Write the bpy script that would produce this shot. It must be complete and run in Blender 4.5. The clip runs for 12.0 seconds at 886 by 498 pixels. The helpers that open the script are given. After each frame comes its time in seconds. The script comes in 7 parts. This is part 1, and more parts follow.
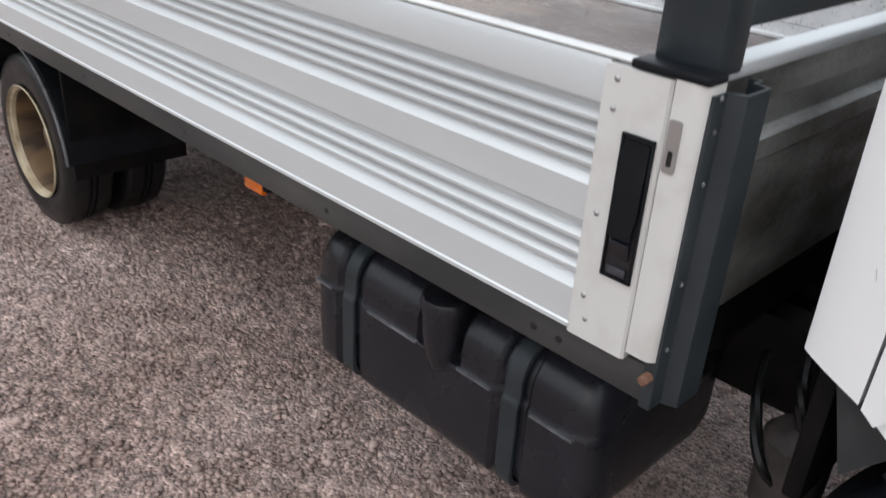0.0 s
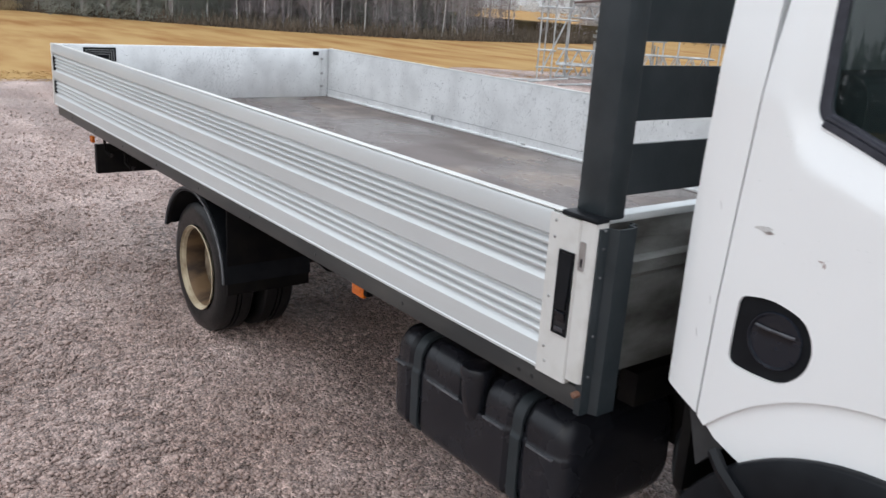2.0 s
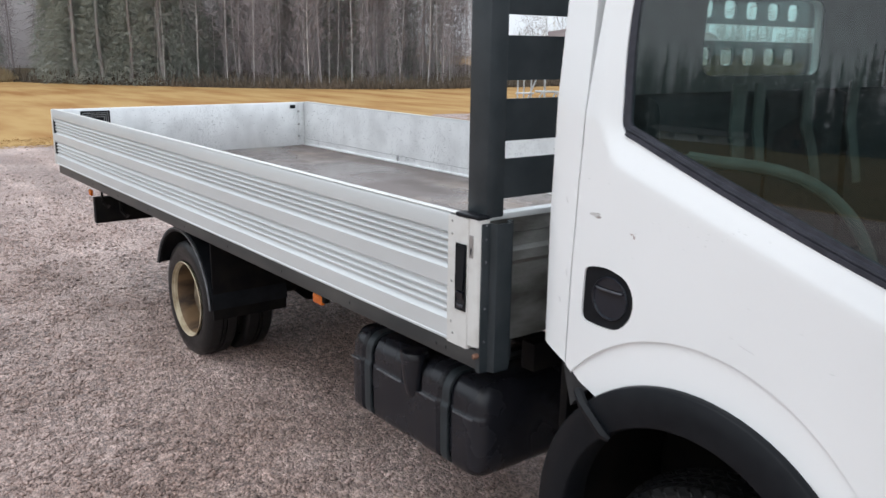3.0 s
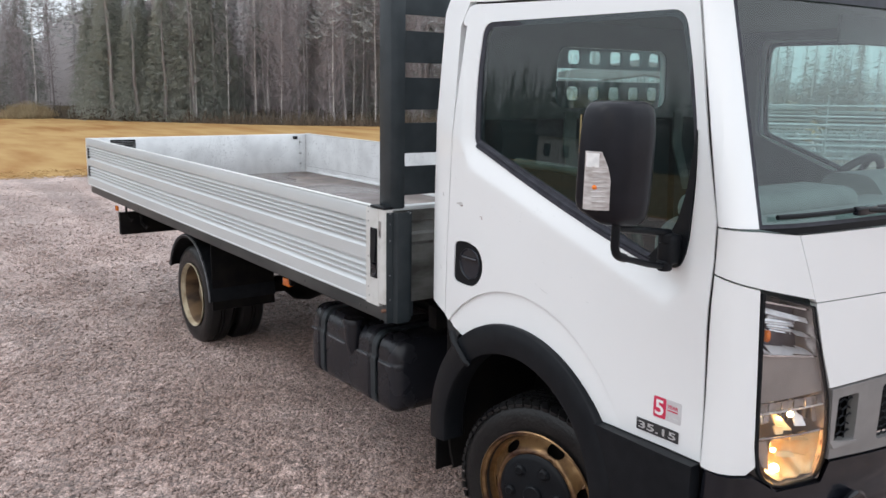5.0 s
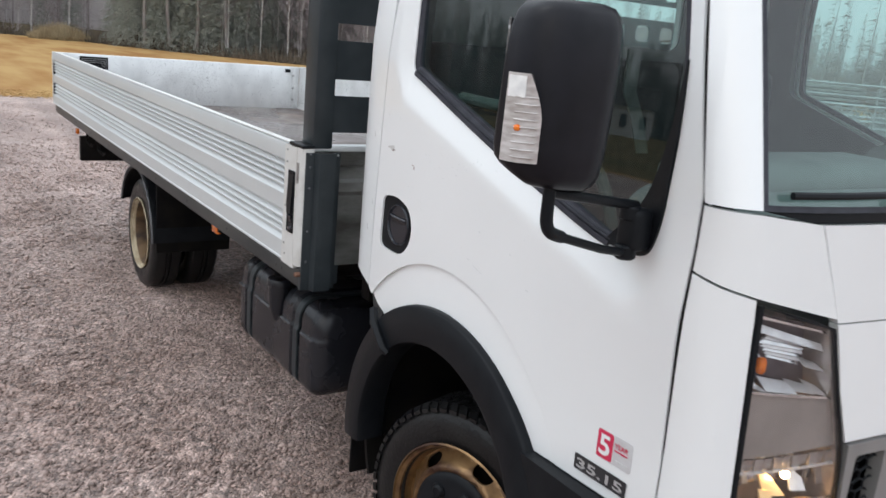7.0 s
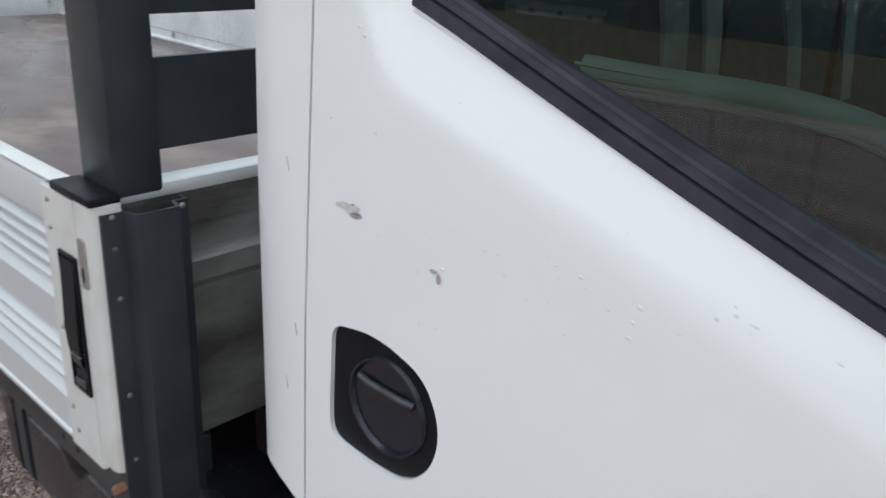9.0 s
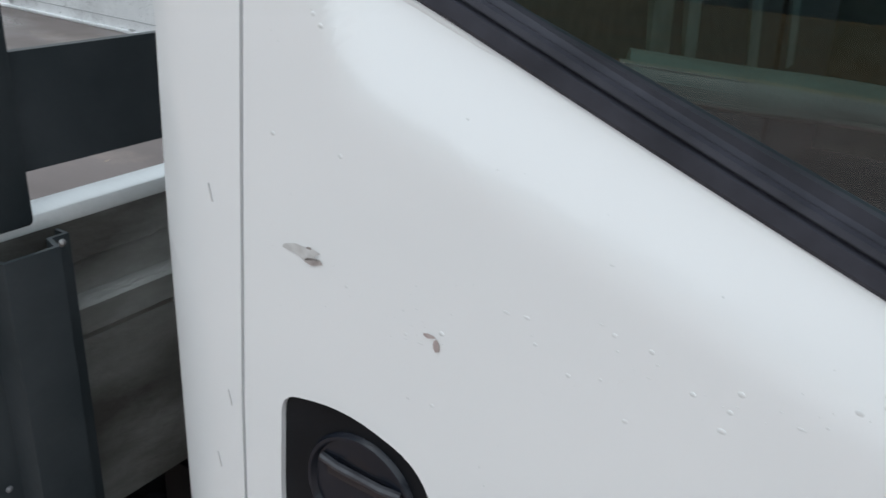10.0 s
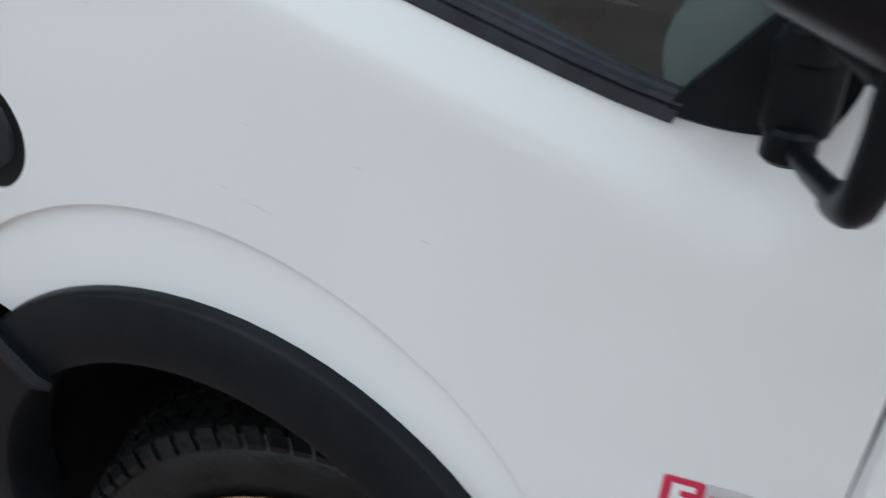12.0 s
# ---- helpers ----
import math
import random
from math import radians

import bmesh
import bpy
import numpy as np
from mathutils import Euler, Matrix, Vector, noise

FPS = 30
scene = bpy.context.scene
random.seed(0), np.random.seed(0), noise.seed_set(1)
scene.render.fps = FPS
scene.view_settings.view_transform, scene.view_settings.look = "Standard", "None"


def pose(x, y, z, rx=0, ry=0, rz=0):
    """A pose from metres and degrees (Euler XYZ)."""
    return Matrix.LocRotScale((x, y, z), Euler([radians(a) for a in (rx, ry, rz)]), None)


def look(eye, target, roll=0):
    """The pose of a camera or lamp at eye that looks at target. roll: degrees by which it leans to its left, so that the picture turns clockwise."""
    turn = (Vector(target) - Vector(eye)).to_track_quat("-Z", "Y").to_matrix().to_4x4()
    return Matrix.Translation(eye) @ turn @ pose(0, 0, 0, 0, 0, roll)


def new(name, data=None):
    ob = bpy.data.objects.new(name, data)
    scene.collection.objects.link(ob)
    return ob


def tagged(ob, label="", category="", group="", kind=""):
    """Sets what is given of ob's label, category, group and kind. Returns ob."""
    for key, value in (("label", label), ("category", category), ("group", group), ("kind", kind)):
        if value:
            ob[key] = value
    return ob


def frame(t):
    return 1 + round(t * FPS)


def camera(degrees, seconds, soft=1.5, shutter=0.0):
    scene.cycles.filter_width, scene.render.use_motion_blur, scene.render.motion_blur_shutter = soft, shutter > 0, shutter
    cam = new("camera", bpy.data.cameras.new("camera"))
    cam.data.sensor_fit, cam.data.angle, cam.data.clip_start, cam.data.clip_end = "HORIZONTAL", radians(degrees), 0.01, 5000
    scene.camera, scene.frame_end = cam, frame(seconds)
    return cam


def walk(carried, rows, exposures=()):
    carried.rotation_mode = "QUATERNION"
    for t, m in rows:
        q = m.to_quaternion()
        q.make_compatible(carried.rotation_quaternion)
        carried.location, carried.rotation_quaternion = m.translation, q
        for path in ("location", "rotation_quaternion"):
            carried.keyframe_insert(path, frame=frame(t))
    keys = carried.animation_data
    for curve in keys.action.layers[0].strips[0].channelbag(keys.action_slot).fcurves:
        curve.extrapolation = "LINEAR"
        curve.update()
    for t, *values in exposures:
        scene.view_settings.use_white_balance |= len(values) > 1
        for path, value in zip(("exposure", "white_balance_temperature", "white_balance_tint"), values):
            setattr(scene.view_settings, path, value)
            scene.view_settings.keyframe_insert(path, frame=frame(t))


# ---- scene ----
cam = camera(55.6, 12.0, shutter=0.35)
PATH = [
    (0, (0.54, -0.867, 1.529), (-0.695, 0.409, 0.611), 3.8),
    (0.5, (0.662, -1.01, 1.633), (-0.696, 0.228, 0.843), 3.9),
    (1, (0.897, -1.092, 1.69), (-0.652, 0.002, 1.053), 2.6),
    (1.5, (1.092, -1.196, 1.732), (-0.506, -0.116, 1.205), 2.8),
    (2, (1.276, -1.328, 1.718), (-0.237, -0.152, 1.146), 3.8),
    (2.5, (1.554, -1.409, 1.727), (0.044, -0.189, 1.244), 2.9),
    (3, (1.859, -1.489, 1.743), (0.321, -0.3, 1.278), 0.8),
    (3.5, (2.141, -1.637, 1.736), (0.645, -0.384, 1.298), 1.4),
    (3.7, (2.23, -1.654, 1.753), (0.737, -0.39, 1.337), 0.7),
    (5.3, (2.927, -1.693, 1.742), (1.306, -0.585, 1.358), 1.1),
    (5.5, (2.953, -1.676, 1.734), (1.32, -0.589, 1.344), 1.2),
    (6, (2.972, -1.474, 1.719), (1.332, -0.396, 1.335), 1.8),
    (6.5, (2.838, -1.241, 1.693), (1.184, -0.22, 1.219), 4.0),
    (6.7, (2.702, -1.157, 1.669), (1.065, -0.111, 1.194), 4.7),
    (8.3, (1.462, -0.631, 1.611), (0.006, 0.619, 1.046), 4.5),
    (8.5, (1.288, -0.532, 1.62), (-0.125, 0.722, 0.963), 3.5),
    (9, (1.033, -0.41, 1.612), (-0.218, 0.969, 0.88), 3.0),
    (9.5, (0.865, -0.308, 1.61), (-0.285, 1.12, 0.812), 3.9),
    (10, (0.824, -0.314, 1.604), (-0.164, 1.226, 0.795), 3.4),
    (10.5, (0.857, -0.357, 1.621), (0.019, 1.242, 0.76), 2.5),
    (11, (0.957, -0.351, 1.576), (0.21, 1.28, 0.692), 1.8),
    (11.5, (1.188, -0.438, 1.497), (0.421, 1.139, 0.536), -2.0),
    (12, (1.354, -0.536, 1.522), (0.718, 1.067, 0.509), 2.0),
]
EXPOSURES = [(0, 0.16, 6390, 11), (1.5, 0.08, 6280, 10), (3.5, 0.17, 6240, 9), (5.5, 0.10, 6270, 10), (6.5, 0.10, 6270, 9), (8.5, 0.0, 6160, 7), (9.5, -0.09, 6110, 6), (10.5, -0.21, 6080, 5), (11.0, -0.30, 6040, 5), (11.5, -0.33, 6010, 4), (12, -0.22, 5990, 4)]
walk(cam, [(t, look(eye, target, roll)) for t, eye, target, roll in PATH], EXPOSURES)
# ---- light ----
world = bpy.data.worlds.new("overcast_sky")
scene.world = world
world.use_nodes = True
wn = world.node_tree
wn.nodes.clear()
w_out = wn.nodes.new("ShaderNodeOutputWorld")
w_bg = wn.nodes.new("ShaderNodeBackground")
w_sky = wn.nodes.new("ShaderNodeTexSky")
w_sky.sky_type = "NISHITA"
w_sky.sun_disc = False
w_sky.sun_elevation = radians(32)
w_sky.sun_rotation = radians(150)
w_sky.dust_density = 4.0
w_scale = wn.nodes.new("ShaderNodeMix")
w_scale.data_type = "RGBA"
w_scale.inputs[0].default_value = 0.9
w_scale.inputs[7].default_value = (9.3, 9.7, 10.2, 1)
wn.links.new(w_sky.outputs[0], w_scale.inputs[6])
wn.links.new(w_scale.outputs[2], w_bg.inputs[0])
# overcast: brightest overhead, dimmer towards the horizon
w_co = wn.nodes.new("ShaderNodeTexCoord")
w_sep = wn.nodes.new("ShaderNodeSeparateXYZ")
w_map = wn.nodes.new("ShaderNodeMapRange")
w_map.inputs[3].default_value, w_map.inputs[4].default_value = 0.115 * 0.82, 0.115 * 1.62
wn.links.new(w_co.outputs["Generated"], w_sep.inputs[0])
wn.links.new(w_sep.outputs[2], w_map.inputs[0])
wn.links.new(w_map.outputs[0], w_bg.inputs[1])
wn.links.new(w_bg.outputs[0], w_out.inputs[0])

sun_data = bpy.data.lights.new("sun", "SUN")
sun_data.energy = 0.35
sun_data.angle = radians(25)
sun_data.color = (1.0, 0.97, 0.93)
sun = new("sun", sun_data)
sun.matrix_world = look((0, 0, 30), (8, 14, 0))


# ---- materials ----
def material(name, colour, rough=0.5, metal=0.0, second=None, scale=8.0, detail=4.0, bump=0.0, bump_scale=60.0,
             rough_var=0.0, spec=0.5, coat=0.0, spread=(0.35, 0.65), stretch=(1, 1, 1), per_object=0.0, per_island=0.0):
    """A surface with colour variation, uneven gloss and fine relief."""
    m = bpy.data.materials.new(name)
    m.use_nodes = True
    nt = m.node_tree
    b = nt.nodes["Principled BSDF"]
    b.inputs["Roughness"].default_value = rough
    b.inputs["Metallic"].default_value = metal
    b.inputs["Specular IOR Level"].default_value = spec
    b.inputs["Coat Weight"].default_value = coat
    b.inputs["Coat Roughness"].default_value = 0.05
    co = nt.nodes.new("ShaderNodeTexCoord")
    mp = nt.nodes.new("ShaderNodeMapping")
    mp.inputs["Scale"].default_value = stretch
    nt.links.new(co.outputs["Object"], mp.inputs[0])
    n1 = nt.nodes.new("ShaderNodeTexNoise")
    n1.inputs["Scale"].default_value = scale
    n1.inputs["Detail"].default_value = detail
    nt.links.new(mp.outputs[0], n1.inputs["Vector"])
    rp = nt.nodes.new("ShaderNodeMapRange")
    rp.inputs[1].default_value, rp.inputs[2].default_value = spread
    nt.links.new(n1.outputs[0], rp.inputs[0])
    mx = nt.nodes.new("ShaderNodeMix")
    mx.data_type = "RGBA"
    mx.inputs[6].default_value = (*colour, 1)
    mx.inputs[7].default_value = (*(second or [c * 0.85 for c in colour]), 1)
    nt.links.new(rp.outputs[0], mx.inputs[0])
    last = mx.outputs[2]
    if per_object or per_island:
        if per_object:
            src = nt.nodes.new("ShaderNodeObjectInfo").outputs["Random"]
        else:
            src = nt.nodes.new("ShaderNodeNewGeometry").outputs["Random Per Island"]
        vr = nt.nodes.new("ShaderNodeMapRange")
        amount = per_object or per_island
        vr.inputs[3].default_value, vr.inputs[4].default_value = 1 - amount, 1 + amount
        nt.links.new(src, vr.inputs[0])
        hs = nt.nodes.new("ShaderNodeHueSaturation")
        nt.links.new(vr.outputs[0], hs.inputs["Value"])
        nt.links.new(last, hs.inputs["Color"])
        last = hs.outputs[0]
    nt.links.new(last, b.inputs["Base Color"])
    if rough_var:
        rr = nt.nodes.new("ShaderNodeMapRange")
        rr.inputs[3].default_value, rr.inputs[4].default_value = max(0.02, rough - rough_var), min(1, rough + rough_var)
        nt.links.new(n1.outputs[0], rr.inputs[0])
        nt.links.new(rr.outputs[0], b.inputs["Roughness"])
    if bump:
        n2 = nt.nodes.new("ShaderNodeTexNoise")
        n2.inputs["Scale"].default_value = bump_scale
        n2.inputs["Detail"].default_value = 5
        nt.links.new(mp.outputs[0], n2.inputs["Vector"])
        bp = nt.nodes.new("ShaderNodeBump")
        bp.inputs["Strength"].default_value = bump
        bp.inputs["Distance"].default_value = 0.01
        nt.links.new(n2.outputs[0], bp.inputs["Height"])
        nt.links.new(bp.outputs[0], b.inputs["Normal"])
    return m


def glass(name, tint, rough=0.0, base=0.06):
    m = bpy.data.materials.new(name)
    m.use_nodes = True
    nt = m.node_tree
    nt.nodes.clear()
    out = nt.nodes.new("ShaderNodeOutputMaterial")
    tr = nt.nodes.new("ShaderNodeBsdfTransparent")
    tr.inputs[0].default_value = (*tint, 1)
    gl = nt.nodes.new("ShaderNodeBsdfGlossy")
    gl.inputs["Roughness"].default_value = rough
    fr = nt.nodes.new("ShaderNodeLayerWeight")
    fr.inputs[0].default_value = 0.5
    pw = nt.nodes.new("ShaderNodeMath")
    pw.operation = "POWER"
    pw.inputs[1].default_value = 4.5
    nt.links.new(fr.outputs["Facing"], pw.inputs[0])
    ml = nt.nodes.new("ShaderNodeMath")
    ml.operation = "MULTIPLY_ADD"
    ml.inputs[1].default_value = 0.92
    ml.inputs[2].default_value = base
    nt.links.new(pw.outputs[0], ml.inputs[0])
    mx = nt.nodes.new("ShaderNodeMixShader")
    nt.links.new(ml.outputs[0], mx.inputs[0])
    nt.links.new(tr.outputs[0], mx.inputs[1])
    nt.links.new(gl.outputs[0], mx.inputs[2])
    nt.links.new(mx.outputs[0], out.inputs[0])
    return m


WHITE = material("white_paint", (0.83, 0.845, 0.85), 0.28, second=(0.80, 0.815, 0.82), scale=2.5, coat=1.0, spread=(0.2, 0.8))
ALU = material("ribbed_aluminium", (0.640, 0.668, 0.672), 0.40, 0.30, second=(0.570, 0.592, 0.596), scale=3, rough_var=0.08,
               bump=0.05, bump_scale=220, stretch=(0.2, 1, 1))


def worn_metal(name):
    """Dull aluminium sheet: cloudy oxide, and fine dark pits and rub marks gathered in drifts."""
    m = material(name, (0.82, 0.835, 0.84), 0.48, 0.35, second=(0.63, 0.64, 0.645), scale=5.5, detail=12, spread=(0.42, 0.74), rough_var=0.12, bump=0.12, bump_scale=120, stretch=(0.8, 0.8, 0.7))
    nt = m.node_tree
    b = nt.nodes["Principled BSDF"]
    src = b.inputs["Base Color"].links[0].from_socket
    co = nt.nodes.new("ShaderNodeTexCoord")
    mp = nt.nodes.new("ShaderNodeMapping")
    mp.inputs["Scale"].default_value = (1, 1, 0.55)
    nt.links.new(co.outputs["Object"], mp.inputs[0])
    pit = nt.nodes.new("ShaderNodeTexNoise")
    pit.inputs["Scale"].default_value = 130.0
    pit.inputs["Detail"].default_value = 5
    pit.inputs["Roughness"].default_value = 0.7
    nt.links.new(mp.outputs[0], pit.inputs["Vector"])
    drift = nt.nodes.new("ShaderNodeTexNoise")
    drift.inputs["Scale"].default_value = 2.4
    drift.inputs["Detail"].default_value = 7
    nt.links.new(mp.outputs[0], drift.inputs["Vector"])
    both = nt.nodes.new("ShaderNodeMath")
    both.operation = "MULTIPLY_ADD"
    both.inputs[1].default_value = 0.55
    nt.links.new(drift.outputs[0], both.inputs[0])
    nt.links.new(pit.outputs[0], both.inputs[2])
    mr = nt.nodes.new("ShaderNodeMapRange")
    mr.inputs[1].default_value, mr.inputs[2].default_value, mr.inputs[3].default_value, mr.inputs[4].default_value = 0.84, 1.02, 1.0, 0.66
    nt.links.new(both.outputs[0], mr.inputs[0])
    hs = nt.nodes.new("ShaderNodeHueSaturation")
    nt.links.new(mr.outputs[0], hs.inputs["Value"])
    nt.links.new(src, hs.inputs["Color"])
    nt.links.new(hs.outputs[0], b.inputs["Base Color"])
    return m


ALU_IN = worn_metal("worn_aluminium")
ALU_DIRT = material("stained_aluminium", (0.33, 0.335, 0.322), 0.40, 0.45, second=(0.095, 0.092, 0.084), scale=9, detail=12, spread=(0.36, 0.62), rough_var=0.2,
                    bump=0.2, bump_scale=120, stretch=(1, 0.35, 1))
CAST = material("offwhite_corner_post", (0.65, 0.65, 0.63), 0.4, 0.1, second=(0.54, 0.53, 0.50), scale=14, detail=8, spread=(0.5, 0.8))
RAIL = material("dusty_grey_rail", (0.034, 0.036, 0.037), 0.45, second=(0.075, 0.072, 0.068), scale=5, detail=9, spread=(0.40, 0.70), rough_var=0.1, spec=0.35, stretch=(0.4, 1, 1))
GREY = material("dark_grey_paint", (0.021, 0.028, 0.032), 0.42, second=(0.033, 0.040, 0.045), scale=12, detail=6, rough_var=0.1, bump=0.05, bump_scale=120, spec=0.35)
PLASTIC = material("black_plastic", (0.0062, 0.0072, 0.0092), 0.40, second=(0.0095, 0.0108, 0.0130), scale=20, rough_var=0.08, spec=0.15, bump=0.06, bump_scale=400)
TANKM = material("black_tank_plastic", (0.011, 0.012, 0.016), 0.26, second=(0.018, 0.019, 0.024), scale=7, detail=7, rough_var=0.10, spec=0.38, bump=0.06, bump_scale=160)
CHASSIS = material("black_chassis", (0.004, 0.004, 0.005), 0.6, spec=0.12, second=(0.010, 0.009, 0.008), scale=10, detail=6)
RUBBER = material("tyre_rubber", (0.006, 0.006, 0.007), 0.34, spec=0.32, second=(0.012, 0.012, 0.012), scale=16, detail=6, rough_var=0.16, bump=0.22, bump_scale=90)
GLOSSY = material("gloss_black_plastic", (0.006, 0.007, 0.010), 0.13, spec=0.45, second=(0.009, 0.010, 0.014), scale=20, rough_var=0.08)
SEAL = material("rubber_seal", (0.024, 0.025, 0.033), 0.5, second=(0.040, 0.041, 0.053), scale=30, bump=0.05, spec=0.3)
RIM = material("gold_wheel_rim", (0.33, 0.20, 0.09), 0.34, 0.6, second=(0.07, 0.035, 0.022), scale=13, detail=12, spread=(0.40, 0.64), rough_var=0.15, bump=0.1, bump_scale=90)
RIM_R = material("dusty_cream_rim", (0.58, 0.50, 0.35), 0.55, 0.2, second=(0.28, 0.20, 0.12), scale=11, detail=9, spread=(0.45, 0.7), rough_var=0.15, bump=0.1, bump_scale=90)
ORANGE = material("orange_lens", (0.85, 0.22, 0.02), 0.15, second=(0.6, 0.12, 0.01), scale=60)
STEEL = material("zinc_steel", (0.42, 0.42, 0.41), 0.35, 0.8, second=(0.4, 0.4, 0.4), scale=60)
RUST = material("rusty_bolt", (0.20, 0.11, 0.075), 0.8, 0.2, second=(0.16, 0.07, 0.04), scale=80, bump=0.3)
def plywood(name):
    """Brown film-faced plywood, wet: pale dried silt in drifts, a glossy film of water between."""
    m = material(name, (0.085, 0.062, 0.054), 0.22, second=(0.125, 0.098, 0.09), scale=2.6, detail=11, spread=(0.42, 0.66), bump=0.05, bump_scale=160, stretch=(0.5, 1, 1))
    nt = m.node_tree
    b = nt.nodes["Principled BSDF"]
    src = b.inputs["Base Color"].links[0].from_socket
    co = nt.nodes.new("ShaderNodeTexCoord")
    mp = nt.nodes.new("ShaderNodeMapping")
    mp.inputs["Scale"].default_value = (0.8, 1, 1)
    mp.inputs["Location"].default_value = (1.3, 0.4, 0)
    nt.links.new(co.outputs["Object"], mp.inputs[0])
    silt = nt.nodes.new("ShaderNodeTexNoise")
    silt.inputs["Scale"].default_value = 1.7
    silt.inputs["Detail"].default_value = 9
    silt.inputs["Roughness"].default_value = 0.62
    nt.links.new(mp.outputs[0], silt.inputs["Vector"])
    sr_ = nt.nodes.new("ShaderNodeMapRange")
    sr_.inputs[1].default_value, sr_.inputs[2].default_value = 0.52, 0.64
    nt.links.new(silt.outputs[0], sr_.inputs[0])
    mx = nt.nodes.new("ShaderNodeMix")
    mx.data_type = "RGBA"
    # silt tan, paled further to put the wet floor's sky sheen into it
    mx.inputs[7].default_value = (0.205, 0.160, 0.132, 1)
    nt.links.new(sr_.outputs[0], mx.inputs[0])
    nt.links.new(src, mx.inputs[6])
    nt.links.new(mx.outputs[2], b.inputs["Base Color"])
    wet = nt.nodes.new("ShaderNodeTexNoise")
    wet.inputs["Scale"].default_value = 1.1
    wet.inputs["Detail"].default_value = 6
    nt.links.new(mp.outputs[0], wet.inputs["Vector"])
    wr = nt.nodes.new("ShaderNodeMapRange")
    wr.inputs[1].default_value, wr.inputs[2].default_value, wr.inputs[3].default_value, wr.inputs[4].default_value = 0.42, 0.60, 0.10, 0.50
    nt.links.new(wet.outputs[0], wr.inputs[0])
    nt.links.new(wr.outputs[0], b.inputs["Roughness"])
    return m


SCORE_SHADE = material("scratch_and_dent_shade", (0.15, 0.155, 0.16), 0.6, second=(0.36, 0.37, 0.38), scale=90)
PLY = plywood("wet_phenolic_plywood")
GLASS_SIDE = glass("green_side_glass", (0.64, 0.80, 0.775), 0.0, 0.086)
GLASS_FRONT = glass("windscreen_glass", (0.68, 0.83, 0.80), 0.0, 0.105)
GLASS_CLEAR = glass("clear_lens", (0.9, 0.9, 0.9))
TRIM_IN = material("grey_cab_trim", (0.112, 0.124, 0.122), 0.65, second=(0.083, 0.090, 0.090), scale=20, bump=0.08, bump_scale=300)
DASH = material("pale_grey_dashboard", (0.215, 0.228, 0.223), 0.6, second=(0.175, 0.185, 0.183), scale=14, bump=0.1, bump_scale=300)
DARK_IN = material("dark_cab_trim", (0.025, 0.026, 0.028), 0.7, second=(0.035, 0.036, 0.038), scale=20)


# ---- mesh helpers ----
def part(name, bm, mat, parent=None, label="", smooth=40, loc=None):
    me = bpy.data.meshes.new(name)
    bmesh.ops.recalc_face_normals(bm, faces=bm.faces)
    bm.to_mesh(me)
    bm.free()
    if smooth:
        me.shade_smooth()
        me.set_sharp_from_angle(angle=radians(smooth))
    me.materials.append(mat)
    ob = new(name, me)
    ob.parent = parent
    if loc:
        ob.location = loc
    return tagged(ob, label)


def shape():
    return bmesh.new()


def box(bm, x0, x1, y0, y1, z0, z1, bevel=0.0, seg=2):
    r = bmesh.ops.create_cube(bm, size=1)
    for v in r["verts"]:
        v.co = Vector((x0 + (x1 - x0) * (v.co.x + 0.5), y0 + (y1 - y0) * (v.co.y + 0.5), z0 + (z1 - z0) * (v.co.z + 0.5)))
    if bevel:
        es = list({e for v in r["verts"] for e in v.link_edges})
        bmesh.ops.bevel(bm, geom=es, offset=bevel, segments=seg, affect="EDGES", profile=0.5)
    return bm


def place(axis, a, b, c):
    """A point from (a, b) in the plane across an axis and c along it."""
    return {"x": (c, a, b), "y": (a, c, b), "z": (a, b, c)}[axis]


def prism(bm, pts, axis, c0, c1):
    """Extrudes a closed outline along an axis."""
    lo = [bm.verts.new(place(axis, a, b, c0)) for a, b in pts]
    hi = [bm.verts.new(place(axis, a, b, c1)) for a, b in pts]
    n = len(pts)
    bm.faces.new(lo)
    bm.faces.new(hi[::-1])
    for i in range(n):
        bm.faces.new((lo[i], hi[i], hi[(i + 1) % n], lo[(i + 1) % n]))
    return bm


def lathe(bm, profile, axis="y", seg=48, centre=(0, 0, 0), closed=False):
    """Turns (radius, height) points round an axis."""
    rings = []
    for r, h in profile:
        ring = []
        for i in range(seg):
            a = 2 * math.pi * i / seg
            p = Vector(place(axis, r * math.cos(a), r * math.sin(a), h)) + Vector(centre)
            ring.append(bm.verts.new(p))
        rings.append(ring)
    pairs = list(zip(rings, rings[1:])) + ([(rings[-1], rings[0])] if closed else [])
    for ra, rb in pairs:
        for i in range(seg):
            j = (i + 1) % seg
            bm.faces.new((ra[i], ra[j], rb[j], rb[i]))
    if not closed:
        for ring, (r, h) in ((rings[0], profile[0]), (rings[-1], profile[-1])):
            if r > 1e-4:
                bm.faces.new(ring)
    bmesh.ops.remove_doubles(bm, verts=bm.verts, dist=1e-5)
    return bm


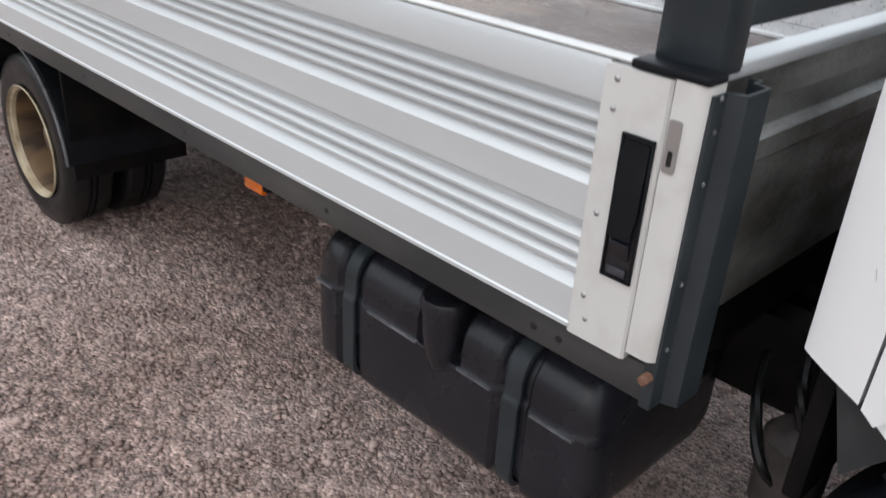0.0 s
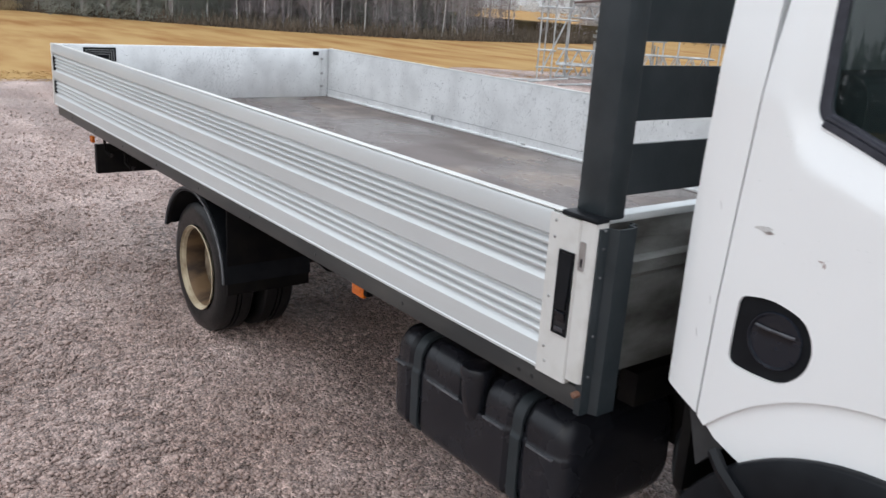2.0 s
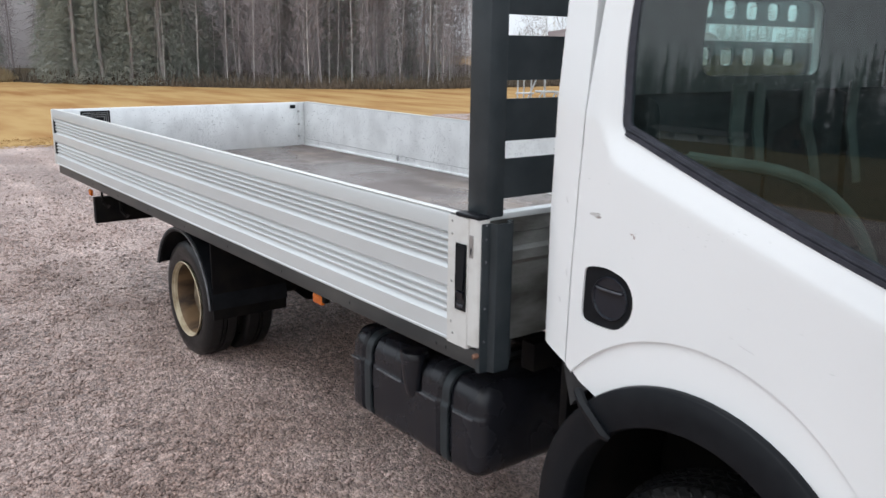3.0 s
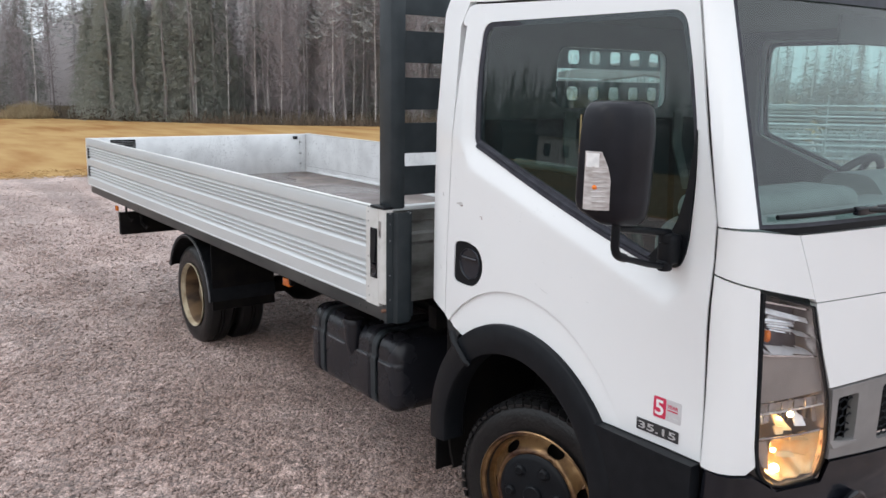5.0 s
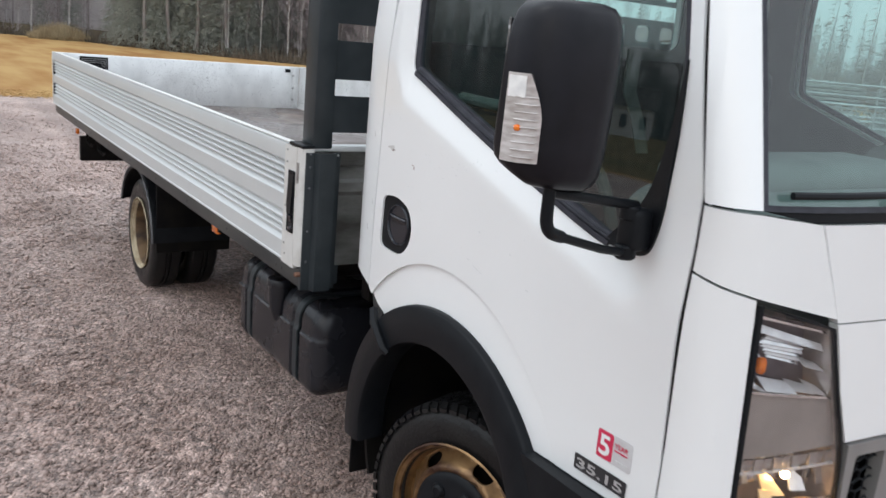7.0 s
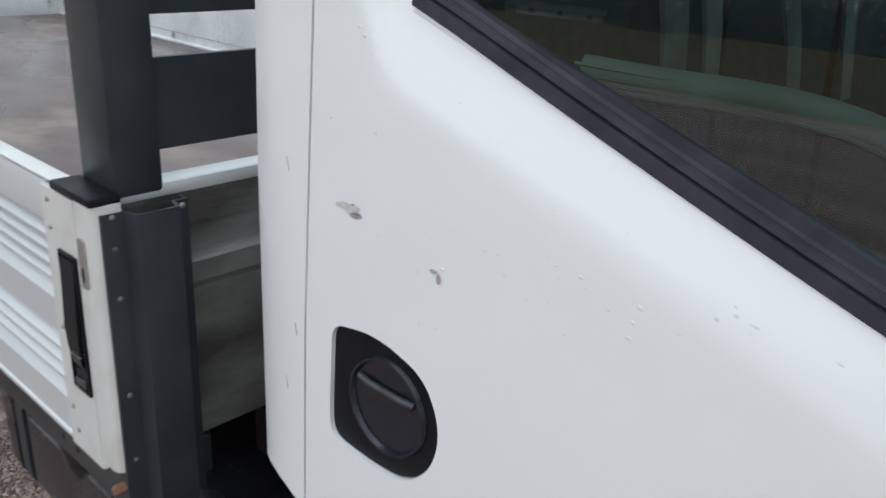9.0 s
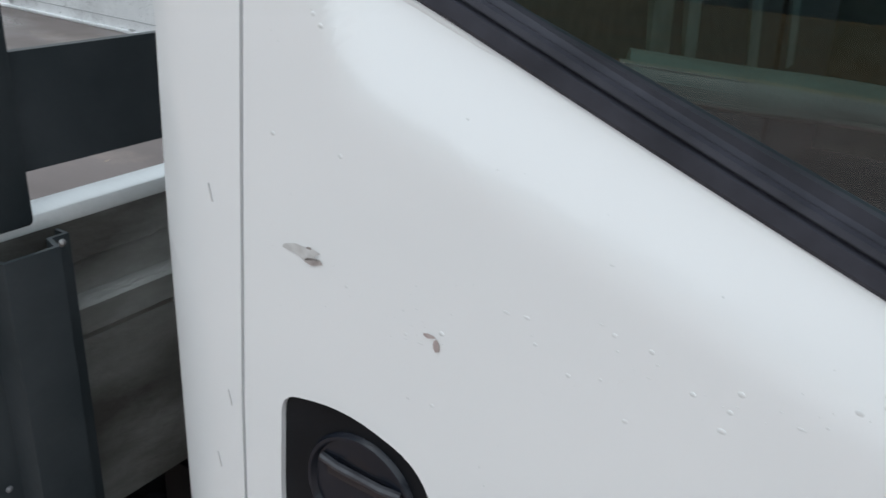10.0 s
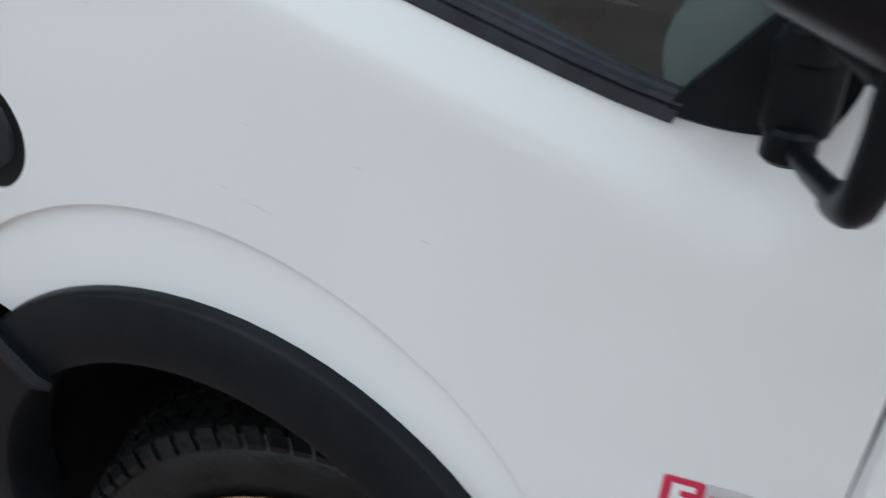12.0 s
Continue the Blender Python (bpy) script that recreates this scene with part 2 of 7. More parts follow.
def tube(bm, path, radius, seg=10, cap=True):
    """Sweeps a round section along a path."""
    path = [Vector(p) for p in path]
    rings = []
    up = Vector((0.13, 0.27, 0.95))
    for i, p in enumerate(path):
        d = (path[min(i + 1, len(path) - 1)] - path[max(i - 1, 0)]).normalized()
        s = d.cross(up).normalized()
        u = s.cross(d)
        r = radius[i] if isinstance(radius, (list, tuple)) else radius
        rings.append([bm.verts.new(p + r * (math.cos(2 * math.pi * k / seg) * s + math.sin(2 * math.pi * k / seg) * u)) for k in range(seg)])
    for ra, rb in zip(rings, rings[1:]):
        for k in range(seg):
            bm.faces.new((ra[k], ra[(k + 1) % seg], rb[(k + 1) % seg], rb[k]))
    if cap:
        bm.faces.new(rings[0][::-1])
        bm.faces.new(rings[-1])
    return bm


def curve(pts, n=8):
    """A smooth line through points."""
    pts = [Vector(p) for p in pts]
    ext = [2 * pts[0] - pts[1]] + pts + [2 * pts[-1] - pts[-2]]
    res = []
    for i in range(1, len(ext) - 2):
        a, b, c, d = ext[i - 1:i + 3]
        for k in range(n):
            t = k / n
            res.append(0.5 * (2 * b + (c - a) * t + (2 * a - 5 * b + 4 * c - d) * t * t + (3 * b - a - 3 * c + d) * t ** 3))
    return res + [pts[-1]]


def rounded(pts, n=5):
    """A closed outline from (a, b, radius) corners."""
    res = []
    m = len(pts)
    for i in range(m):
        p = Vector(pts[i][:2])
        r = pts[i][2] if len(pts[i]) > 2 else 0
        if r <= 0:
            res.append(tuple(p))
            continue
        u = (Vector(pts[i - 1][:2]) - p)
        v = (Vector(pts[(i + 1) % m][:2]) - p)
        r = min(r, u.length * 0.49, v.length * 0.49)
        a, b = p + u.normalized() * r, p + v.normalized() * r
        for k in range(n + 1):
            t = k / n
            res.append(tuple((1 - t) ** 2 * a + 2 * t * (1 - t) * p + t * t * b))
    return res


def sheet(outline, holes=(), warp=None, step=0.05, thick=0.0, inward=None):
    """A plate in a plane (a, b), cut into small pieces and bent by warp(a, b) -> place; thick: its depth along inward."""
    bm = bmesh.new()
    edges = []
    for loop in (outline, *holes):
        vs = [bm.verts.new((a, b, 0)) for a, b in loop]
        edges += [bm.edges.new((vs[i], vs[(i + 1) % len(vs)])) for i in range(len(vs))]
    bmesh.ops.triangle_fill(bm, edges=edges, use_beauty=True)
    xs = [v.co.x for v in bm.verts]
    ys = [v.co.y for v in bm.verts]
    for lo, hi, nrm in ((min(xs), max(xs), (1, 0, 0)), (min(ys), max(ys), (0, 1, 0))):
        c = math.ceil(lo / step) * step + 0.00013
        while c < hi:
            bmesh.ops.bisect_plane(bm, geom=list(bm.verts) + list(bm.edges) + list(bm.faces), dist=1e-6, plane_co=Vector(nrm) * c, plane_no=nrm)
            c += step
    for v in bm.verts:
        v.co = Vector(warp(v.co.x, v.co.y))
    if thick:
        r = bmesh.ops.extrude_face_region(bm, geom=list(bm.faces))
        for g in r["geom"]:
            if isinstance(g, bmesh.types.BMVert):
                g.co += Vector(inward) * thick
    return bm

# ---- ground ----
def gravel_edge(y):
    """Where the gravel yard ends towards the field."""
    return -14.2 + 0.25 * math.sin(y * 0.7) + 0.12 * math.sin(y * 2.3 + 1)


def grid(bm, x0, x1, nx, y0, y1, ny, height):
    vs = [[bm.verts.new((x0 + (x1 - x0) * i / nx, y0 + (y1 - y0) * j / ny, 0)) for j in range(ny + 1)] for i in range(nx + 1)]
    for row in vs:
        for v in row:
            v.co.z = height(v.co.x, v.co.y)
    for i in range(nx):
        for j in range(ny):
            bm.faces.new((vs[i][j], vs[i + 1][j], vs[i + 1][j + 1], vs[i][j + 1]))
    return bm


GRASS = material("dry_autumn_grass", (0.40, 0.262, 0.112), 0.95, second=(0.27, 0.135, 0.05), scale=0.9, detail=14, spread=(0.40, 0.70), spec=0.05, bump=0.5, bump_scale=14, stretch=(0.30, 1, 1))
BLADES = material("straw_blades", (0.50, 0.335, 0.15), 0.9, second=(0.34, 0.18, 0.07), scale=0.5, detail=6, spec=0.1, per_island=0.10, stretch=(0.4, 1, 1))
STONES = material("gravel_stones", (0.282, 0.200, 0.170), 0.45, second=(0.430, 0.331, 0.296), scale=1.1, detail=9, spread=(0.38, 0.68), per_island=0.46, rough_var=0.25)


def gravel_material(name):
    """Wet gravel: pinkish patches, and a fine mosaic of single stones in colour and relief."""
    m = material(name, (0.292, 0.208, 0.177), 0.5, second=(0.445, 0.343, 0.308), scale=1.1, detail=9, spread=(0.38, 0.68))
    nt = m.node_tree
    b = nt.nodes["Principled BSDF"]
    src = b.inputs["Base Color"].links[0].from_socket
    co = nt.nodes.new("ShaderNodeTexCoord")
    fine = []
    for scale in (88.0, 200.0):
        v = nt.nodes.new("ShaderNodeTexVoronoi")
        v.inputs["Scale"].default_value = scale
        nt.links.new(co.outputs["Object"], v.inputs["Vector"])
        fine.append(v)
    sep = nt.nodes.new("ShaderNodeSeparateColor")
    nt.links.new(fine[0].outputs["Color"], sep.inputs[0])
    sep2 = nt.nodes.new("ShaderNodeSeparateColor")
    nt.links.new(fine[1].outputs["Color"], sep2.inputs[0])
    add = nt.nodes.new("ShaderNodeMath")
    nt.links.new(sep.outputs[0], add.inputs[0])
    nt.links.new(sep2.outputs[0], add.inputs[1])
    mr = nt.nodes.new("ShaderNodeMapRange")
    mr.inputs[1].default_value, mr.inputs[2].default_value, mr.inputs[3].default_value, mr.inputs[4].default_value = 0.2, 1.8, 0.26, 1.80
    nt.links.new(add.outputs[0], mr.inputs[0])
    # wet clods a hand wide, darker than the grit between them
    clod = nt.nodes.new("ShaderNodeTexNoise")
    clod.inputs["Scale"].default_value = 21.0
    clod.inputs["Detail"].default_value = 8
    clod.inputs["Roughness"].default_value = 0.65
    nt.links.new(co.outputs["Object"], clod.inputs["Vector"])
    # loose ground is cloddy, ground pressed by wheels is smooth
    loose = nt.nodes.new("ShaderNodeTexNoise")
    loose.inputs["Scale"].default_value = 0.75
    loose.inputs["Detail"].default_value = 4
    smap = nt.nodes.new("ShaderNodeMapping")
    smap.inputs["Scale"].default_value = (0.30, 1.1, 1)
    smap.inputs["Rotation"].default_value = (0, 0, 0.30)
    nt.links.new(co.outputs["Object"], smap.inputs[0])
    nt.links.new(smap.outputs[0], loose.inputs["Vector"])
    depth = nt.nodes.new("ShaderNodeMapRange")
    depth.inputs[1].default_value, depth.inputs[2].default_value, depth.inputs[3].default_value, depth.inputs[4].default_value = 0.42, 0.58, 0.90, 0.42
    nt.links.new(loose.outputs[0], depth.inputs[0])
    cr = nt.nodes.new("ShaderNodeMapRange")
    cr.inputs[1].default_value, cr.inputs[2].default_value, cr.inputs[3].default_value = 0.44, 0.60, 1.16
    nt.links.new(depth.outputs[0], cr.inputs[4])
    nt.links.new(clod.outputs[0], cr.inputs[0])
    both = nt.nodes.new("ShaderNodeMath")
    both.operation = "MULTIPLY"
    nt.links.new(mr.outputs[0], both.inputs[0])
    nt.links.new(cr.outputs[0], both.inputs[1])
    # long faint wheel tracks
    lane = nt.nodes.new("ShaderNodeTexNoise")
    lane.inputs["Scale"].default_value = 1.6
    lane.inputs["Detail"].default_value = 3
    lmap = nt.nodes.new("ShaderNodeMapping")
    lmap.inputs["Scale"].default_value = (0.12, 1, 1)
    lmap.inputs["Rotation"].default_value = (0, 0, 0.35)
    nt.links.new(co.outputs["Object"], lmap.inputs[0])
    nt.links.new(lmap.outputs[0], lane.inputs["Vector"])
    lr = nt.nodes.new("ShaderNodeMapRange")
    lr.inputs[1].default_value, lr.inputs[2].default_value, lr.inputs[3].default_value, lr.inputs[4].default_value = 0.38, 0.62, 0.86, 1.14
    nt.links.new(lane.outputs[0], lr.inputs[0])
    value = nt.nodes.new("ShaderNodeMath")
    value.operation = "MULTIPLY"
    nt.links.new(both.outputs[0], value.inputs[0])
    nt.links.new(lr.outputs[0], value.inputs[1])
    hs = nt.nodes.new("ShaderNodeHueSaturation")
    nt.links.new(value.outputs[0], hs.inputs["Value"])
    nt.links.new(src, hs.inputs["Color"])
    nt.links.new(hs.outputs[0], b.inputs["Base Color"])
    bp = nt.nodes.new("ShaderNodeBump")
    bp.invert = True
    bp.inputs["Strength"].default_value = 0.8
    bp.inputs["Distance"].default_value = 0.012
    nt.links.new(fine[0].outputs["Distance"], bp.inputs["Height"])
    nt.links.new(bp.outputs[0], b.inputs["Normal"])
    return m


GRAVEL = gravel_material("wet_purple_grey_gravel")

bm = shape()
grid(bm, -420, 420, 84, -420, 420, 84, lambda x, y: -0.012)
tagged(part("ground", bm, GRASS, smooth=0), "dry straw-coloured autumn field reaching the horizon", "field", kind="structure")

bm = shape()
cols = 60
rows_y = [-16 + j for j in range(0, 47)]
vs = []
for y in rows_y:
    e = gravel_edge(y)
    vs.append([bm.verts.new((e + (26 - e) * (i / cols), y, 0.0)) for i in range(cols + 1)])
for a, b in zip(vs, vs[1:]):
    for i in range(cols):
        bm.faces.new((a[i], a[i + 1], b[i + 1], b[i]))
tagged(part("gravel_yard", bm, GRAVEL, smooth=0), "wet purple-grey gravel yard with faint wheel tracks", "gravel", kind="structure")


def lattice_noise(x, y, size, seed):
    """Smooth random heights from 0 to 1 with knots every size metres."""
    table = np.random.default_rng(seed).random((512, 512))
    u, v = x / size + 200.37, y / size + 200.61
    i, j = np.floor(u).astype(int), np.floor(v).astype(int)
    fu, fv = u - i, v - j
    fu, fv = fu * fu * (3 - 2 * fu), fv * fv * (3 - 2 * fv)
    i0, j0, i1, j1 = i % 512, j % 512, (i + 1) % 512, (j + 1) % 512
    return (table[i0, j0] * (1 - fu) + table[i1, j0] * fu) * (1 - fv) + (table[i0, j1] * (1 - fu) + table[i1, j1] * fu) * fv


def looseness(x, y):
    """1 where the gravel lies loose and cloddy, 0 where wheels have pressed it smooth in long curves."""
    w = y + 0.045 * (x + 1.0) ** 2 * 0.35
    n = 0.6 * lattice_noise(x * 0.35, w, 0.34, 3) + 0.4 * lattice_noise(x, y, 0.16, 4)
    return np.clip((n - 0.36) / 0.22, 0.0, 1.0)


# churned ground beside the truck: clods and hollows in relief, sinking under the yard at its rim
NX, NY = 520, 270
gx = np.linspace(-4.9, 0.9, NX)[:, None] + np.zeros((1, NY))
gy = np.linspace(-2.1, 0.9, NY)[None, :] + np.zeros((NX, 1))
jit = np.random.default_rng(11)
gx += 0.006 * (jit.random((NX, NY)) - 0.5)
gy += 0.006 * (jit.random((NX, NY)) - 0.5)
clods = np.clip(0.6 * lattice_noise(gx, gy, 0.055, 7) + 0.4 * lattice_noise(gx, gy, 0.026, 8) - 0.36, 0, 0.35) / 0.35
grit = jit.random((NX, NY))
rim = np.minimum.reduce([np.clip((gx + 4.9) / 0.6, 0, 1), np.clip((0.9 - gx) / 0.5, 0, 1), np.clip((gy + 2.1) / 0.5, 0, 1), np.clip((0.9 - gy) / 0.4, 0, 1)])
gz = -0.004 + rim * (0.007 + looseness(gx, gy) * (0.012 * clods - 0.003) + 0.0028 * grit)
bm = shape()
vs = [[bm.verts.new((gx[i, j], gy[i, j], gz[i, j])) for j in range(NY)] for i in range(NX)]
for ra, rb in zip(vs, vs[1:]):
    for j in range(NY - 1):
        bm.faces.new((ra[j], rb[j], rb[j + 1], ra[j + 1]))
tagged(part("gravel_bed", bm, GRAVEL, smooth=0), "churned wet brown gravel with clods beside the truck", "gravel", kind="structure")


def scatter_stones(name, count, x0, x1, y0, y1, smallest, largest, seed, label):
    """Many small eight-sided stones in one mesh."""
    rng = np.random.default_rng(seed)
    base = np.array([(1, 0, 0), (0, 1, 0), (-1, 0, 0), (0, -1, 0), (0, 0, 1), (0, 0, -0.6)], float)
    tris = np.array([(0, 1, 4), (1, 2, 4), (2, 3, 4), (3, 0, 4), (1, 0, 5), (2, 1, 5), (3, 2, 5), (0, 3, 5)])
    size = smallest * (largest / smallest) ** (rng.random(count) ** 2.2)
    turn = rng.random(count) * 2 * np.pi
    flat = 0.45 + 0.4 * rng.random(count)
    p = base[None] * (1 + 0.5 * (rng.random((count, 6, 1)) - 0.5)) + 0.25 * (rng.random((count, 6, 3)) - 0.5)
    p *= size[:, None, None]
    p[:, :, 0] *= 0.8 + 0.6 * rng.random((count, 1))
    c, s = np.cos(turn)[:, None], np.sin(turn)[:, None]
    q = np.stack([c * p[..., 0] - s * p[..., 1], s * p[..., 0] + c * p[..., 1], p[..., 2] * flat[:, None]], -1)
    px = np.clip(x0 + x1 * rng.standard_normal(4 * count), -13.9, 9)
    py = np.clip(y0 + y1 * rng.standard_normal(4 * count), -7, 9)
    keep = np.flatnonzero(rng.random(4 * count) < 0.22 + 0.78 * looseness(px, py))[:count]
    q[..., 0] += px[keep][:, None]
    q[..., 1] += py[keep][:, None]
    q[..., 2] += (size * flat * 0.18 + 0.006)[:, None]
    me = bpy.data.meshes.new(name)
    faces = (np.arange(count)[:, None, None] * 6 + tris[None]).reshape(-1, 3)
    me.vertices.add(count * 6)
    me.vertices.foreach_set("co", q.reshape(-1))
    me.loops.add(len(faces) * 3)
    me.loops.foreach_set("vertex_index", faces.reshape(-1).astype(np.int32))
    me.polygons.add(len(faces))
    me.polygons.foreach_set("loop_start", (np.arange(len(faces)) * 3).astype(np.int32))
    me.update(calc_edges=True)
    me.materials.append(STONES)
    return tagged(new(name, me), label, "gravel", kind="stuff")


scatter_stones("gravel_stones", 85000, -1.6, 1.6, -0.3, 1.1, 0.003, 0.013, 5, "loose wet reddish and grey gravel stones beside the truck")
scatter_stones("gravel_stones", 52000, -3.8, 3.6, -0.8, 2.2, 0.0045, 0.019, 6, "loose wet gravel stones scattered over the yard")

# ---- the truck ----
truck = tagged(new("flatbed_truck"), "white cab-over flatbed truck with silver aluminium drop sides on gravel", "truck")
MID = 1.03          # the truck's centre line
LIFT = 0.03         # how far the body rides above its wheels' drawing height
truck.location = (0, 0, LIFT)
BED_R, BED_L = -4.70, 0.0
TOP, LOW = 1.246, 0.856


def across(y):
    return 2 * MID - y


# bed: drop sides
def board_profile():
    """The ribbed section of a drop side, (y, z), outside first."""
    out = [(-0.003, LOW + 0.002), (-0.003, LOW + 0.008), (0.0, LOW + 0.010), (0.0, 0.920), (0.013, 0.936)]
    for k in range(3):
        zz = 0.941 + k * 0.0235
        out += [(0.014, zz + 0.002), (0.001, zz + 0.0070), (0.001, zz + 0.0115), (0.014, zz + 0.021)]
    out += [(0.013, 1.016), (0.0, 1.026), (0.0, 1.077), (0.014, 1.093)]
    for k in range(4):
        zz = 1.097 + k * 0.0205
        out += [(0.014, zz + 0.001), (0.001, zz + 0.0055), (0.001, zz + 0.0095), (0.014, zz + 0.019)]
    out += [(0.014, 1.180), (0.0, 1.190), (0.0, TOP - 0.012), (0.004, TOP - 0.002), (0.010, TOP), (0.024, TOP), (0.028, TOP - 0.004), (0.028, LOW), (0.004, LOW)]
    return out


bed_body = tagged(new("load_bed"), "aluminium load bed with brown plywood floor")
bed_body.parent = truck

for near in (True, False):
    board = shape()
    pts = board_profile()
    if not near:
        pts = [(across(y), z) for y, z in pts]
    prism(board, pts, "x", BED_R + 0.012, -0.037 if near else 0.0)
    ob = part("side_board", board, ALU, truck, "ribbed silver aluminium drop side", smooth=25)
    if near:
        side_near = ob
    else:
        side_far = ob
# inner skins, scratched
bm = shape()
box(bm, BED_R + 0.03, -0.002, 0.029, 0.033, LOW + 0.02, TOP - 0.006)
part("inner_skin", bm, ALU_IN, side_near, "scratched inner aluminium skin")
bm = shape()
box(bm, BED_R + 0.03, 0.0, across(0.033), across(0.029), LOW + 0.02, TOP - 0.006)
part("inner_skin", bm, ALU_IN, side_far, "scratched inner aluminium skin")

bm = shape()
box(bm, BED_R, BED_R + 0.028, 0.034, across(0.034), LOW, TOP, 0.004)
tail = part("tail_board", bm, ALU_IN, truck, "scratched aluminium tail board")
bm = shape()
box(bm, BED_R + 0.031, 0.06, 0.034, across(0.034), LOW - 0.005, LOW + 0.022)
part("bed_floor", bm, PLY, bed_body, "wet brown phenolic plywood floor")
# lower rail
for near in (True, False):
    bm = shape()
    y0, y1 = (0.008, 0.05) if near else (across(0.05), across(0.008))
    box(bm, BED_R + 0.06, 0.095, y0, y1, 0.795, LOW - 0.002, 0.004)
    part("floor_rail", bm, RAIL, bed_body, "dark grey steel floor rail")
# front wall
bm = shape()
pts = [(0.045, LOW), (0.045, TOP - 0.004), (0.075, TOP + 0.004), (0.082, TOP), (0.082, 1.19), (0.070, 1.185), (0.070, 1.145), (0.086, 1.135), (0.086, 1.105), (0.072, 1.09), (0.072, LOW)]
prism(bm, [(x, z) for x, z in pts], "y", 0.034, across(0.034))
part("front_wall", bm, ALU_DIRT, bed_body, "stained aluminium front wall of the bed", smooth=25)
bm = shape()
box(bm, 0.043, 0.084, 0.036, across(0.036), TOP - 0.012, TOP + 0.007, 0.004)
part("front_wall_cap", bm, ALU, bed_body, "pale top edge of the front wall", smooth=35)

# corner posts at the front
bm = shape()
prism(bm, rounded([(-0.039, -0.003, 0.0), (0.052, -0.003, 0), (0.056, 0.001, 0), (0.056, 0.03), (-0.039, 0.03)]), "z", LOW - 0.004, TOP - 0.004)
corner = part("corner_fitting", bm, CAST, side_near, "off-white end fitting with a recessed black latch")
bm = shape()
prism(bm, rounded([(0.059, -0.004, 0.002), (0.103, -0.004, 0.02), (0.103, 0.034, 0.0), (0.059, 0.034)]), "z", LOW + 0.012, TOP)
post_near = part("corner_post", bm, CAST, bed_body, "off-white rounded corner post")

# headboard
headboard = tagged(new("headboard"), "dark grey steel headboard with wide slats")
headboard.parent = truck
for y0, y1 in ((0.035, 0.102), (across(0.102), across(0.035))):
    bm = shape()
    box(bm, 0.0, 0.086, y0, y1, TOP - 0.004, 2.16, 0.006)
    part("post", bm, GREY, headboard)
for z0, z1 in ((1.294, 1.408), (1.459, 1.577), (1.628, 1.750), (1.806, 1.925), (1.985, 2.10)):
    holes = []
    if z0 > 1.6 and z1 < 2.0:
        for k in range(9):
            y, z = 0.470 + 0.132 * k, (z0 + z1) / 2 - (0.010 if z0 > 1.7 else -0.008)
            holes.append(rounded([(y - 0.038, z - 0.030, 0.022), (y + 0.038, z - 0.030, 0.022), (y + 0.038, z + 0.030, 0.022), (y - 0.038, z + 0.030, 0.022)], 5))
    bm = sheet(rounded([(0.098, z0, 0.006), (across(0.098), z0, 0.006), (across(0.098), z1, 0.006), (0.098, z1, 0.006)], 2), holes, lambda y, z: (0.066, y, z), 0.5, 0.010, (1, 0, 0))
    part("slat", bm, GREY, headboard, smooth=30)

# ---- fuel tank ----
def tank_section(inset=0.0, notch=0.0):
    i, n = inset, notch
    return rounded([(0.153 + i, 0.335 + i, 0.05), (0.150 + i, 0.553, 0.006), (0.157 + i + n, 0.566 - n * 0.6, 0.012), (0.157 + i + n, 0.625 - i, 0.03), (0.195 + i + n, 0.675 - i - n * 0.3, 0.03),
                    (0.60, 0.675 - i, 0.05), (0.60, 0.335 + i, 0.05)], 6)


# grey that paints the light caught by ribs and edges; rivets share it
RIBM = material("highlight_and_rivet_grey", (0.17, 0.175, 0.185), 0.45, second=(0.08, 0.082, 0.09), scale=30)
tank = tagged(new("fuel_tank"), "black moulded plastic fuel tank held by two steel straps")
tank.parent = truck
tank.location = (0, 0, -0.030)
bm = shape()
stations = [(-0.875, 0.060), (-0.868, 0.036), (-0.852, 0.014), (-0.83, 0.002), (-0.80, 0.0), (-0.775, 0.0), (-0.763, 0.012), (-0.697, 0.012), (-0.685, 0.0), (-0.51, 0.0),
            (-0.494, 0.001), (-0.396, 0.001), (-0.38, 0.0), (-0.29, 0.0), (-0.278, 0.012), (-0.212, 0.012), (-0.20, 0.0), (-0.13, 0.0), (-0.10, 0.003), (-0.078, 0.014), (-0.062, 0.036), (-0.055, 0.060)]
rings = []
for x, inset in stations:
    rings.append([bm.verts.new((x, y, z)) for y, z in tank_section(inset, 0.022 if inset == 0.001 else 0.0)])
for ra, rb in zip(rings, rings[1:]):
    n = len(ra)
    for i in range(n):
        bm.faces.new((ra[i], ra[(i + 1) % n], rb[(i + 1) % n], rb[i]))
bm.faces.new(rings[0])
bm.faces.new(rings[-1][::-1])
part("tank_body", bm, TANKM, tank)
for x in (-0.73, -0.245):
    bm = shape()
    o = [[bm.verts.new((xx, y - (0.003 if y < 0.4 else 0), z)) for y, z in tank_section(s)] for xx, s in ((x - 0.020, 0.011), (x - 0.020, 0.004), (x - 0.018, 0.002), (x + 0.018, 0.002), (x + 0.020, 0.004), (x + 0.020, 0.011))]
    for ra, rb in zip(o, o[1:]):
        n = len(ra)
        for i in range(n):
            bm.faces.new((ra[i], ra[(i + 1) % n], rb[(i + 1) % n], rb[i]))
    part("strap", bm, GREY, tank, "dark grey steel strap")
bm = shape()
lathe(bm, [(0.0, 0.694), (0.036, 0.694), (0.048, 0.690), (0.052, 0.682), (0.052, 0.664), (0.046, 0.660)], "z", 32, (-0.443, 0.168, 0))
part("filler_cap", bm, TANKM, tank, "round black filler cap")
bm = shape()
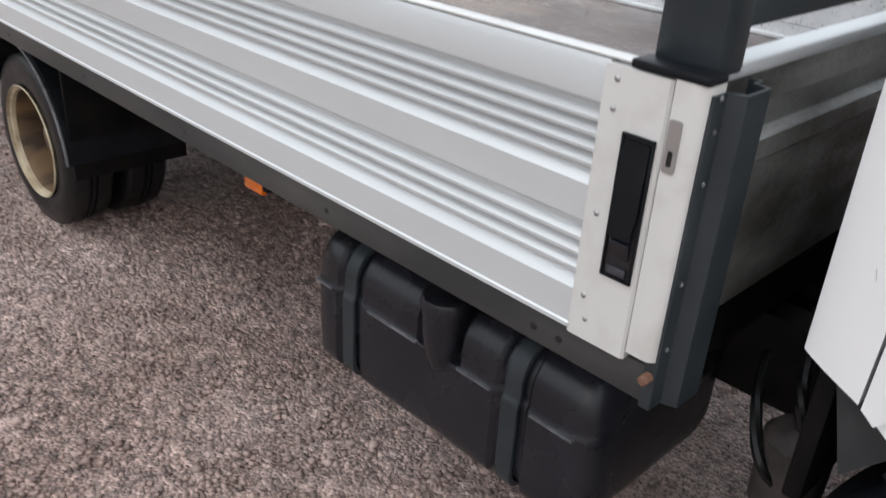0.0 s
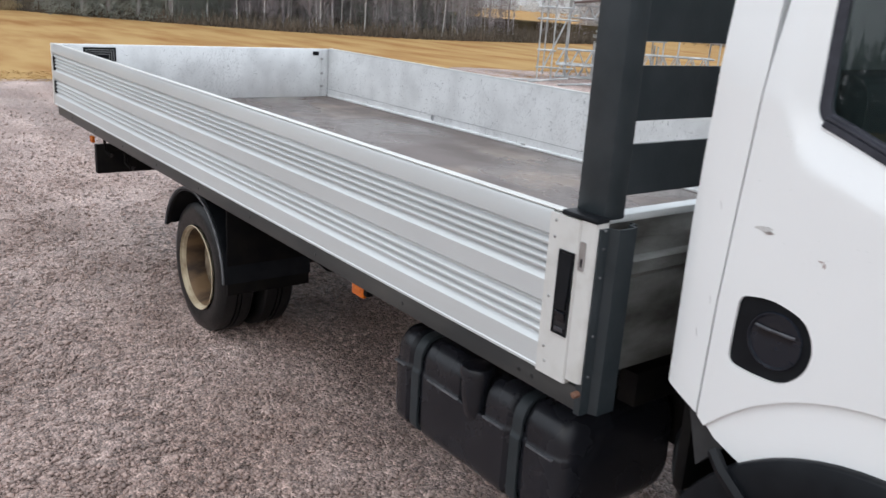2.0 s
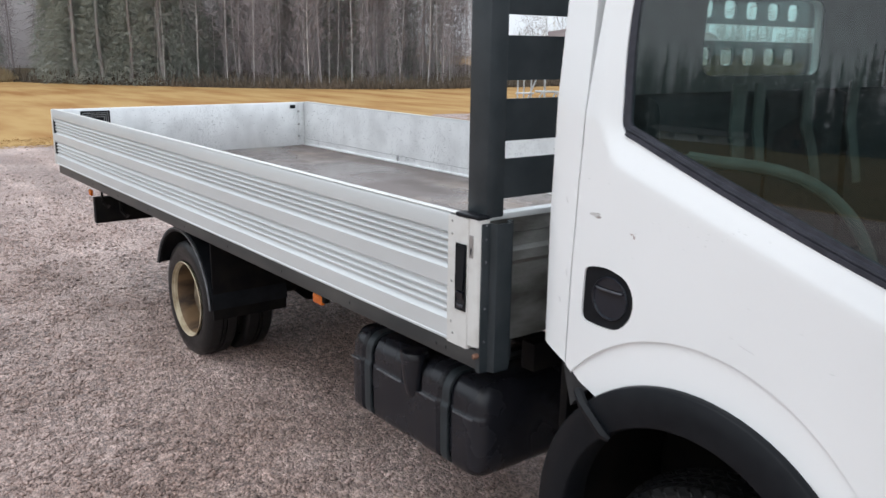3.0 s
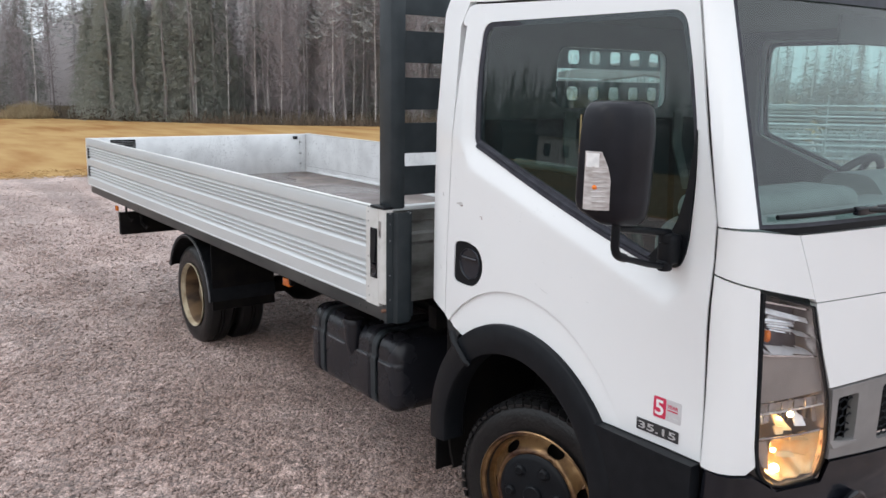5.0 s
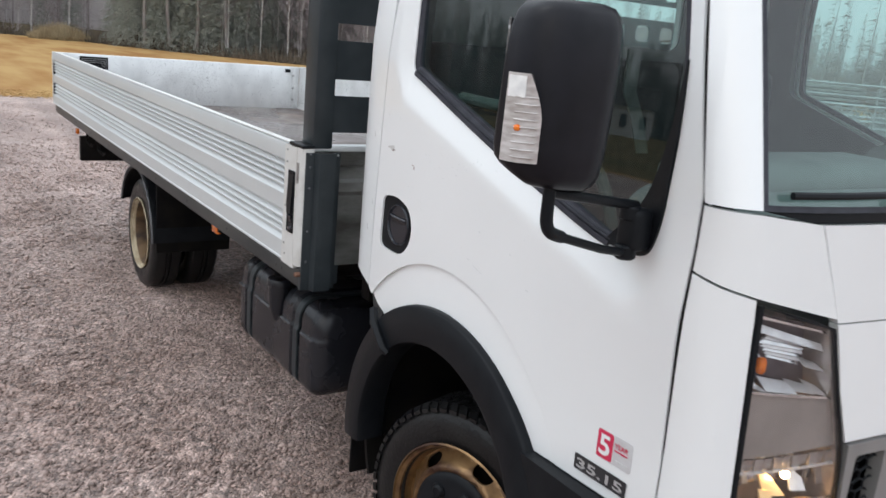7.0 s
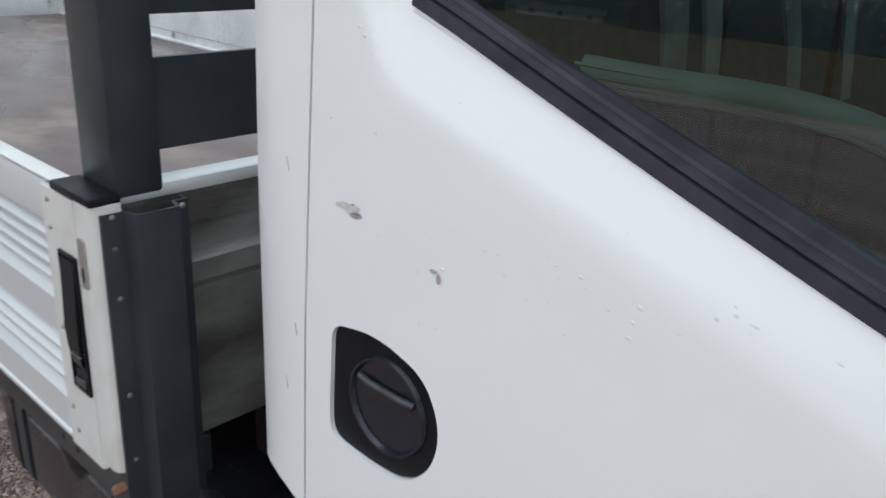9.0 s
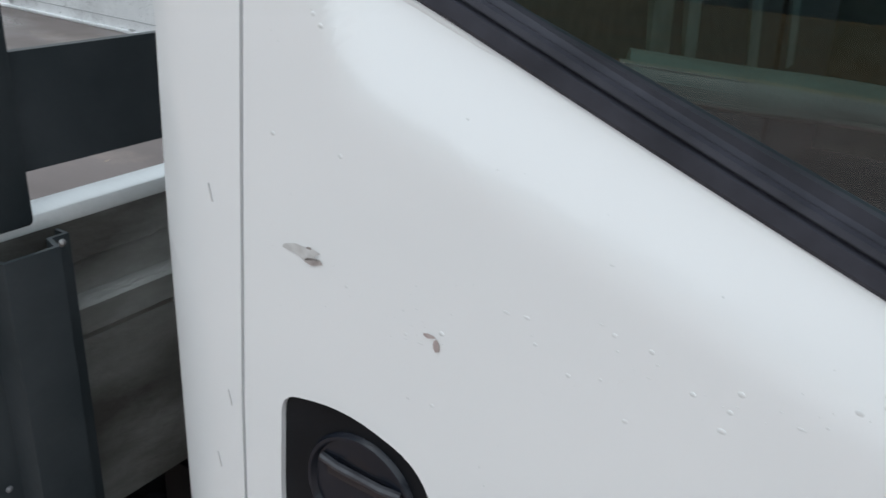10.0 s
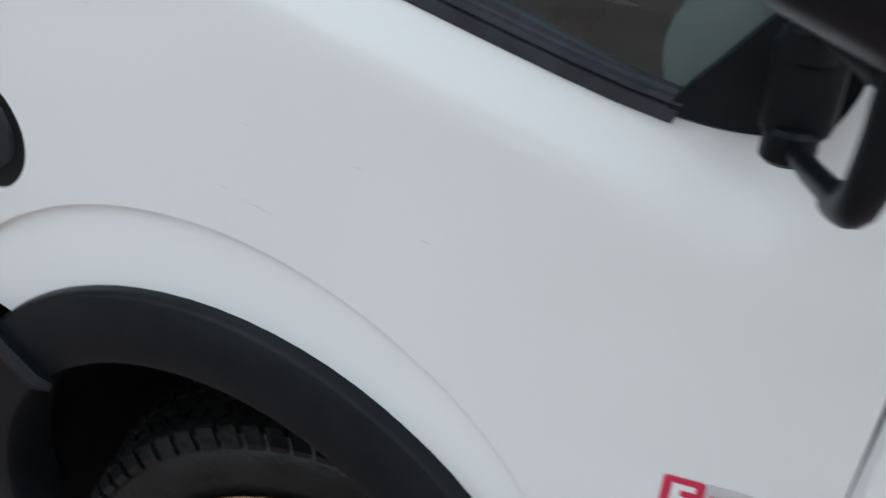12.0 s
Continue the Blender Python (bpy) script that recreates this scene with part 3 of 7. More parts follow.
lathe(bm, [(0.0, 0.661), (0.046, 0.660), (0.047, 0.652), (0.044, 0.60), (0.036, 0.55), (0.026, 0.525), (0.0, 0.515)], "z", 32, (-0.443, 0.168, 0))
part("filler_neck", bm, TANKM, tank, "black moulded filler neck")
for x0, x1 in ((-0.845, -0.785), (-0.662, -0.505), (-0.385, -0.295), (-0.195, -0.095)):
    bm = shape()
    box(bm, x0, x1, 0.1465, 0.16, 0.5515, 0.5575, 0.002)
    part("moulded_rib", bm, RIBM, tank)


# ---- wheels ----
def tyre_profile(width, r_out=0.333, r_in=0.212):
    h = width / 2
    return [(r_in, -h * 0.80), (r_in + 0.006, -h * 0.90), (r_in + 0.05, -h), (r_out - 0.045, -h * 0.97), (r_out - 0.015, -h * 0.86), (r_out - 0.003, -h * 0.72),
            (r_out, -h * 0.5), (r_out, -h * 0.17), (r_out - 0.008, -h * 0.15), (r_out - 0.008, -h * 0.09), (r_out, -h * 0.07), (r_out, h * 0.07), (r_out - 0.008, h * 0.09),
            (r_out - 0.008, h * 0.15), (r_out, h * 0.17), (r_out, h * 0.5), (r_out - 0.003, h * 0.72), (r_out - 0.015, h * 0.86), (r_out - 0.045, h * 0.97), (r_in + 0.05, h), (r_in + 0.006, h * 0.90),
            (r_in, h * 0.80)]


def tyre(name, parent, x, y, width=0.195):
    bm = shape()
    lathe(bm, tyre_profile(width), "y", 72, (x, y, 0.325), closed=True)
    return part(name, bm, RUBBER, parent, "black winter tyre", smooth=30)


def tread_blocks(parent, x, y, width=0.195, r=0.333):
    """Angled tread blocks round a tyre."""
    n = 58
    for row, (off, skew) in enumerate(((-0.40, 0.5), (0.40, -0.5), (-0.245, -0.6), (0.245, 0.6), (-0.085, 0.5), (0.085, -0.5))):
        bm = shape()
        for i in range(n):
            a0 = 2 * math.pi * (i + 0.5 * (row % 2)) / n
            da = 2 * math.pi / n * 0.36
            w = width * 0.066
            ring = []
            for rr in (r - 0.004, r + 0.007):
                for sa, sw in ((-1, -1), (1, -1), (1, 1), (-1, 1)):
                    ang = a0 + sa * da + sw * skew * 0.045
                    rad = rr - (0.012 if abs(off) > 0.3 and sw * off > 0 else 0)
                    ring.append(bm.verts.new((x + rad * math.cos(ang), y + off * width + sw * w, 0.325 + rad * math.sin(ang))))
            lo, hi = ring[:4], ring[4:]
            bm.faces.new(hi)
            for k in range(4):
                bm.faces.new((lo[k], lo[(k + 1) % 4], hi[(k + 1) % 4], hi[k]))
        ob = part("tread", bm, RUBBER, parent, smooth=0)
        tagged(ob, kind="stuff")


def rim_with_holes(parent, x, y, mat, dish, name="rim", holes=6, label="", disc=None, barrel=None):
    """A steel wheel: lip, barrel and a dished disc with oblong holes. y is the outer lip; dish: how far the disc lies inside."""
    bm = shape()
    lathe(bm, [(0.212, 0.004), (0.214, -0.003), (0.218, 0.001), (0.213, 0.008), (0.203, 0.012), (0.200, 0.026)], "y", 64, (x, y, 0.325))
    # the ends stay open
    for f in [f for f in bm.faces if len(f.verts) > 8]:
        bm.faces.remove(f)
    ob = part(name, bm, mat, parent, label, smooth=35)
    bm = shape()
    lathe(bm, [(0.2005, 0.025), (0.190, 0.05), (0.186, 0.17), (0.198, 0.18), (0.212, 0.182)], "y", 64, (x, y, 0.325))
    for f in [f for f in bm.faces if len(f.verts) > 8]:
        bm.faces.remove(f)
    part("barrel", bm, barrel or mat, ob, smooth=35)
    outline = [(0.196 * math.cos(2 * math.pi * i / 60), 0.196 * math.sin(2 * math.pi * i / 60)) for i in range(60)]
    cut = []
    for k in range(holes):
        a = 2 * math.pi * (k + 0.16) / holes
        loop = []
        for i in range(16):
            b = 2 * math.pi * i / 16
            rr = 0.170 + 0.015 * math.sin(b)
            ta = a + 0.185 * math.copysign(abs(math.cos(b)) ** 0.6, math.cos(b))
            loop.append((rr * math.cos(ta), rr * math.sin(ta)))
        cut.append(loop)

    def dishing(a, b):
        r = math.hypot(a, b)
        t = min(1, max(0, (r - 0.125) / 0.06))
        return (x + a, y + dish + 0.030 * t * t - 0.018 * math.exp(-((r - 0.148) / 0.016) ** 2), 0.325 + b)

    # black disc added behind the holes to stand in for their shade
    back = shape()
    lathe(back, [(0.0, dish + 0.055), (0.185, dish + 0.060)], "y", 32, (x, y, 0.325))
    part("hole_shade_disc", back, CHASSIS, ob)
    bm = sheet(outline, cut, dishing, 0.02, 0.006, (0, 1, 0))
    part("wheel_disc", bm, disc or mat, ob, smooth=35)
    return ob


def front_wheel(near):
    y_face = 0.195 if near else across(0.195)
    s = 1 if near else -1
    w = tagged(new("front_wheel"), "front wheel with worn gold steel rim and black hub cap")
    w.parent = truck
    tyre("tyre", w, 0.775, y_face + s * 0.1)
    if near:
        tread_blocks(w, 0.775, y_face + 0.1)
        steel = rim_with_holes(w, 0.775, y_face + 0.001, RIM, 0.022, label="worn gold-painted steel rim")
        bm = shape()
        lathe(bm, [(0.0, -0.022), (0.030, -0.022), (0.034, -0.018), (0.036, -0.010), (0.05, -0.008), (0.118, -0.006), (0.134, 0.000), (0.140, 0.010), (0.140, 0.03)], "y", 48, (0.775, y_face + 0.006, 0.325))
        cap = part("hub_cap", bm, PLASTIC, w, "matt black hub cap")
        for ob in (steel, cap):
            ob.scale = (1.07, 1, 1.07)
            ob.location = (0.775 * -0.07, -0.004, 0.325 * -0.07)
        for k in range(6):
            a = 2 * math.pi * (k + 0.1) / 6
            bm = shape()
            lathe(bm, [(0.0, -0.016), (0.012, -0.018), (0.015, -0.016), (0.018, -0.011), (0.021, -0.011), (0.023, -0.005)], "y", 18, (0.775 + 0.092 * math.cos(a), y_face + 0.006, 0.325 + 0.092 * math.sin(a)))
            part("bolt_cover", bm, PLASTIC, cap)
    # the wheels stand turned a little outwards
    turn = math.radians(16.5)
    cx, cy = 0.775, y_face + s * 0.1
    w.rotation_euler = (0, 0, turn)
    w.location = (cx - 0.013 - (cx * math.cos(turn) - cy * math.sin(turn)), cy - (cx * math.sin(turn) + cy * math.cos(turn)), -LIFT)
    return w


front_wheel(True)
front_wheel(False)
REAR_X = -2.685
rear = tagged(new("rear_wheel"), "twin rear wheel with dusty cream steel rim")
rear.parent = truck
rear.location = (0, -0.008, -LIFT)
tyre("tyre", rear, REAR_X, 0.175 + 0.095, 0.185)
tyre("tyre", rear, REAR_X, 0.175 + 0.095 + 0.215, 0.185)
# brown dust, darkened further to put the deep rim's shade into the colour
DISC_R = material("dusty_shaded_disc", (0.20, 0.155, 0.10), 0.6, 0.2, second=(0.09, 0.06, 0.035), scale=14, detail=10, spread=(0.4, 0.65))
RUSTB = material("rusty_brown_barrel", (0.17, 0.105, 0.052), 0.55, 0.2, second=(0.05, 0.03, 0.018), scale=9, detail=11, spread=(0.42, 0.60), bump=0.3, bump_scale=50, stretch=(1, 0.4, 1))
rim_with_holes(rear, REAR_X, 0.176, RIM_R, 0.12, holes=5, label="dusty cream-painted deep rim", disc=DISC_R, barrel=RUSTB)
bm = shape()
lathe(bm, [(0.0, -0.05), (0.05, -0.05), (0.062, -0.04), (0.066, 0.0), (0.10, 0.006), (0.10, 0.02)], "y", 36, (REAR_X, 0.296, 0.325))
part("hub", bm, DISC_R, rear)
for k in range(6):
    a = 2 * math.pi * k / 6
    bm = shape()
    lathe(bm, [(0.0, -0.022), (0.011, -0.022), (0.013, -0.002)], "y", 6, (REAR_X + 0.085 * math.cos(a), 0.296, 0.325 + 0.085 * math.sin(a)))
    part("wheel_nut", bm, STEEL, rear)
def plain_rim(parent, x, y, s, mat):
    """A dished steel rim seen from outside only."""
    bm = shape()
    lathe(bm, [(0.0, s * 0.06), (0.10, s * 0.055), (0.15, s * 0.03), (0.185, s * 0.05), (0.20, s * 0.02), (0.218, 0.0), (0.214, s * 0.03)], "y", 40, (x, y, 0.325))
    part("rim", bm, mat, parent)


far_rear = tagged(new("rear_wheel"), "twin rear wheel on the far side")
far_rear.parent = truck
far_rear.location = (0, 0, -LIFT)
tyre("tyre", far_rear, REAR_X, across(0.27), 0.185)
tyre("tyre", far_rear, REAR_X, across(0.485), 0.185)
plain_rim(far_rear, REAR_X, across(0.178), -1, RIM_R)

# rear mudguard: an arched shell with side lips, and a flap ahead of the wheel
for near in (True, False):
    def yy(y, near=near):
        return y if near else across(y)
    bm = shape()
    rows = []
    for i in range(29):
        a = radians(2 + 160 * i / 28)
        ring = []
        for rad, y in ((0.372, 0.150), (0.385, 0.150), (0.397, 0.158), (0.40, 0.175), (0.40, 0.60), (0.392, 0.60), (0.392, 0.180), (0.378, 0.160)):
            ring.append(bm.verts.new((REAR_X + 0.005 + rad * math.cos(a) * 1.02, yy(y), 0.318 + rad * math.sin(a) * 1.0)))
        rows.append(ring)
    for ra, rb in zip(rows, rows[1:]):
        for k in range(8):
            bm.faces.new((ra[k], ra[(k + 1) % 8], rb[(k + 1) % 8], rb[k]))
    bm.faces.new(rows[0])
    bm.faces.new(rows[-1])
    guard = part("mudguard", bm, PLASTIC, truck, "black plastic rear mudguard")
    # the edge's highlight is put into its grey colour
    bm = shape()
    tube(bm, [(REAR_X + 0.005 + 0.389 * 1.02 * math.cos(radians(2 + 160 * i / 28)), yy(0.148), 0.318 + 0.389 * math.sin(radians(2 + 160 * i / 28))) for i in range(29)], 0.006, 8)
    part("rolled_edge", bm, RIBM, guard, "rolled edge, the light it catches put into a grey colour")
    bm = shape()
    box(bm, REAR_X + 0.385, REAR_X + 0.40, yy(0.17), yy(0.60), 0.27, 0.79, 0.003)
    part("flap", bm, CHASSIS, guard)

# ---- chassis ----
for y0, y1 in ((0.62, 0.70), (across(0.70), across(0.62))):
    bm = shape()
    box(bm, BED_R + 0.25, 1.35, y0, y1, 0.46, 0.66, 0.006)
    part("chassis_rail", bm, CHASSIS, truck)
for x in (-4.3, -3.6, -2.9, -1.9, -1.2, -0.5, 0.0):
    bm = shape()
    box(bm, x - 0.03, x + 0.03, 0.30, across(0.30), 0.70, 0.795, 0.004)
    part("cross_member", bm, CHASSIS, truck)
bm = shape()
lathe(bm, [(0.05, 0.35), (0.06, 0.4), (0.06, 0.85), (0.13, 0.93), (0.15, 1.03), (0.13, 1.13), (0.06, 1.21), (0.06, 1.66), (0.05, 1.7)], "y", 20, (REAR_X, 0, 0.325 - LIFT))
part("rear_axle", bm, CHASSIS, truck)
bm = shape()
box(bm, -4.22, -4.10, 0.30, across(0.30), 0.50, 0.60, 0.01)
part("rear_underrun_bar", bm, CHASSIS, truck, "black rear underrun bar")
bm = shape()
box(bm, -1.03, -0.955, 0.082, 0.10, 0.71, 0.75, 0.006)
part("side_marker", bm, ORANGE, truck, "orange side marker lamp")
bm = shape()
box(bm, -4.13, -4.08, 0.06, 0.08, 0.70, 0.74, 0.006)
part("side_marker", bm, ORANGE, truck, "orange side marker lamp")

# ---- cab ----
def soft(d, k=0.012):
    return 0.5 * (d + math.sqrt(d * d + k * k))


def belt(x):
    return 1.515 - 0.338 * (x - 0.457)


def belt_edge(x):
    """The lower edge of the belt moulding: sagging a little, flatter towards the mirror."""
    return belt(x) - 0.003 - 0.0140 * math.sin(math.pi * min(1.0, max(0.0, (x - 0.5) / 0.9))) + 0.55 * max(0.0, x - 1.2) ** 2


def side_y(x, z):
    """The cab's flank: upright below, leaning in above the shoulder, rounded at the back."""
    s = min(1.0, max(0.0, (0.465 - x) / 0.07))
    e = min(1.0, max(0.0, (x - 1.34) / 0.11))
    s = (1 - s * s * (3 - 2 * s)) * (1 - e * e * (3 - 2 * e))
    d = (z - (belt(x) - 0.083 * s)) * 0.94
    g = 0.30 * soft(d, 0.006) - 0.23 * soft(d - 0.074 * s, 0.016) - 0.0005
    back = 8.0 * max(0.0, 0.262 - x) ** 2
    low = 0.05 * max(0, 0.95 - z) ** 2
    nose = 0.016 * min(1, max(0, (x - 1.05) / 0.35)) * min(1, max(0, (1.1 - z) / 0.25))
    return 0.1345 + g + back + low + nose


def arch_y(x, z):
    """The panel round the wheel arch, set back under a crisp crease."""
    r = math.hypot(x - 0.7425, z - 0.504)
    return side_y(x, z) + 0.0095 * max(0.0, min(1.0, (r - 0.395) / 0.128)) * min(1, max(0, (z - 0.68) / 0.20))


PLAN = curve([(1.49, 0.1275, 0), (1.535, 0.132, 0), (1.575, 0.152, 0), (1.605, 0.188, 0), (1.626, 0.240, 0), (1.645, 0.33, 0), (1.660, 0.45, 0), (1.684, 0.75, 0), (1.694, 1.03, 0)], 12)
ARC = [0.0]
for a, b in zip(PLAN, PLAN[1:]):
    ARC.append(ARC[-1] + (b - a).length)
U_END = ARC[-1]


def plan(u):
    if u > U_END:
        p = plan(2 * U_END - u)
        return Vector((p.x, across(p.y), 0))
    for i in range(len(ARC) - 1):
        if u <= ARC[i + 1] + 1e-9:
            t = (u - ARC[i]) / (ARC[i + 1] - ARC[i])
            return PLAN[i].lerp(PLAN[i + 1], t)
    return PLAN[-1]


def u_of(y):
    """Arc length along the front at a given y of the near half."""
    for i in range(len(PLAN) - 1):
        if PLAN[i].y <= y <= PLAN[i + 1].y:
            t = (y - PLAN[i].y) / (PLAN[i + 1].y - PLAN[i].y)
            return ARC[i] + t * (ARC[i + 1] - ARC[i])
    return 0.0


def front(u, z, out=0.0):
    """The cab's nose: rounded in plan, leaning back above the windscreen's foot."""
    p = plan(u)
    lean = max(0.0, z - 1.37)
    q = Vector((p.x - 0.315 * lean - 0.10 * soft(0.72 - z, 0.05), p.y, z))
    q.y += 0.075 * lean * (1 if p.y < MID else -1) * max(0, 1 - abs(p.y - MID) * 0 ) if abs(p.y - MID) > 0.5 else 0
    k = max(0.0, 1 - min(u, 2 * U_END - u) / 0.13)
    q.y += k * k * (side_y(1.50, min(z, 1.30)) + 0.001 - 0.1275) * (1 if p.y < MID else -1)
    return (q.x + out, q.y, q.z)


def ring_plate(outer, inner, warp, thick, inward):
    """A band between two outlines of equally many points, bent by warp, with depth."""
    bm = bmesh.new()
    loops = []
    for loop, deep in ((outer, 0.0), (inner, 0.0), (inner, thick), (outer, thick)):
        loops.append([bm.verts.new(Vector(warp(a, b)) + Vector(inward) * deep) for a, b in loop])
    n = len(outer)
    for la, lb in zip(loops, loops[1:] + loops[:1]):
        for i in range(n):
            bm.faces.new((la[i], la[(i + 1) % n], lb[(i + 1) % n], lb[i]))
    return bm


def mirrored(fn, near):
    if near:
        return fn
    return lambda a, b: (fn(a, b)[0], across(fn(a, b)[1]), fn(a, b)[2])


def arc_pts(cx, cz, r, a0, a1, n):
    return [(cx + r * math.cos(radians(a0 + (a1 - a0) * i / n)), cz + r * math.sin(radians(a0 + (a1 - a0) * i / n))) for i in range(n + 1)]


ARCH = (0.752, 0.420)
WIN = rounded([(0.455, 1.517, 0.03), (1.30, 1.230, 0.05), (1.385, 1.232, 0.04), (1.425, 1.30, 0.05), (1.425, 1.55, 0.2), (1.316, 1.935, 0.05), (0.46, 1.94, 0.05), (0.445, 1.75, 0.1)], 7)
WIN_IN = rounded([(0.475, 1.530, 0.02), (1.31, 1.244, 0.05), (1.37, 1.256, 0.04), (1.407, 1.33, 0.05), (1.407, 1.55, 0.2), (1.301, 1.917, 0.04), (0.478, 1.922, 0.04), (0.464, 1.75, 0.1)], 7)
GRIP = rounded([(0.378, 1.154, 0.02), (0.450, 1.168, 0.04), (0.525, 1.146, 0.04), (0.549, 1.095, 0.04), (0.540, 1.045, 0.04), (0.500, 1.004, 0.04), (0.440, 1.000, 0.03), (0.375, 1.006, 0.025), (0.374, 1.05, 0.02)], 5)
for near in (True, False):
    fn = mirrored(lambda x, z: (x, side_y(x, z), z), near)
    inw = (0, 1 if near else -1, 0)
    door = tagged(new("cab_door"), "white cab door with tinted window and black lower cladding")
    door.parent = truck
    arch = arc_pts(*ARCH, 0.488, 129, 36.5, 22)
    crease = arc_pts(0.7425, 0.504, 0.523, 139.5, 23.3, 40)
    outline = [(0.325, 0.860)] + crease + [(1.505, 0.711), (1.507, 1.0), (1.508, 1.28), (1.503, 1.38), (1.485, 1.45), (1.361, 1.94)] + \
        rounded([(1.35, 1.972, 0.0), (0.40, 2.005, 0.06), (0.362, 1.93, 0.03)]) + [(0.357, 1.6), (0.343, 1.36), (0.331, 1.125)]
    bm = sheet(outline, [WIN, GRIP] if near else [WIN], fn, 0.0125 if near else 0.05, 0.03, inw)
    part("door_skin", bm, WHITE, door, "white painted door skin", smooth=35)
    bm = sheet([(0.345, 0.844), (0.372, 0.825)] + arch + [(1.150, 0.711), (1.2228, 0.711)] + crease[::-1][1:-1], (), mirrored(lambda x, z: (x, arch_y(x, z), z), near), 0.03, 0.02, inw)
    part("arch_panel", bm, WHITE, door, "white panel round the wheel arch", smooth=35)
    # lower black cladding
    arch2 = arc_pts(*ARCH, 0.484, 36.5, 5, 8)
    bm = sheet([(1.507, 0.708), (1.15, 0.708)] + arch2 + [(1.24, 0.33), (1.507, 0.33)], (), mirrored(lambda x, z: (x, 0.110 + 0.035 * max(0, x - 1.40) + 0.05 * max(0, 0.5 - z), z), near), 0.05, 0.04, inw)
    part("lower_cladding", bm, PLASTIC, door, "black plastic lower cladding")
    # glass, flatter than the frame round it
    glass_fn = mirrored(lambda x, z: (x, 0.134 + 0.022 + 0.012 + 0.050 * (z - belt(x)), z), near)
    bm = sheet(WIN, (), glass_fn, 0.06)
    ob = part("window_pane", bm, GLASS_SIDE, door, "green-tinted door window")
    ob.visible_shadow = False
    # rubber round the glass
    bm = sheet(WIN, [WIN_IN], mirrored(lambda x, z: (x, side_y(x, z) + 0.004, z), near), 0.06, 0.014, inw)
    part("window_seal", bm, SEAL, door, "black rubber window seal", smooth=30)
    if near:
        # ribbed moulding along the sloping belt
        sec = [(-0.004, 0.002), (-0.003, -0.004), (0.000, -0.0065), (0.0095, -0.007), (0.0115, -0.002), (0.0125, -0.002), (0.0140, -0.0065), (0.0180, -0.006), (0.0190, -0.001), (0.0200, -0.001),
               (0.0212, 0.002), (0.0228, 0.004), (0.0235, 0.014), (-0.004, 0.014)]
        bm = shape()
        ends = []
        for k in range(18):
            x = 0.472 + (1.284 - 0.472) * k / 17
            ring = []
            for o, out in sec:
                bx = x + o * 0.339
                ring.append(bm.verts.new((bx, side_y(bx, belt(bx) + o * 1.05) + out, belt_edge(x) + 0.003 + o * 0.941)))
            ends.append(ring)
        n = len(sec)
        for ra, rb in zip(ends, ends[1:]):
            for i in range(n):
                bm.faces.new((ra[i], ra[(i + 1) % n], rb[(i + 1) % n], rb[i]))
        bm.faces.new(ends[0])
        bm.faces.new(ends[-1][::-1])
        part("belt_moulding", bm, SEAL, door, "dark ribbed rubber belt moulding", smooth=20)
        bm = shape()
        tube(bm, [(x, side_y(x, belt(x) - 0.008) + 0.0054, belt_edge(x) - 0.0048) for x in [0.47 + 0.028 * k for k in range(30)]], 0.0062, 12)
        part("belt_lip", bm, WHITE, door, "rolled white door edge under the window")
    # rear pillar strip
    bm = sheet([(0.236, 0.905), (0.320, 0.864), (0.326, 1.125), (0.338, 1.36), (0.352, 1.6), (0.357, 1.93), (0.40, 2.012), (1.35, 1.985), (1.352, 2.05), (0.30, 2.06), (0.262, 1.98), (0.247, 1.52), (0.234, 1.27)], (),
               mirrored(lambda x, z: (x, side_y(x, z) + 0.001, z), near), 0.03, 0.03, inw)
    part("rear_pillar", bm, WHITE, truck, "white rear cab pillar and roof edge", smooth=35)
    # wheel arch flare
    bm = shape()
    rows = []
    for i in range(45):
        a = radians(188 - (188 + 10) * i / 44)
        cut = []
        for r, y in ((0.494, 0.128), (0.4925, 0.118), (0.488, 0.1135), (0.440, 0.109), (0.404, 0.106), (0.392, 0.109), (0.386, 0.120), (0.392, 0.20), (0.494, 0.30)):
            x, z = ARCH[0] + r * math.cos(a), ARCH[1] + r * math.sin(a)
            cut.append(bm.verts.new((x, y if near else across(y), z)))
        rows.append(cut)
    for ra, rb in zip(rows, rows[1:]):
        for k in range(9):
            bm.faces.new((ra[k], ra[(k + 1) % 9], rb[(k + 1) % 9], rb[k]))
    bm.faces.new(rows[0])
    bm.faces.new(rows[-1])
    part("wheel_arch", bm, PLASTIC, truck, "black plastic wheel arch flare")

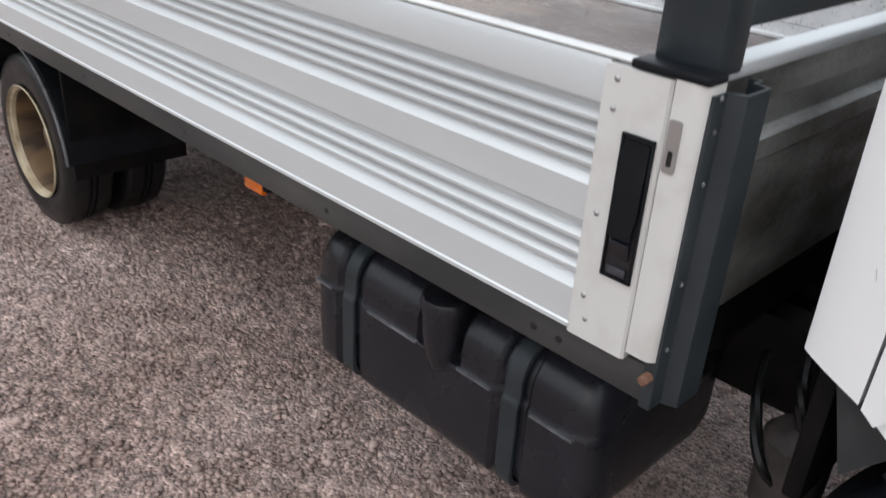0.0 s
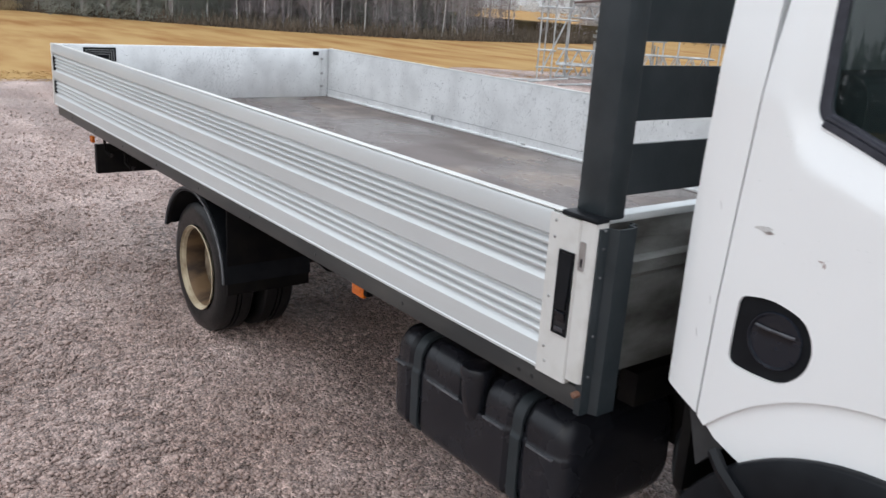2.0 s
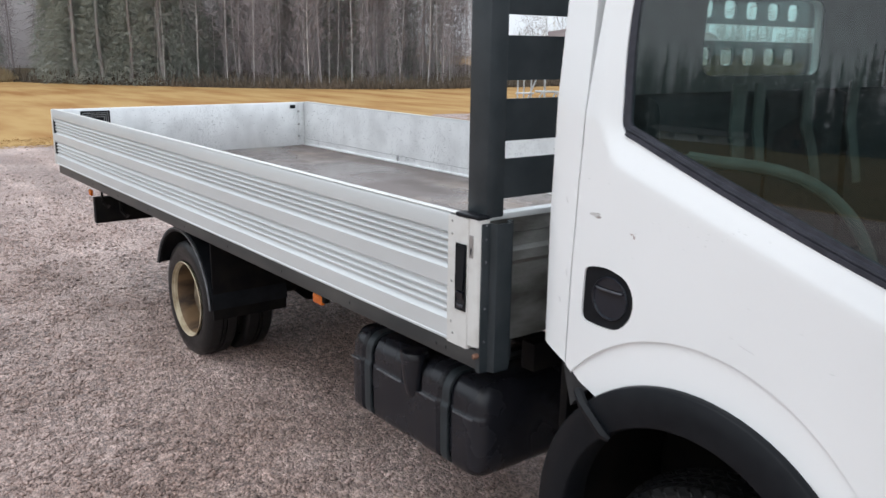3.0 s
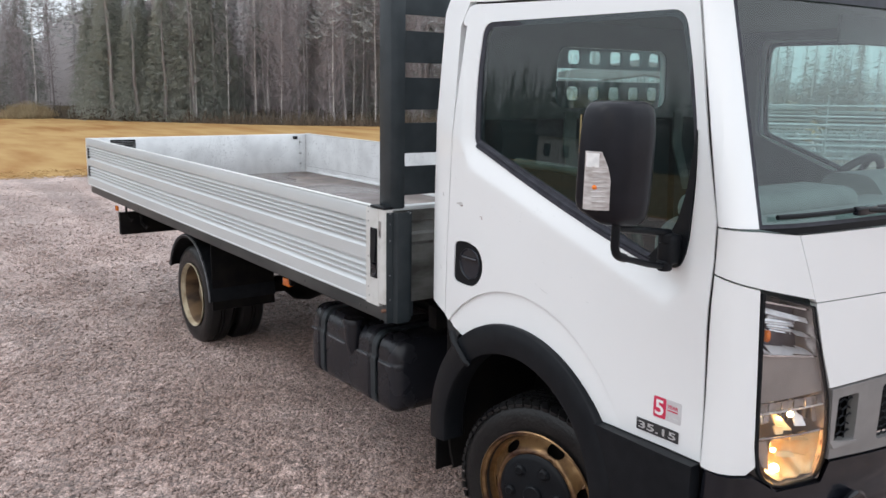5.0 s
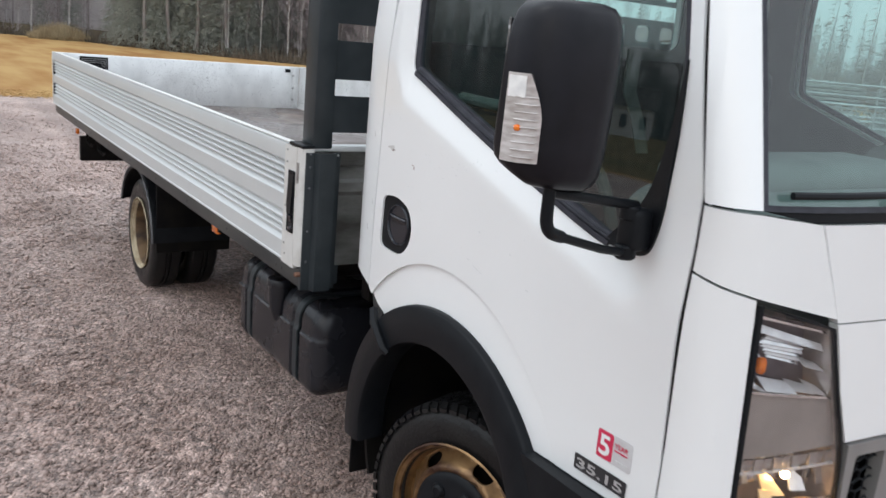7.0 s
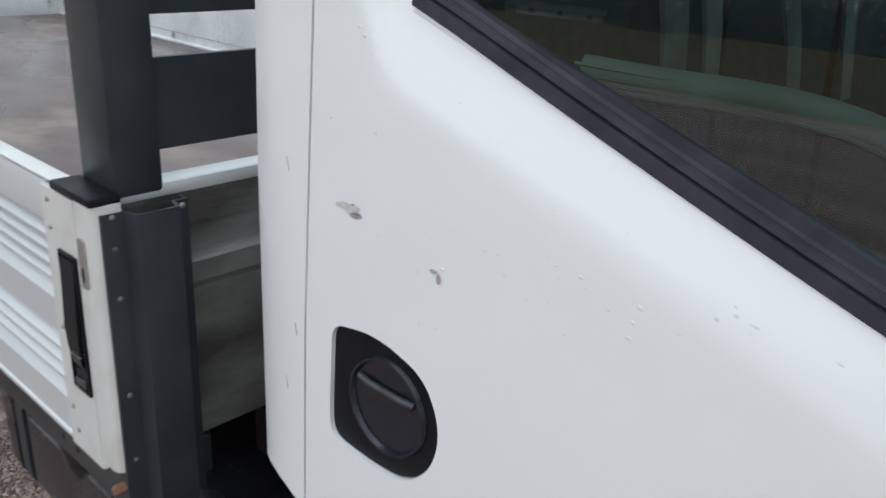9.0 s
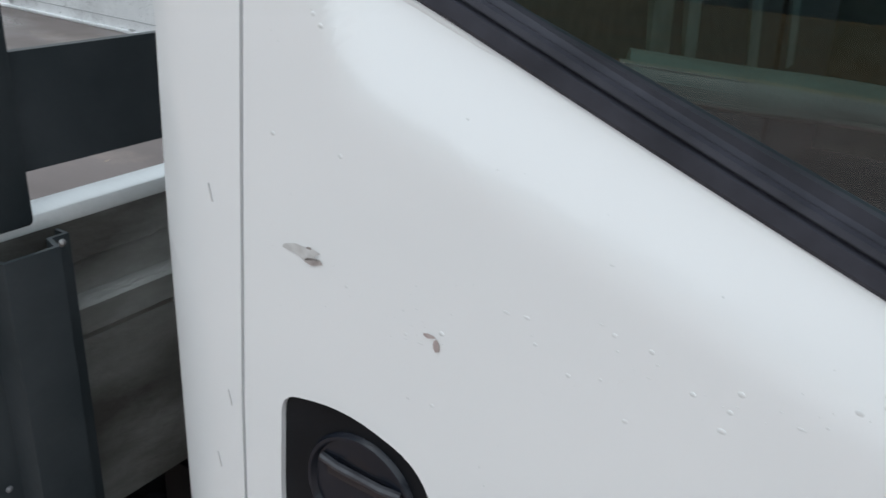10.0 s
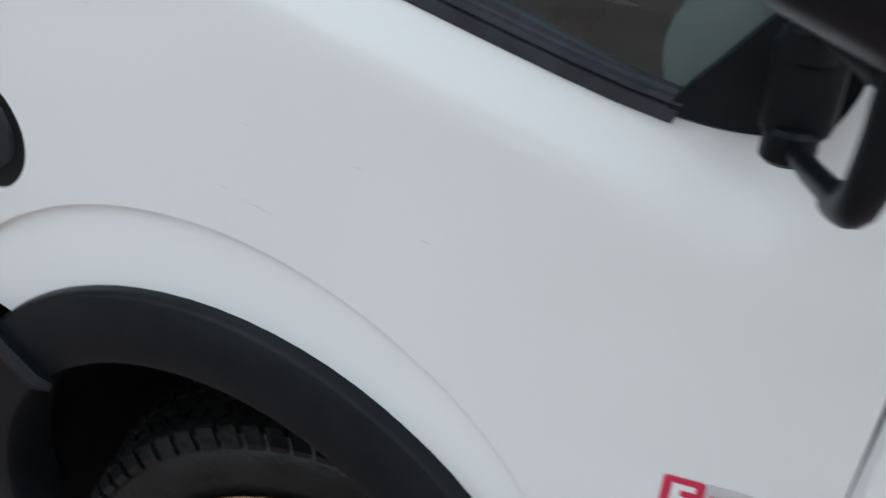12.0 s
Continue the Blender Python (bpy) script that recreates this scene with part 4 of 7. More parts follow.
# nose panels
UY = u_of
for near in (True, False):
    fn = mirrored(front, near)
    inw = (-0.7, 0.7 if near else -0.7, 0)
    u0 = 0.029
    bm = sheet([(u0, 1.372), (u0 + 0.001, 1.40), (0.074, 1.95), (0.085, 2.0), (UY(0.215), 2.0), (UY(0.205), 1.93), (UY(0.188), 1.374)], (), fn, 0.04, 0.025, inw)
    part("windscreen_pillar", bm, WHITE, truck, "white windscreen pillar", smooth=35)
    bm = sheet([(u0, 1.367), (UY(0.19), 1.366), (UY(0.31), 1.352), (UY(0.394), 1.172), (UY(0.21), 1.216), (u0, 1.248)], (), fn, 0.03, 0.02, inw)
    part("upper_corner_panel", bm, WHITE, truck, "white corner panel", smooth=35)
    bm = sheet([(u0, 1.243), (UY(0.203), 1.213), (UY(0.226), 0.78), (UY(0.236), 0.72), (UY(0.21), 0.70), (u0, 0.705)], (), fn, 0.03, 0.02, inw)
    part("corner_panel", bm, WHITE, truck, "white corner panel beside the headlamp", smooth=35)
    lamp = rounded([(UY(0.209), 1.205, 0), (UY(0.229), 0.77, 0.05), (UY(0.245), 0.69, 0.04), (UY(0.312), 0.642, 0.04), (UY(0.490), 0.632, 0.03), (UY(0.512), 0.70, 0.06), (UY(0.498), 0.88, 0.08), (UY(0.44), 1.02, 0.08), (UY(0.394), 1.154, 0), (UY(0.30), 1.182, 0)], 4)
    LAMP = lamp
    # bonnet halves
    bm = sheet([(UY(0.315), 1.352), (U_END, 1.350), (U_END, 1.154), (UY(0.399), 1.164)], (), fn, 0.05, 0.02, (-1, 0, 0))
    part("bonnet_upper", bm, WHITE, truck, "white upper front panel", smooth=35)
    bm = sheet([(UY(0.401), 1.1605), (U_END, 1.1505), (U_END, 0.905), (UY(0.498), 0.905), (UY(0.449), 1.02)], (), fn, 0.05, 0.02, (-1, 0, 0))
    part("bonnet_lower", bm, WHITE, truck, "white lower front panel", smooth=35)
    bm = sheet([(u0, 0.70), (UY(0.22), 0.695), (UY(0.31), 0.636), (UY(0.495), 0.624), (UY(0.52), 0.682), (U_END, 0.640), (U_END, 0.33), (u0, 0.33)], (), mirrored(lambda u, z: front(u, z, 0.012 + 0.026 * min(1.0, max(0.0, (u - u0) / 0.2)) * math.exp(-((z - 0.50) / 0.065) ** 2)), near), 0.025, 0.03, inw)
    part("bumper", bm, GLOSSY, truck, "black front bumper", smooth=35)
    # black strip set in the door gap to paint its shade
    edge = [(1.5055, 0.712), (1.5075, 1.0), (1.5085, 1.28), (1.5035, 1.38), (1.4855, 1.45), (1.3615, 1.94)]
    bm = sheet(edge + [(x + 0.012, z) for x, z in edge[::-1]], (), mirrored(lambda x, z: (x, side_y(x - 0.012, z) + 0.004, z), near), 0.05, 0.02, inw)
    part("door_gap_shade", bm, CHASSIS, truck, "black strip standing in for the shade of the door gap")
# windscreen
bm = sheet([(UY(0.19), 1.372), (2 * U_END - UY(0.19), 1.372), (2 * U_END - UY(0.207), 1.99), (UY(0.207), 1.99)], (), lambda u, z: front(u, z, -0.004), 0.08)
ob = part("windscreen", bm, GLASS_FRONT, truck, "raked windscreen")
ob.visible_shadow = False
# roof and back wall
bm = shape()
rows = []
for i in range(13):
    x = 0.25 + (1.455 - 0.25) * i / 12
    ring = []
    for j in range(21):
        y = 0.19 + (across(0.19) - 0.19) * j / 20
        e = min(j, 20 - j) / 20
        f = min(i, 12 - i) / 12
        z = 2.05 + 0.09 * (1 - (1 - min(1, e * 4)) ** 2) * (1 - (1 - min(1, f * 4)) ** 2)
        ring.append(bm.verts.new((x, y, z)))
    rows.append(ring)
for ra, rb in zip(rows, rows[1:]):
    for k in range(20):
        bm.faces.new((ra[k], ra[k + 1], rb[k + 1], rb[k]))
part("cab_roof", bm, WHITE, truck, "white cab roof")
bm = sheet([(0.15, 0.90), (across(0.15), 0.90), (across(0.19), 2.06), (0.19, 2.06)], [rounded([(0.69, 1.615, 0.06), (across(0.69), 1.615, 0.06), (across(0.70), 1.885, 0.05), (0.70, 1.885, 0.05)])],
           lambda y, z: (0.255, y, z), 0.1, 0.025, (1, 0, 0))
part("back_wall", bm, WHITE, truck, "white back wall of the cab with a rear window")
bm = shape()
box(bm, 0.30, 1.55, 0.17, across(0.17), 0.80, 0.90, 0.01)
part("cab_floor", bm, DARK_IN, truck)

# ---- cab details ----
# door grip
def disc_pts(cx, cz, r, n=28):
    return [(cx + r * math.cos(2 * math.pi * i / n), cz + r * math.sin(2 * math.pi * i / n)) for i in range(n)]


LIGHTER_BLACK = material("lighter_black_plastic", (0.05, 0.052, 0.06), 0.25, second=(0.03, 0.03, 0.036), scale=60)
near_door = next(o for o in bpy.data.objects if o.name == "cab_door")
GX = 0.465
bm = sheet(GRIP, [disc_pts(GX, 1.084, 0.056)], lambda x, z: (x, side_y(x, z) + 0.006, z), 0.02, 0.02, (0, 1, 0))
grip = part("door_grip", bm, PLASTIC, near_door, "black recessed round door handle")
bm = shape()
lathe(bm, [(0.060, 0.006), (0.0575, 0.001), (0.0545, 0.001), (0.0525, 0.005), (0.048, 0.014), (0.041, 0.022), (0.031, 0.029), (0.018, 0.034), (0.0, 0.036)], "y", 40, (GX, 0.133, 1.084))
WETBLACK = material("wet_black_plastic", (0.007, 0.0095, 0.0155), 0.24, spec=0.45, second=(0.010, 0.0125, 0.019), scale=30, rough_var=0.06)
part("grip_bowl", bm, WETBLACK, grip)
paddle = [(GX + 0.047 * math.cos(radians(a)), 1.086 + 0.047 * math.sin(radians(a))) for a in range(24, 157, 7)]
bm = sheet(paddle, (), lambda x, z: (x, 0.1375 + 0.05 * abs(x - GX) + 0.12 * max(0, z - 1.11), z), 0.02, 0.012, (0, 1, 0))
part("grip_paddle", bm, GLOSSY, grip)
bm = shape()
tube(bm, [(GX - 0.043, 0.137, 1.1065), (GX - 0.024, 0.1345, 1.1055), (GX + 0.024, 0.1345, 1.1045), (GX + 0.043, 0.137, 1.1045)], 0.0040, 8)
part("paddle_edge", bm, LIGHTER_BLACK, grip, "lighter edge of the paddle")
bm = shape()
prism(bm, [(0.1375, 1.104), (0.140, 1.078), (0.152, 1.062), (0.160, 1.066), (0.152, 1.085), (0.150, 1.104)], "x", GX - 0.038, GX + 0.038)
part("paddle_lip", bm, GLOSSY, grip)

# paint damage, scratches and rain drops on the door
CHIP = material("bare_primer_chip", (0.20, 0.17, 0.16), 0.7, second=(0.42, 0.38, 0.36), scale=180, detail=4)
SCRATCH = material("grey_scratch", (0.48, 0.48, 0.48), 0.6, second=(0.6, 0.6, 0.6), scale=200)
rng = random.Random(4)


def flake(cx, cz, w, h, n, seed, mat, name, label=""):
    r = random.Random(seed)
    pts = []
    for i in range(n):
        a = 2 * math.pi * i / n
        k = 0.55 + 0.6 * r.random()
        pts.append((cx + w * k * math.cos(a), cz + h * k * math.sin(a)))
    bm = sheet(pts, (), lambda x, z: (x, side_y(x, z) - 0.0009, z), 0.05)
    return part(name, bm, mat, near_door, label, smooth=0)


PALE = material("lifted_paint_edge", (0.62, 0.62, 0.61), 0.5, second=(0.50, 0.49, 0.48), scale=120)
flake(0.405, 1.298, 0.021, 0.007, 13, 1, PALE, "paint_chip", "chipped dented paint")
flake(0.416, 1.293, 0.010, 0.0042, 8, 2, CHIP, "paint_chip", "chipped dented paint")
flake(0.413, 1.303, 0.0035, 0.0017, 7, 3, CHIP, "paint_chip", "chipped dented paint")
CHIP_P = material("pinkish_primer_chip", (0.46, 0.39, 0.37), 0.7, second=(0.36, 0.30, 0.285), scale=180, detail=4)
flake(0.536, 1.262, 0.0045, 0.006, 8, 4, CHIP_P, "paint_chip", "small paint chip")
flake(0.530, 1.267, 0.006, 0.002, 7, 5, CHIP_P, "paint_chip", "small paint chip")
for k in range(5):
    x, z = 0.852 + 0.008 * k, 1.073 - 0.0022 * k
    bm = shape()
    tube(bm, [(x, side_y(x, z) - 0.0002, z), (x + 0.006, side_y(x, z) - 0.0004, z - 0.004)], 0.0006, 4)
    part("scratch", bm, SCRATCH, near_door, "fine grey scratch")
for x, z in ((0.31, 1.13), (0.30, 1.33), (0.29, 1.05)):
    bm = shape()
    tube(bm, [(x, side_y(x, z) - 0.0002, z), (x + 0.004, side_y(x, z) - 0.0003, z - 0.016)], 0.0006, 4)
    part("scratch", bm, SCRATCH, near_door, "fine grey scratch")
bm = shape()
for k in range(115):
    if rng.random() < 0.6:
        x = rng.uniform(0.45, 0.84)
        z = 1.275 + 0.12 * (x - 0.48) + rng.gauss(0, 0.015)
    else:
        x = 0.37 + 0.75 * rng.random() ** 1.4
        z = belt(x) - 0.03 - 0.30 * rng.random()
    if z < 0.95 or (0.37 < x < 0.58 and 0.97 < z < 1.18):
        continue
    r = 0.0005 + 0.0016 * rng.random() ** 3
    y = side_y(x, z)
    long = 1 + (2.6 * rng.random() if rng.random() < 0.38 else 0.3)
    rings = []
    for h, f in ((0.0, 1.0), (0.13, 0.8), (0.19, 0.4)):
        rings.append([bm.verts.new((x + f * r * math.cos(2 * math.pi * i / 8) * long, y - h * r, z + f * r * math.sin(2 * math.pi * i / 8) - 0.10 * r * long * math.cos(2 * math.pi * i / 8))) for i in range(8)])
    for ra, rb in zip(rings, rings[1:]):
        for i in range(8):
            bm.faces.new((ra[i], ra[(i + 1) % 8], rb[(i + 1) % 8], rb[i]))
    bm.faces.new(rings[-1])
WET = material("rain_drop", (0.80, 0.82, 0.82), 0.08, second=(0.76, 0.78, 0.78), scale=50, coat=0.8)
tagged(part("spattered_rain", bm, WET, near_door, "small rain drops"), kind="stuff")

# badge and sticker
RED = material("red_sticker", (0.62, 0.03, 0.09), 0.35, second=(0.55, 0.02, 0.07), scale=30)
PALE_FOIL = material("silver_sticker", (0.60, 0.60, 0.61), 0.35, second=(0.52, 0.50, 0.51), scale=20)
BLACK_FOIL = material("black_badge", (0.02, 0.021, 0.024), 0.3, second=(0.03, 0.03, 0.034), scale=30)
SILVER_INK = material("silver_letters", (0.62, 0.63, 0.64), 0.3, 0.4, second=(0.5, 0.5, 0.5), scale=30)
WHITE_INK = material("white_ink", (0.8, 0.8, 0.8), 0.4, second=(0.75, 0.75, 0.75), scale=30)


def plate(x0, x1, z0, z1, out, mat, name, parent, label="", r=0.003):
    bm = sheet(rounded([(x0, z0, r), (x1, z0, r), (x1, z1, r), (x0, z1, r)], 3), (), lambda x, z: (x, side_y(x, z) - out, z), 0.05, 0.001, (0, 1, 0))
    return part(name, bm, mat, parent, label)


def lettering(body, x0, z0, width, height, out, mat, parent, name="lettering"):
    """Raised letters on the door, fitted into a box."""
    cu = bpy.data.curves.new(name, "FONT")
    cu.body = body
    cu.extrude = 0.0
    cu.offset = 0.022
    tmp = bpy.data.objects.new(name, cu)
    scene.collection.objects.link(tmp)
    me = bpy.data.meshes.new_from_object(tmp.evaluated_get(bpy.context.evaluated_depsgraph_get()))
    bpy.data.objects.remove(tmp)
    xs = [v.co.x for v in me.vertices]
    ys = [v.co.y for v in me.vertices]
    for v in me.vertices:
        x = x0 + (v.co.x - min(xs)) / (max(xs) - min(xs)) * width
        z = z0 + (v.co.y - min(ys)) / (max(ys) - min(ys)) * height
        v.co = (x, side_y(x, z) - out, z)
    me.name = name
    me.materials.clear()
    me.materials.append(mat)
    ob = new(name, me)
    ob.parent = parent
    return ob


badge = plate(1.283, 1.432, 0.736, 0.772, 0.003, BLACK_FOIL, "model_badge", near_door, "black badge reading 35.15 in silver")
lettering("35.15", 1.291, 0.743, 0.133, 0.022, 0.0042, SILVER_INK, badge)
stick = plate(1.339, 1.436, 0.793, 0.857, 0.0014, PALE_FOIL, "warranty_sticker", near_door, "red and silver sticker reading 5 YEAR", 0.006)
plate(1.340, 1.383, 0.794, 0.856, 0.0021, RED, "red_field", stick, "red field", 0.006)
lettering("5", 1.346, 0.802, 0.030, 0.046, 0.003, WHITE_INK, stick)
lettering("YEAR", 1.388, 0.832, 0.038, 0.011, 0.003, RED, stick)
plate(1.388, 1.424, 0.824, 0.827, 0.0024, RED, "print_bar", stick, "", 0.0005)
plate(1.388, 1.428, 0.802, 0.806, 0.0024, SCRATCH, "print_bar", stick, "", 0.0005)

# mirror
mirror = tagged(new("door_mirror"), "tall black door mirror on a bent tube arm")
mirror.parent = truck
bm = shape()
levels = [(1.368, 0.50), (1.372, 0.70), (1.382, 0.86), (1.40, 0.96), (1.44, 1.0), (1.52, 1.0), (1.58, 0.99), (1.62, 0.97), (1.65, 0.93), (1.670, 0.86), (1.683, 0.74), (1.689, 0.55)]
rings = []
for z, f in levels:
    cy = -0.098 + 0.050 * (z - 1.54)
    hw = 0.108 * f * (1 - 0.05 * (1.69 - z) / 0.3)
    sec = rounded([(1.338, cy - hw, 0.012), (1.338 - 0.092 * f, cy + hw, 0.026), (1.375, cy + hw, 0.03), (1.375 + 0.075 * f, cy + hw * 0.62, 0.05), (1.375 + 0.075 * f, cy - hw * 0.55, 0.06), (1.40, cy - hw, 0.03)], 5)
    rings.append([bm.verts.new((x, y, z + (0.40 * max(0.0, 1.40 - x) - 0.10 * y) * max(0.0, min(1.0, (1.47 - z) / 0.10)))) for x, y in sec])
for ra, rb in zip(rings, rings[1:]):
    n = len(ra)
    for i in range(n):
        bm.faces.new((ra[i], ra[(i + 1) % n], rb[(i + 1) % n], rb[i]))
bm.faces.new(rings[0][::-1])
bm.faces.new(rings[-1])
HOUSING = material("satin_black_housing", (0.005, 0.005, 0.008), 0.34, second=(0.009, 0.009, 0.013), scale=16, rough_var=0.06, spec=0.22, bump=0.05, bump_scale=400)
part("mirror_housing", bm, HOUSING, mirror, "matt black housing", smooth=50)
bm = shape()
prism(bm, [(1.3300, -0.190), (1.336, -0.190), (1.264, -0.016), (1.2575, -0.016)], "z", 1.440, 1.655)
MIRROR = material("mirror_glass", (0.9, 0.9, 0.9), 0.02, 1.0, second=(0.9, 0.9, 0.9))
part("mirror_glass", bm, MIRROR, mirror)
CLEARISH = material("clear_indicator_lens", (0.60, 0.575, 0.565), 0.08, second=(0.38, 0.345, 0.33), scale=26, coat=0.6, stretch=(1, 1, 4))
bm = shape()
rings = []
for k in range(9):
    z = 1.428 + 0.142 * k / 8
    w = 0.033 * (1 - 0.95 * max(0, (k - 4) / 4) ** 1.5)
    rings.append([bm.verts.new(p) for p in ((1.384, -0.2205 + 0.012 * (z - 1.54), z), (1.407, -0.2195, z), (1.422, -0.212, z), (1.428 + w * 0.32, -0.211 + w * 0.75, z), (1.40, -0.18, z))])
for ra, rb in zip(rings, rings[1:]):
    for i in range(5):
        bm.faces.new((ra[i], ra[(i + 1) % 5], rb[(i + 1) % 5], rb[i]))
bm.faces.new(rings[0][::-1])
bm.faces.new(rings[-1])
ind = part("indicator", bm, CLEARISH, mirror, "clear indicator lens")
for k in range(9):
    z = 1.437 + 0.012 * k
    bm = shape()
    tube(bm, [(1.409, -0.2205, z), (1.423, -0.2128, z), (1.436, -0.194, z)], 0.0012, 6)
    part("lens_rib", bm, CLEARISH, ind)
bm = shape()
bmesh.ops.create_icosphere(bm, subdivisions=2, radius=0.008, matrix=Matrix.Translation((1.413, -0.2135, 1.484)) @ Matrix.Diagonal((1, 0.9, 0.8, 1)))
part("indicator_bulb", bm, ORANGE, ind, "orange bulb")
SILVER = material("silvered_reflector", (0.86, 0.86, 0.85), 0.25, second=(0.7, 0.7, 0.7), scale=50)
bm = shape()
prism(bm, [(1.388, -0.2215), (1.408, -0.2212), (1.424, -0.2140), (1.423, -0.2120), (1.407, -0.2190)], "z", 1.532, 1.566)
part("reflector", bm, SILVER, ind, "bright silvered top of the lens")
bm = shape()
tube(bm, curve([(1.408, -0.126, 1.385), (1.408, -0.126, 1.346), (1.407, -0.123, 1.320), (1.405, -0.110, 1.303), (1.401, -0.080, 1.292)], 5), 0.0115, 12)
part("mirror_arm", bm, PLASTIC, mirror, "bent black tube")
bm = shape()
tube(bm, [(1.4025, -0.092, 1.295), (1.390, 0.030, 1.261), (1.378, 0.118, 1.244)], 0.0085, 12)
part("arm_rod", bm, PLASTIC, mirror, "thin black rod")
bm = shape()
tube(bm, [(1.404, -0.122, 1.374), (1.394, -0.03, 1.360), (1.376, 0.12, 1.338)], 0.0095, 10)
part("mirror_arm", bm, PLASTIC, mirror)
bm = shape()
box(bm, 1.350, 1.404, 0.098, 0.150, 1.250, 1.334, 0.014, 3)
part("mirror_mount", bm, PLASTIC, mirror)
for z in (1.248, 1.324):
    bm = shape()
    lathe(bm, [(0.0, -0.014), (0.017, -0.014), (0.021, -0.010), (0.021, 0.010), (0.017, 0.014), (0.0, 0.014)], "z", 20, (1.376, 0.108, z))
    part("mount_joint", bm, PLASTIC, mirror)
FILL = rounded([(1.272, 1.241, 0.016), (1.345, 1.232, 0.03), (1.402, 1.240, 0.03), (1.424, 1.30, 0.04), (1.422, 1.52, 0.05), (1.408, 1.62, 0.012), (1.398, 1.46, 0.06), (1.366, 1.352, 0.04)], 5)
bm = sheet(FILL, (), lambda x, z: (x, side_y(x, z) - 0.006, z), 0.03, 0.016, (0, 1, 0))
part("mirror_base", bm, PLASTIC, mirror, "black triangular mirror base")

# inner shell of the doors; the near one is coloured dark to shade the gaps
for near in (True, False):
    inw = (0, 1 if near else -1, 0)
    hole = rounded([(0.44, 1.52, 0.03), (1.30, 1.215, 0.05), (1.44, 1.20, 0.05), (1.44, 1.60, 0.1), (1.33, 1.93, 0.05), (0.43, 1.95, 0.05)], 5)
    arch = arc_pts(*ARCH, 0.53, 145, 20, 16)
    bm = sheet([(0.26, 0.93)] + arch + [(1.30, 0.40), (1.51, 0.40), (1.515, 1.3), (1.40, 1.97), (0.29, 2.02)], [hole],
               mirrored(lambda x, z: (x, side_y(x, z) + 0.034, z), near), 0.06, 0.03, inw)
    part("door_lining", bm, DARK_IN if near else TRIM_IN, truck, "inner door lining, darkened on the near side as shade behind the gaps")

# headlamps
CHROME = material("lamp_chrome", (0.82, 0.82, 0.83), 0.12, 1.0, second=(0.7, 0.7, 0.72), scale=30)
TAUPE = material("lamp_housing", (0.36, 0.315, 0.295), 0.4, 0.3, second=(0.30, 0.265, 0.25), scale=10)
# the bulb's warm glow is put into this reflector's colour
WARM_CHROME = material("glow_tinted_reflector", (0.92, 0.70, 0.40), 0.28, 0.45, second=(0.85, 0.56, 0.26), scale=26)
BRIGHT = material("bright_reflector", (0.86, 0.87, 0.89), 0.35, 0.6, second=(0.74, 0.74, 0.77), scale=50)
PLUM = material("dark_lamp_chamber", (0.10, 0.085, 0.10), 0.3, 0.3, second=(0.16, 0.14, 0.16), scale=26)
TAUPE_L = material("smoky_lens_flute", (0.44, 0.40, 0.38), 0.2, 0.5, second=(0.34, 0.30, 0.285), scale=40)
BULB = bpy.data.materials.new("lit_bulb")
BULB.use_nodes = True
BULB.node_tree.nodes["Principled BSDF"].inputs["Emission Color"].default_value = (1.0, 0.60, 0.24, 1)
BULB.node_tree.nodes["Principled BSDF"].inputs["Emission Strength"].default_value = 46
SATIN = material("satin_grey_grille_paint", (0.27, 0.262, 0.258), 0.35, 0.25, second=(0.22, 0.215, 0.212), scale=8, rough_var=0.06)


def lamp_side(z):
    """The lamp's outer and inner edges at a height, as arc lengths."""
    def at(tab):
        for (za, ya), (zb, yb) in zip(tab, tab[1:]):
            if za <= z <= zb:
                return ya + (yb - ya) * (z - za) / (zb - za)
        return tab[-1][1]
    return UY(at([(0.60, 0.32), (0.645, 0.308), (0.69, 0.246), (0.77, 0.230), (1.21, 0.209), (1.3, 0.209)])), UY(at([(0.60, 0.49), (0.63, 0.495), (0.70, 0.514), (0.88, 0.497), (1.02, 0.44), (1.18, 0.398), (1.3, 0.398)]))


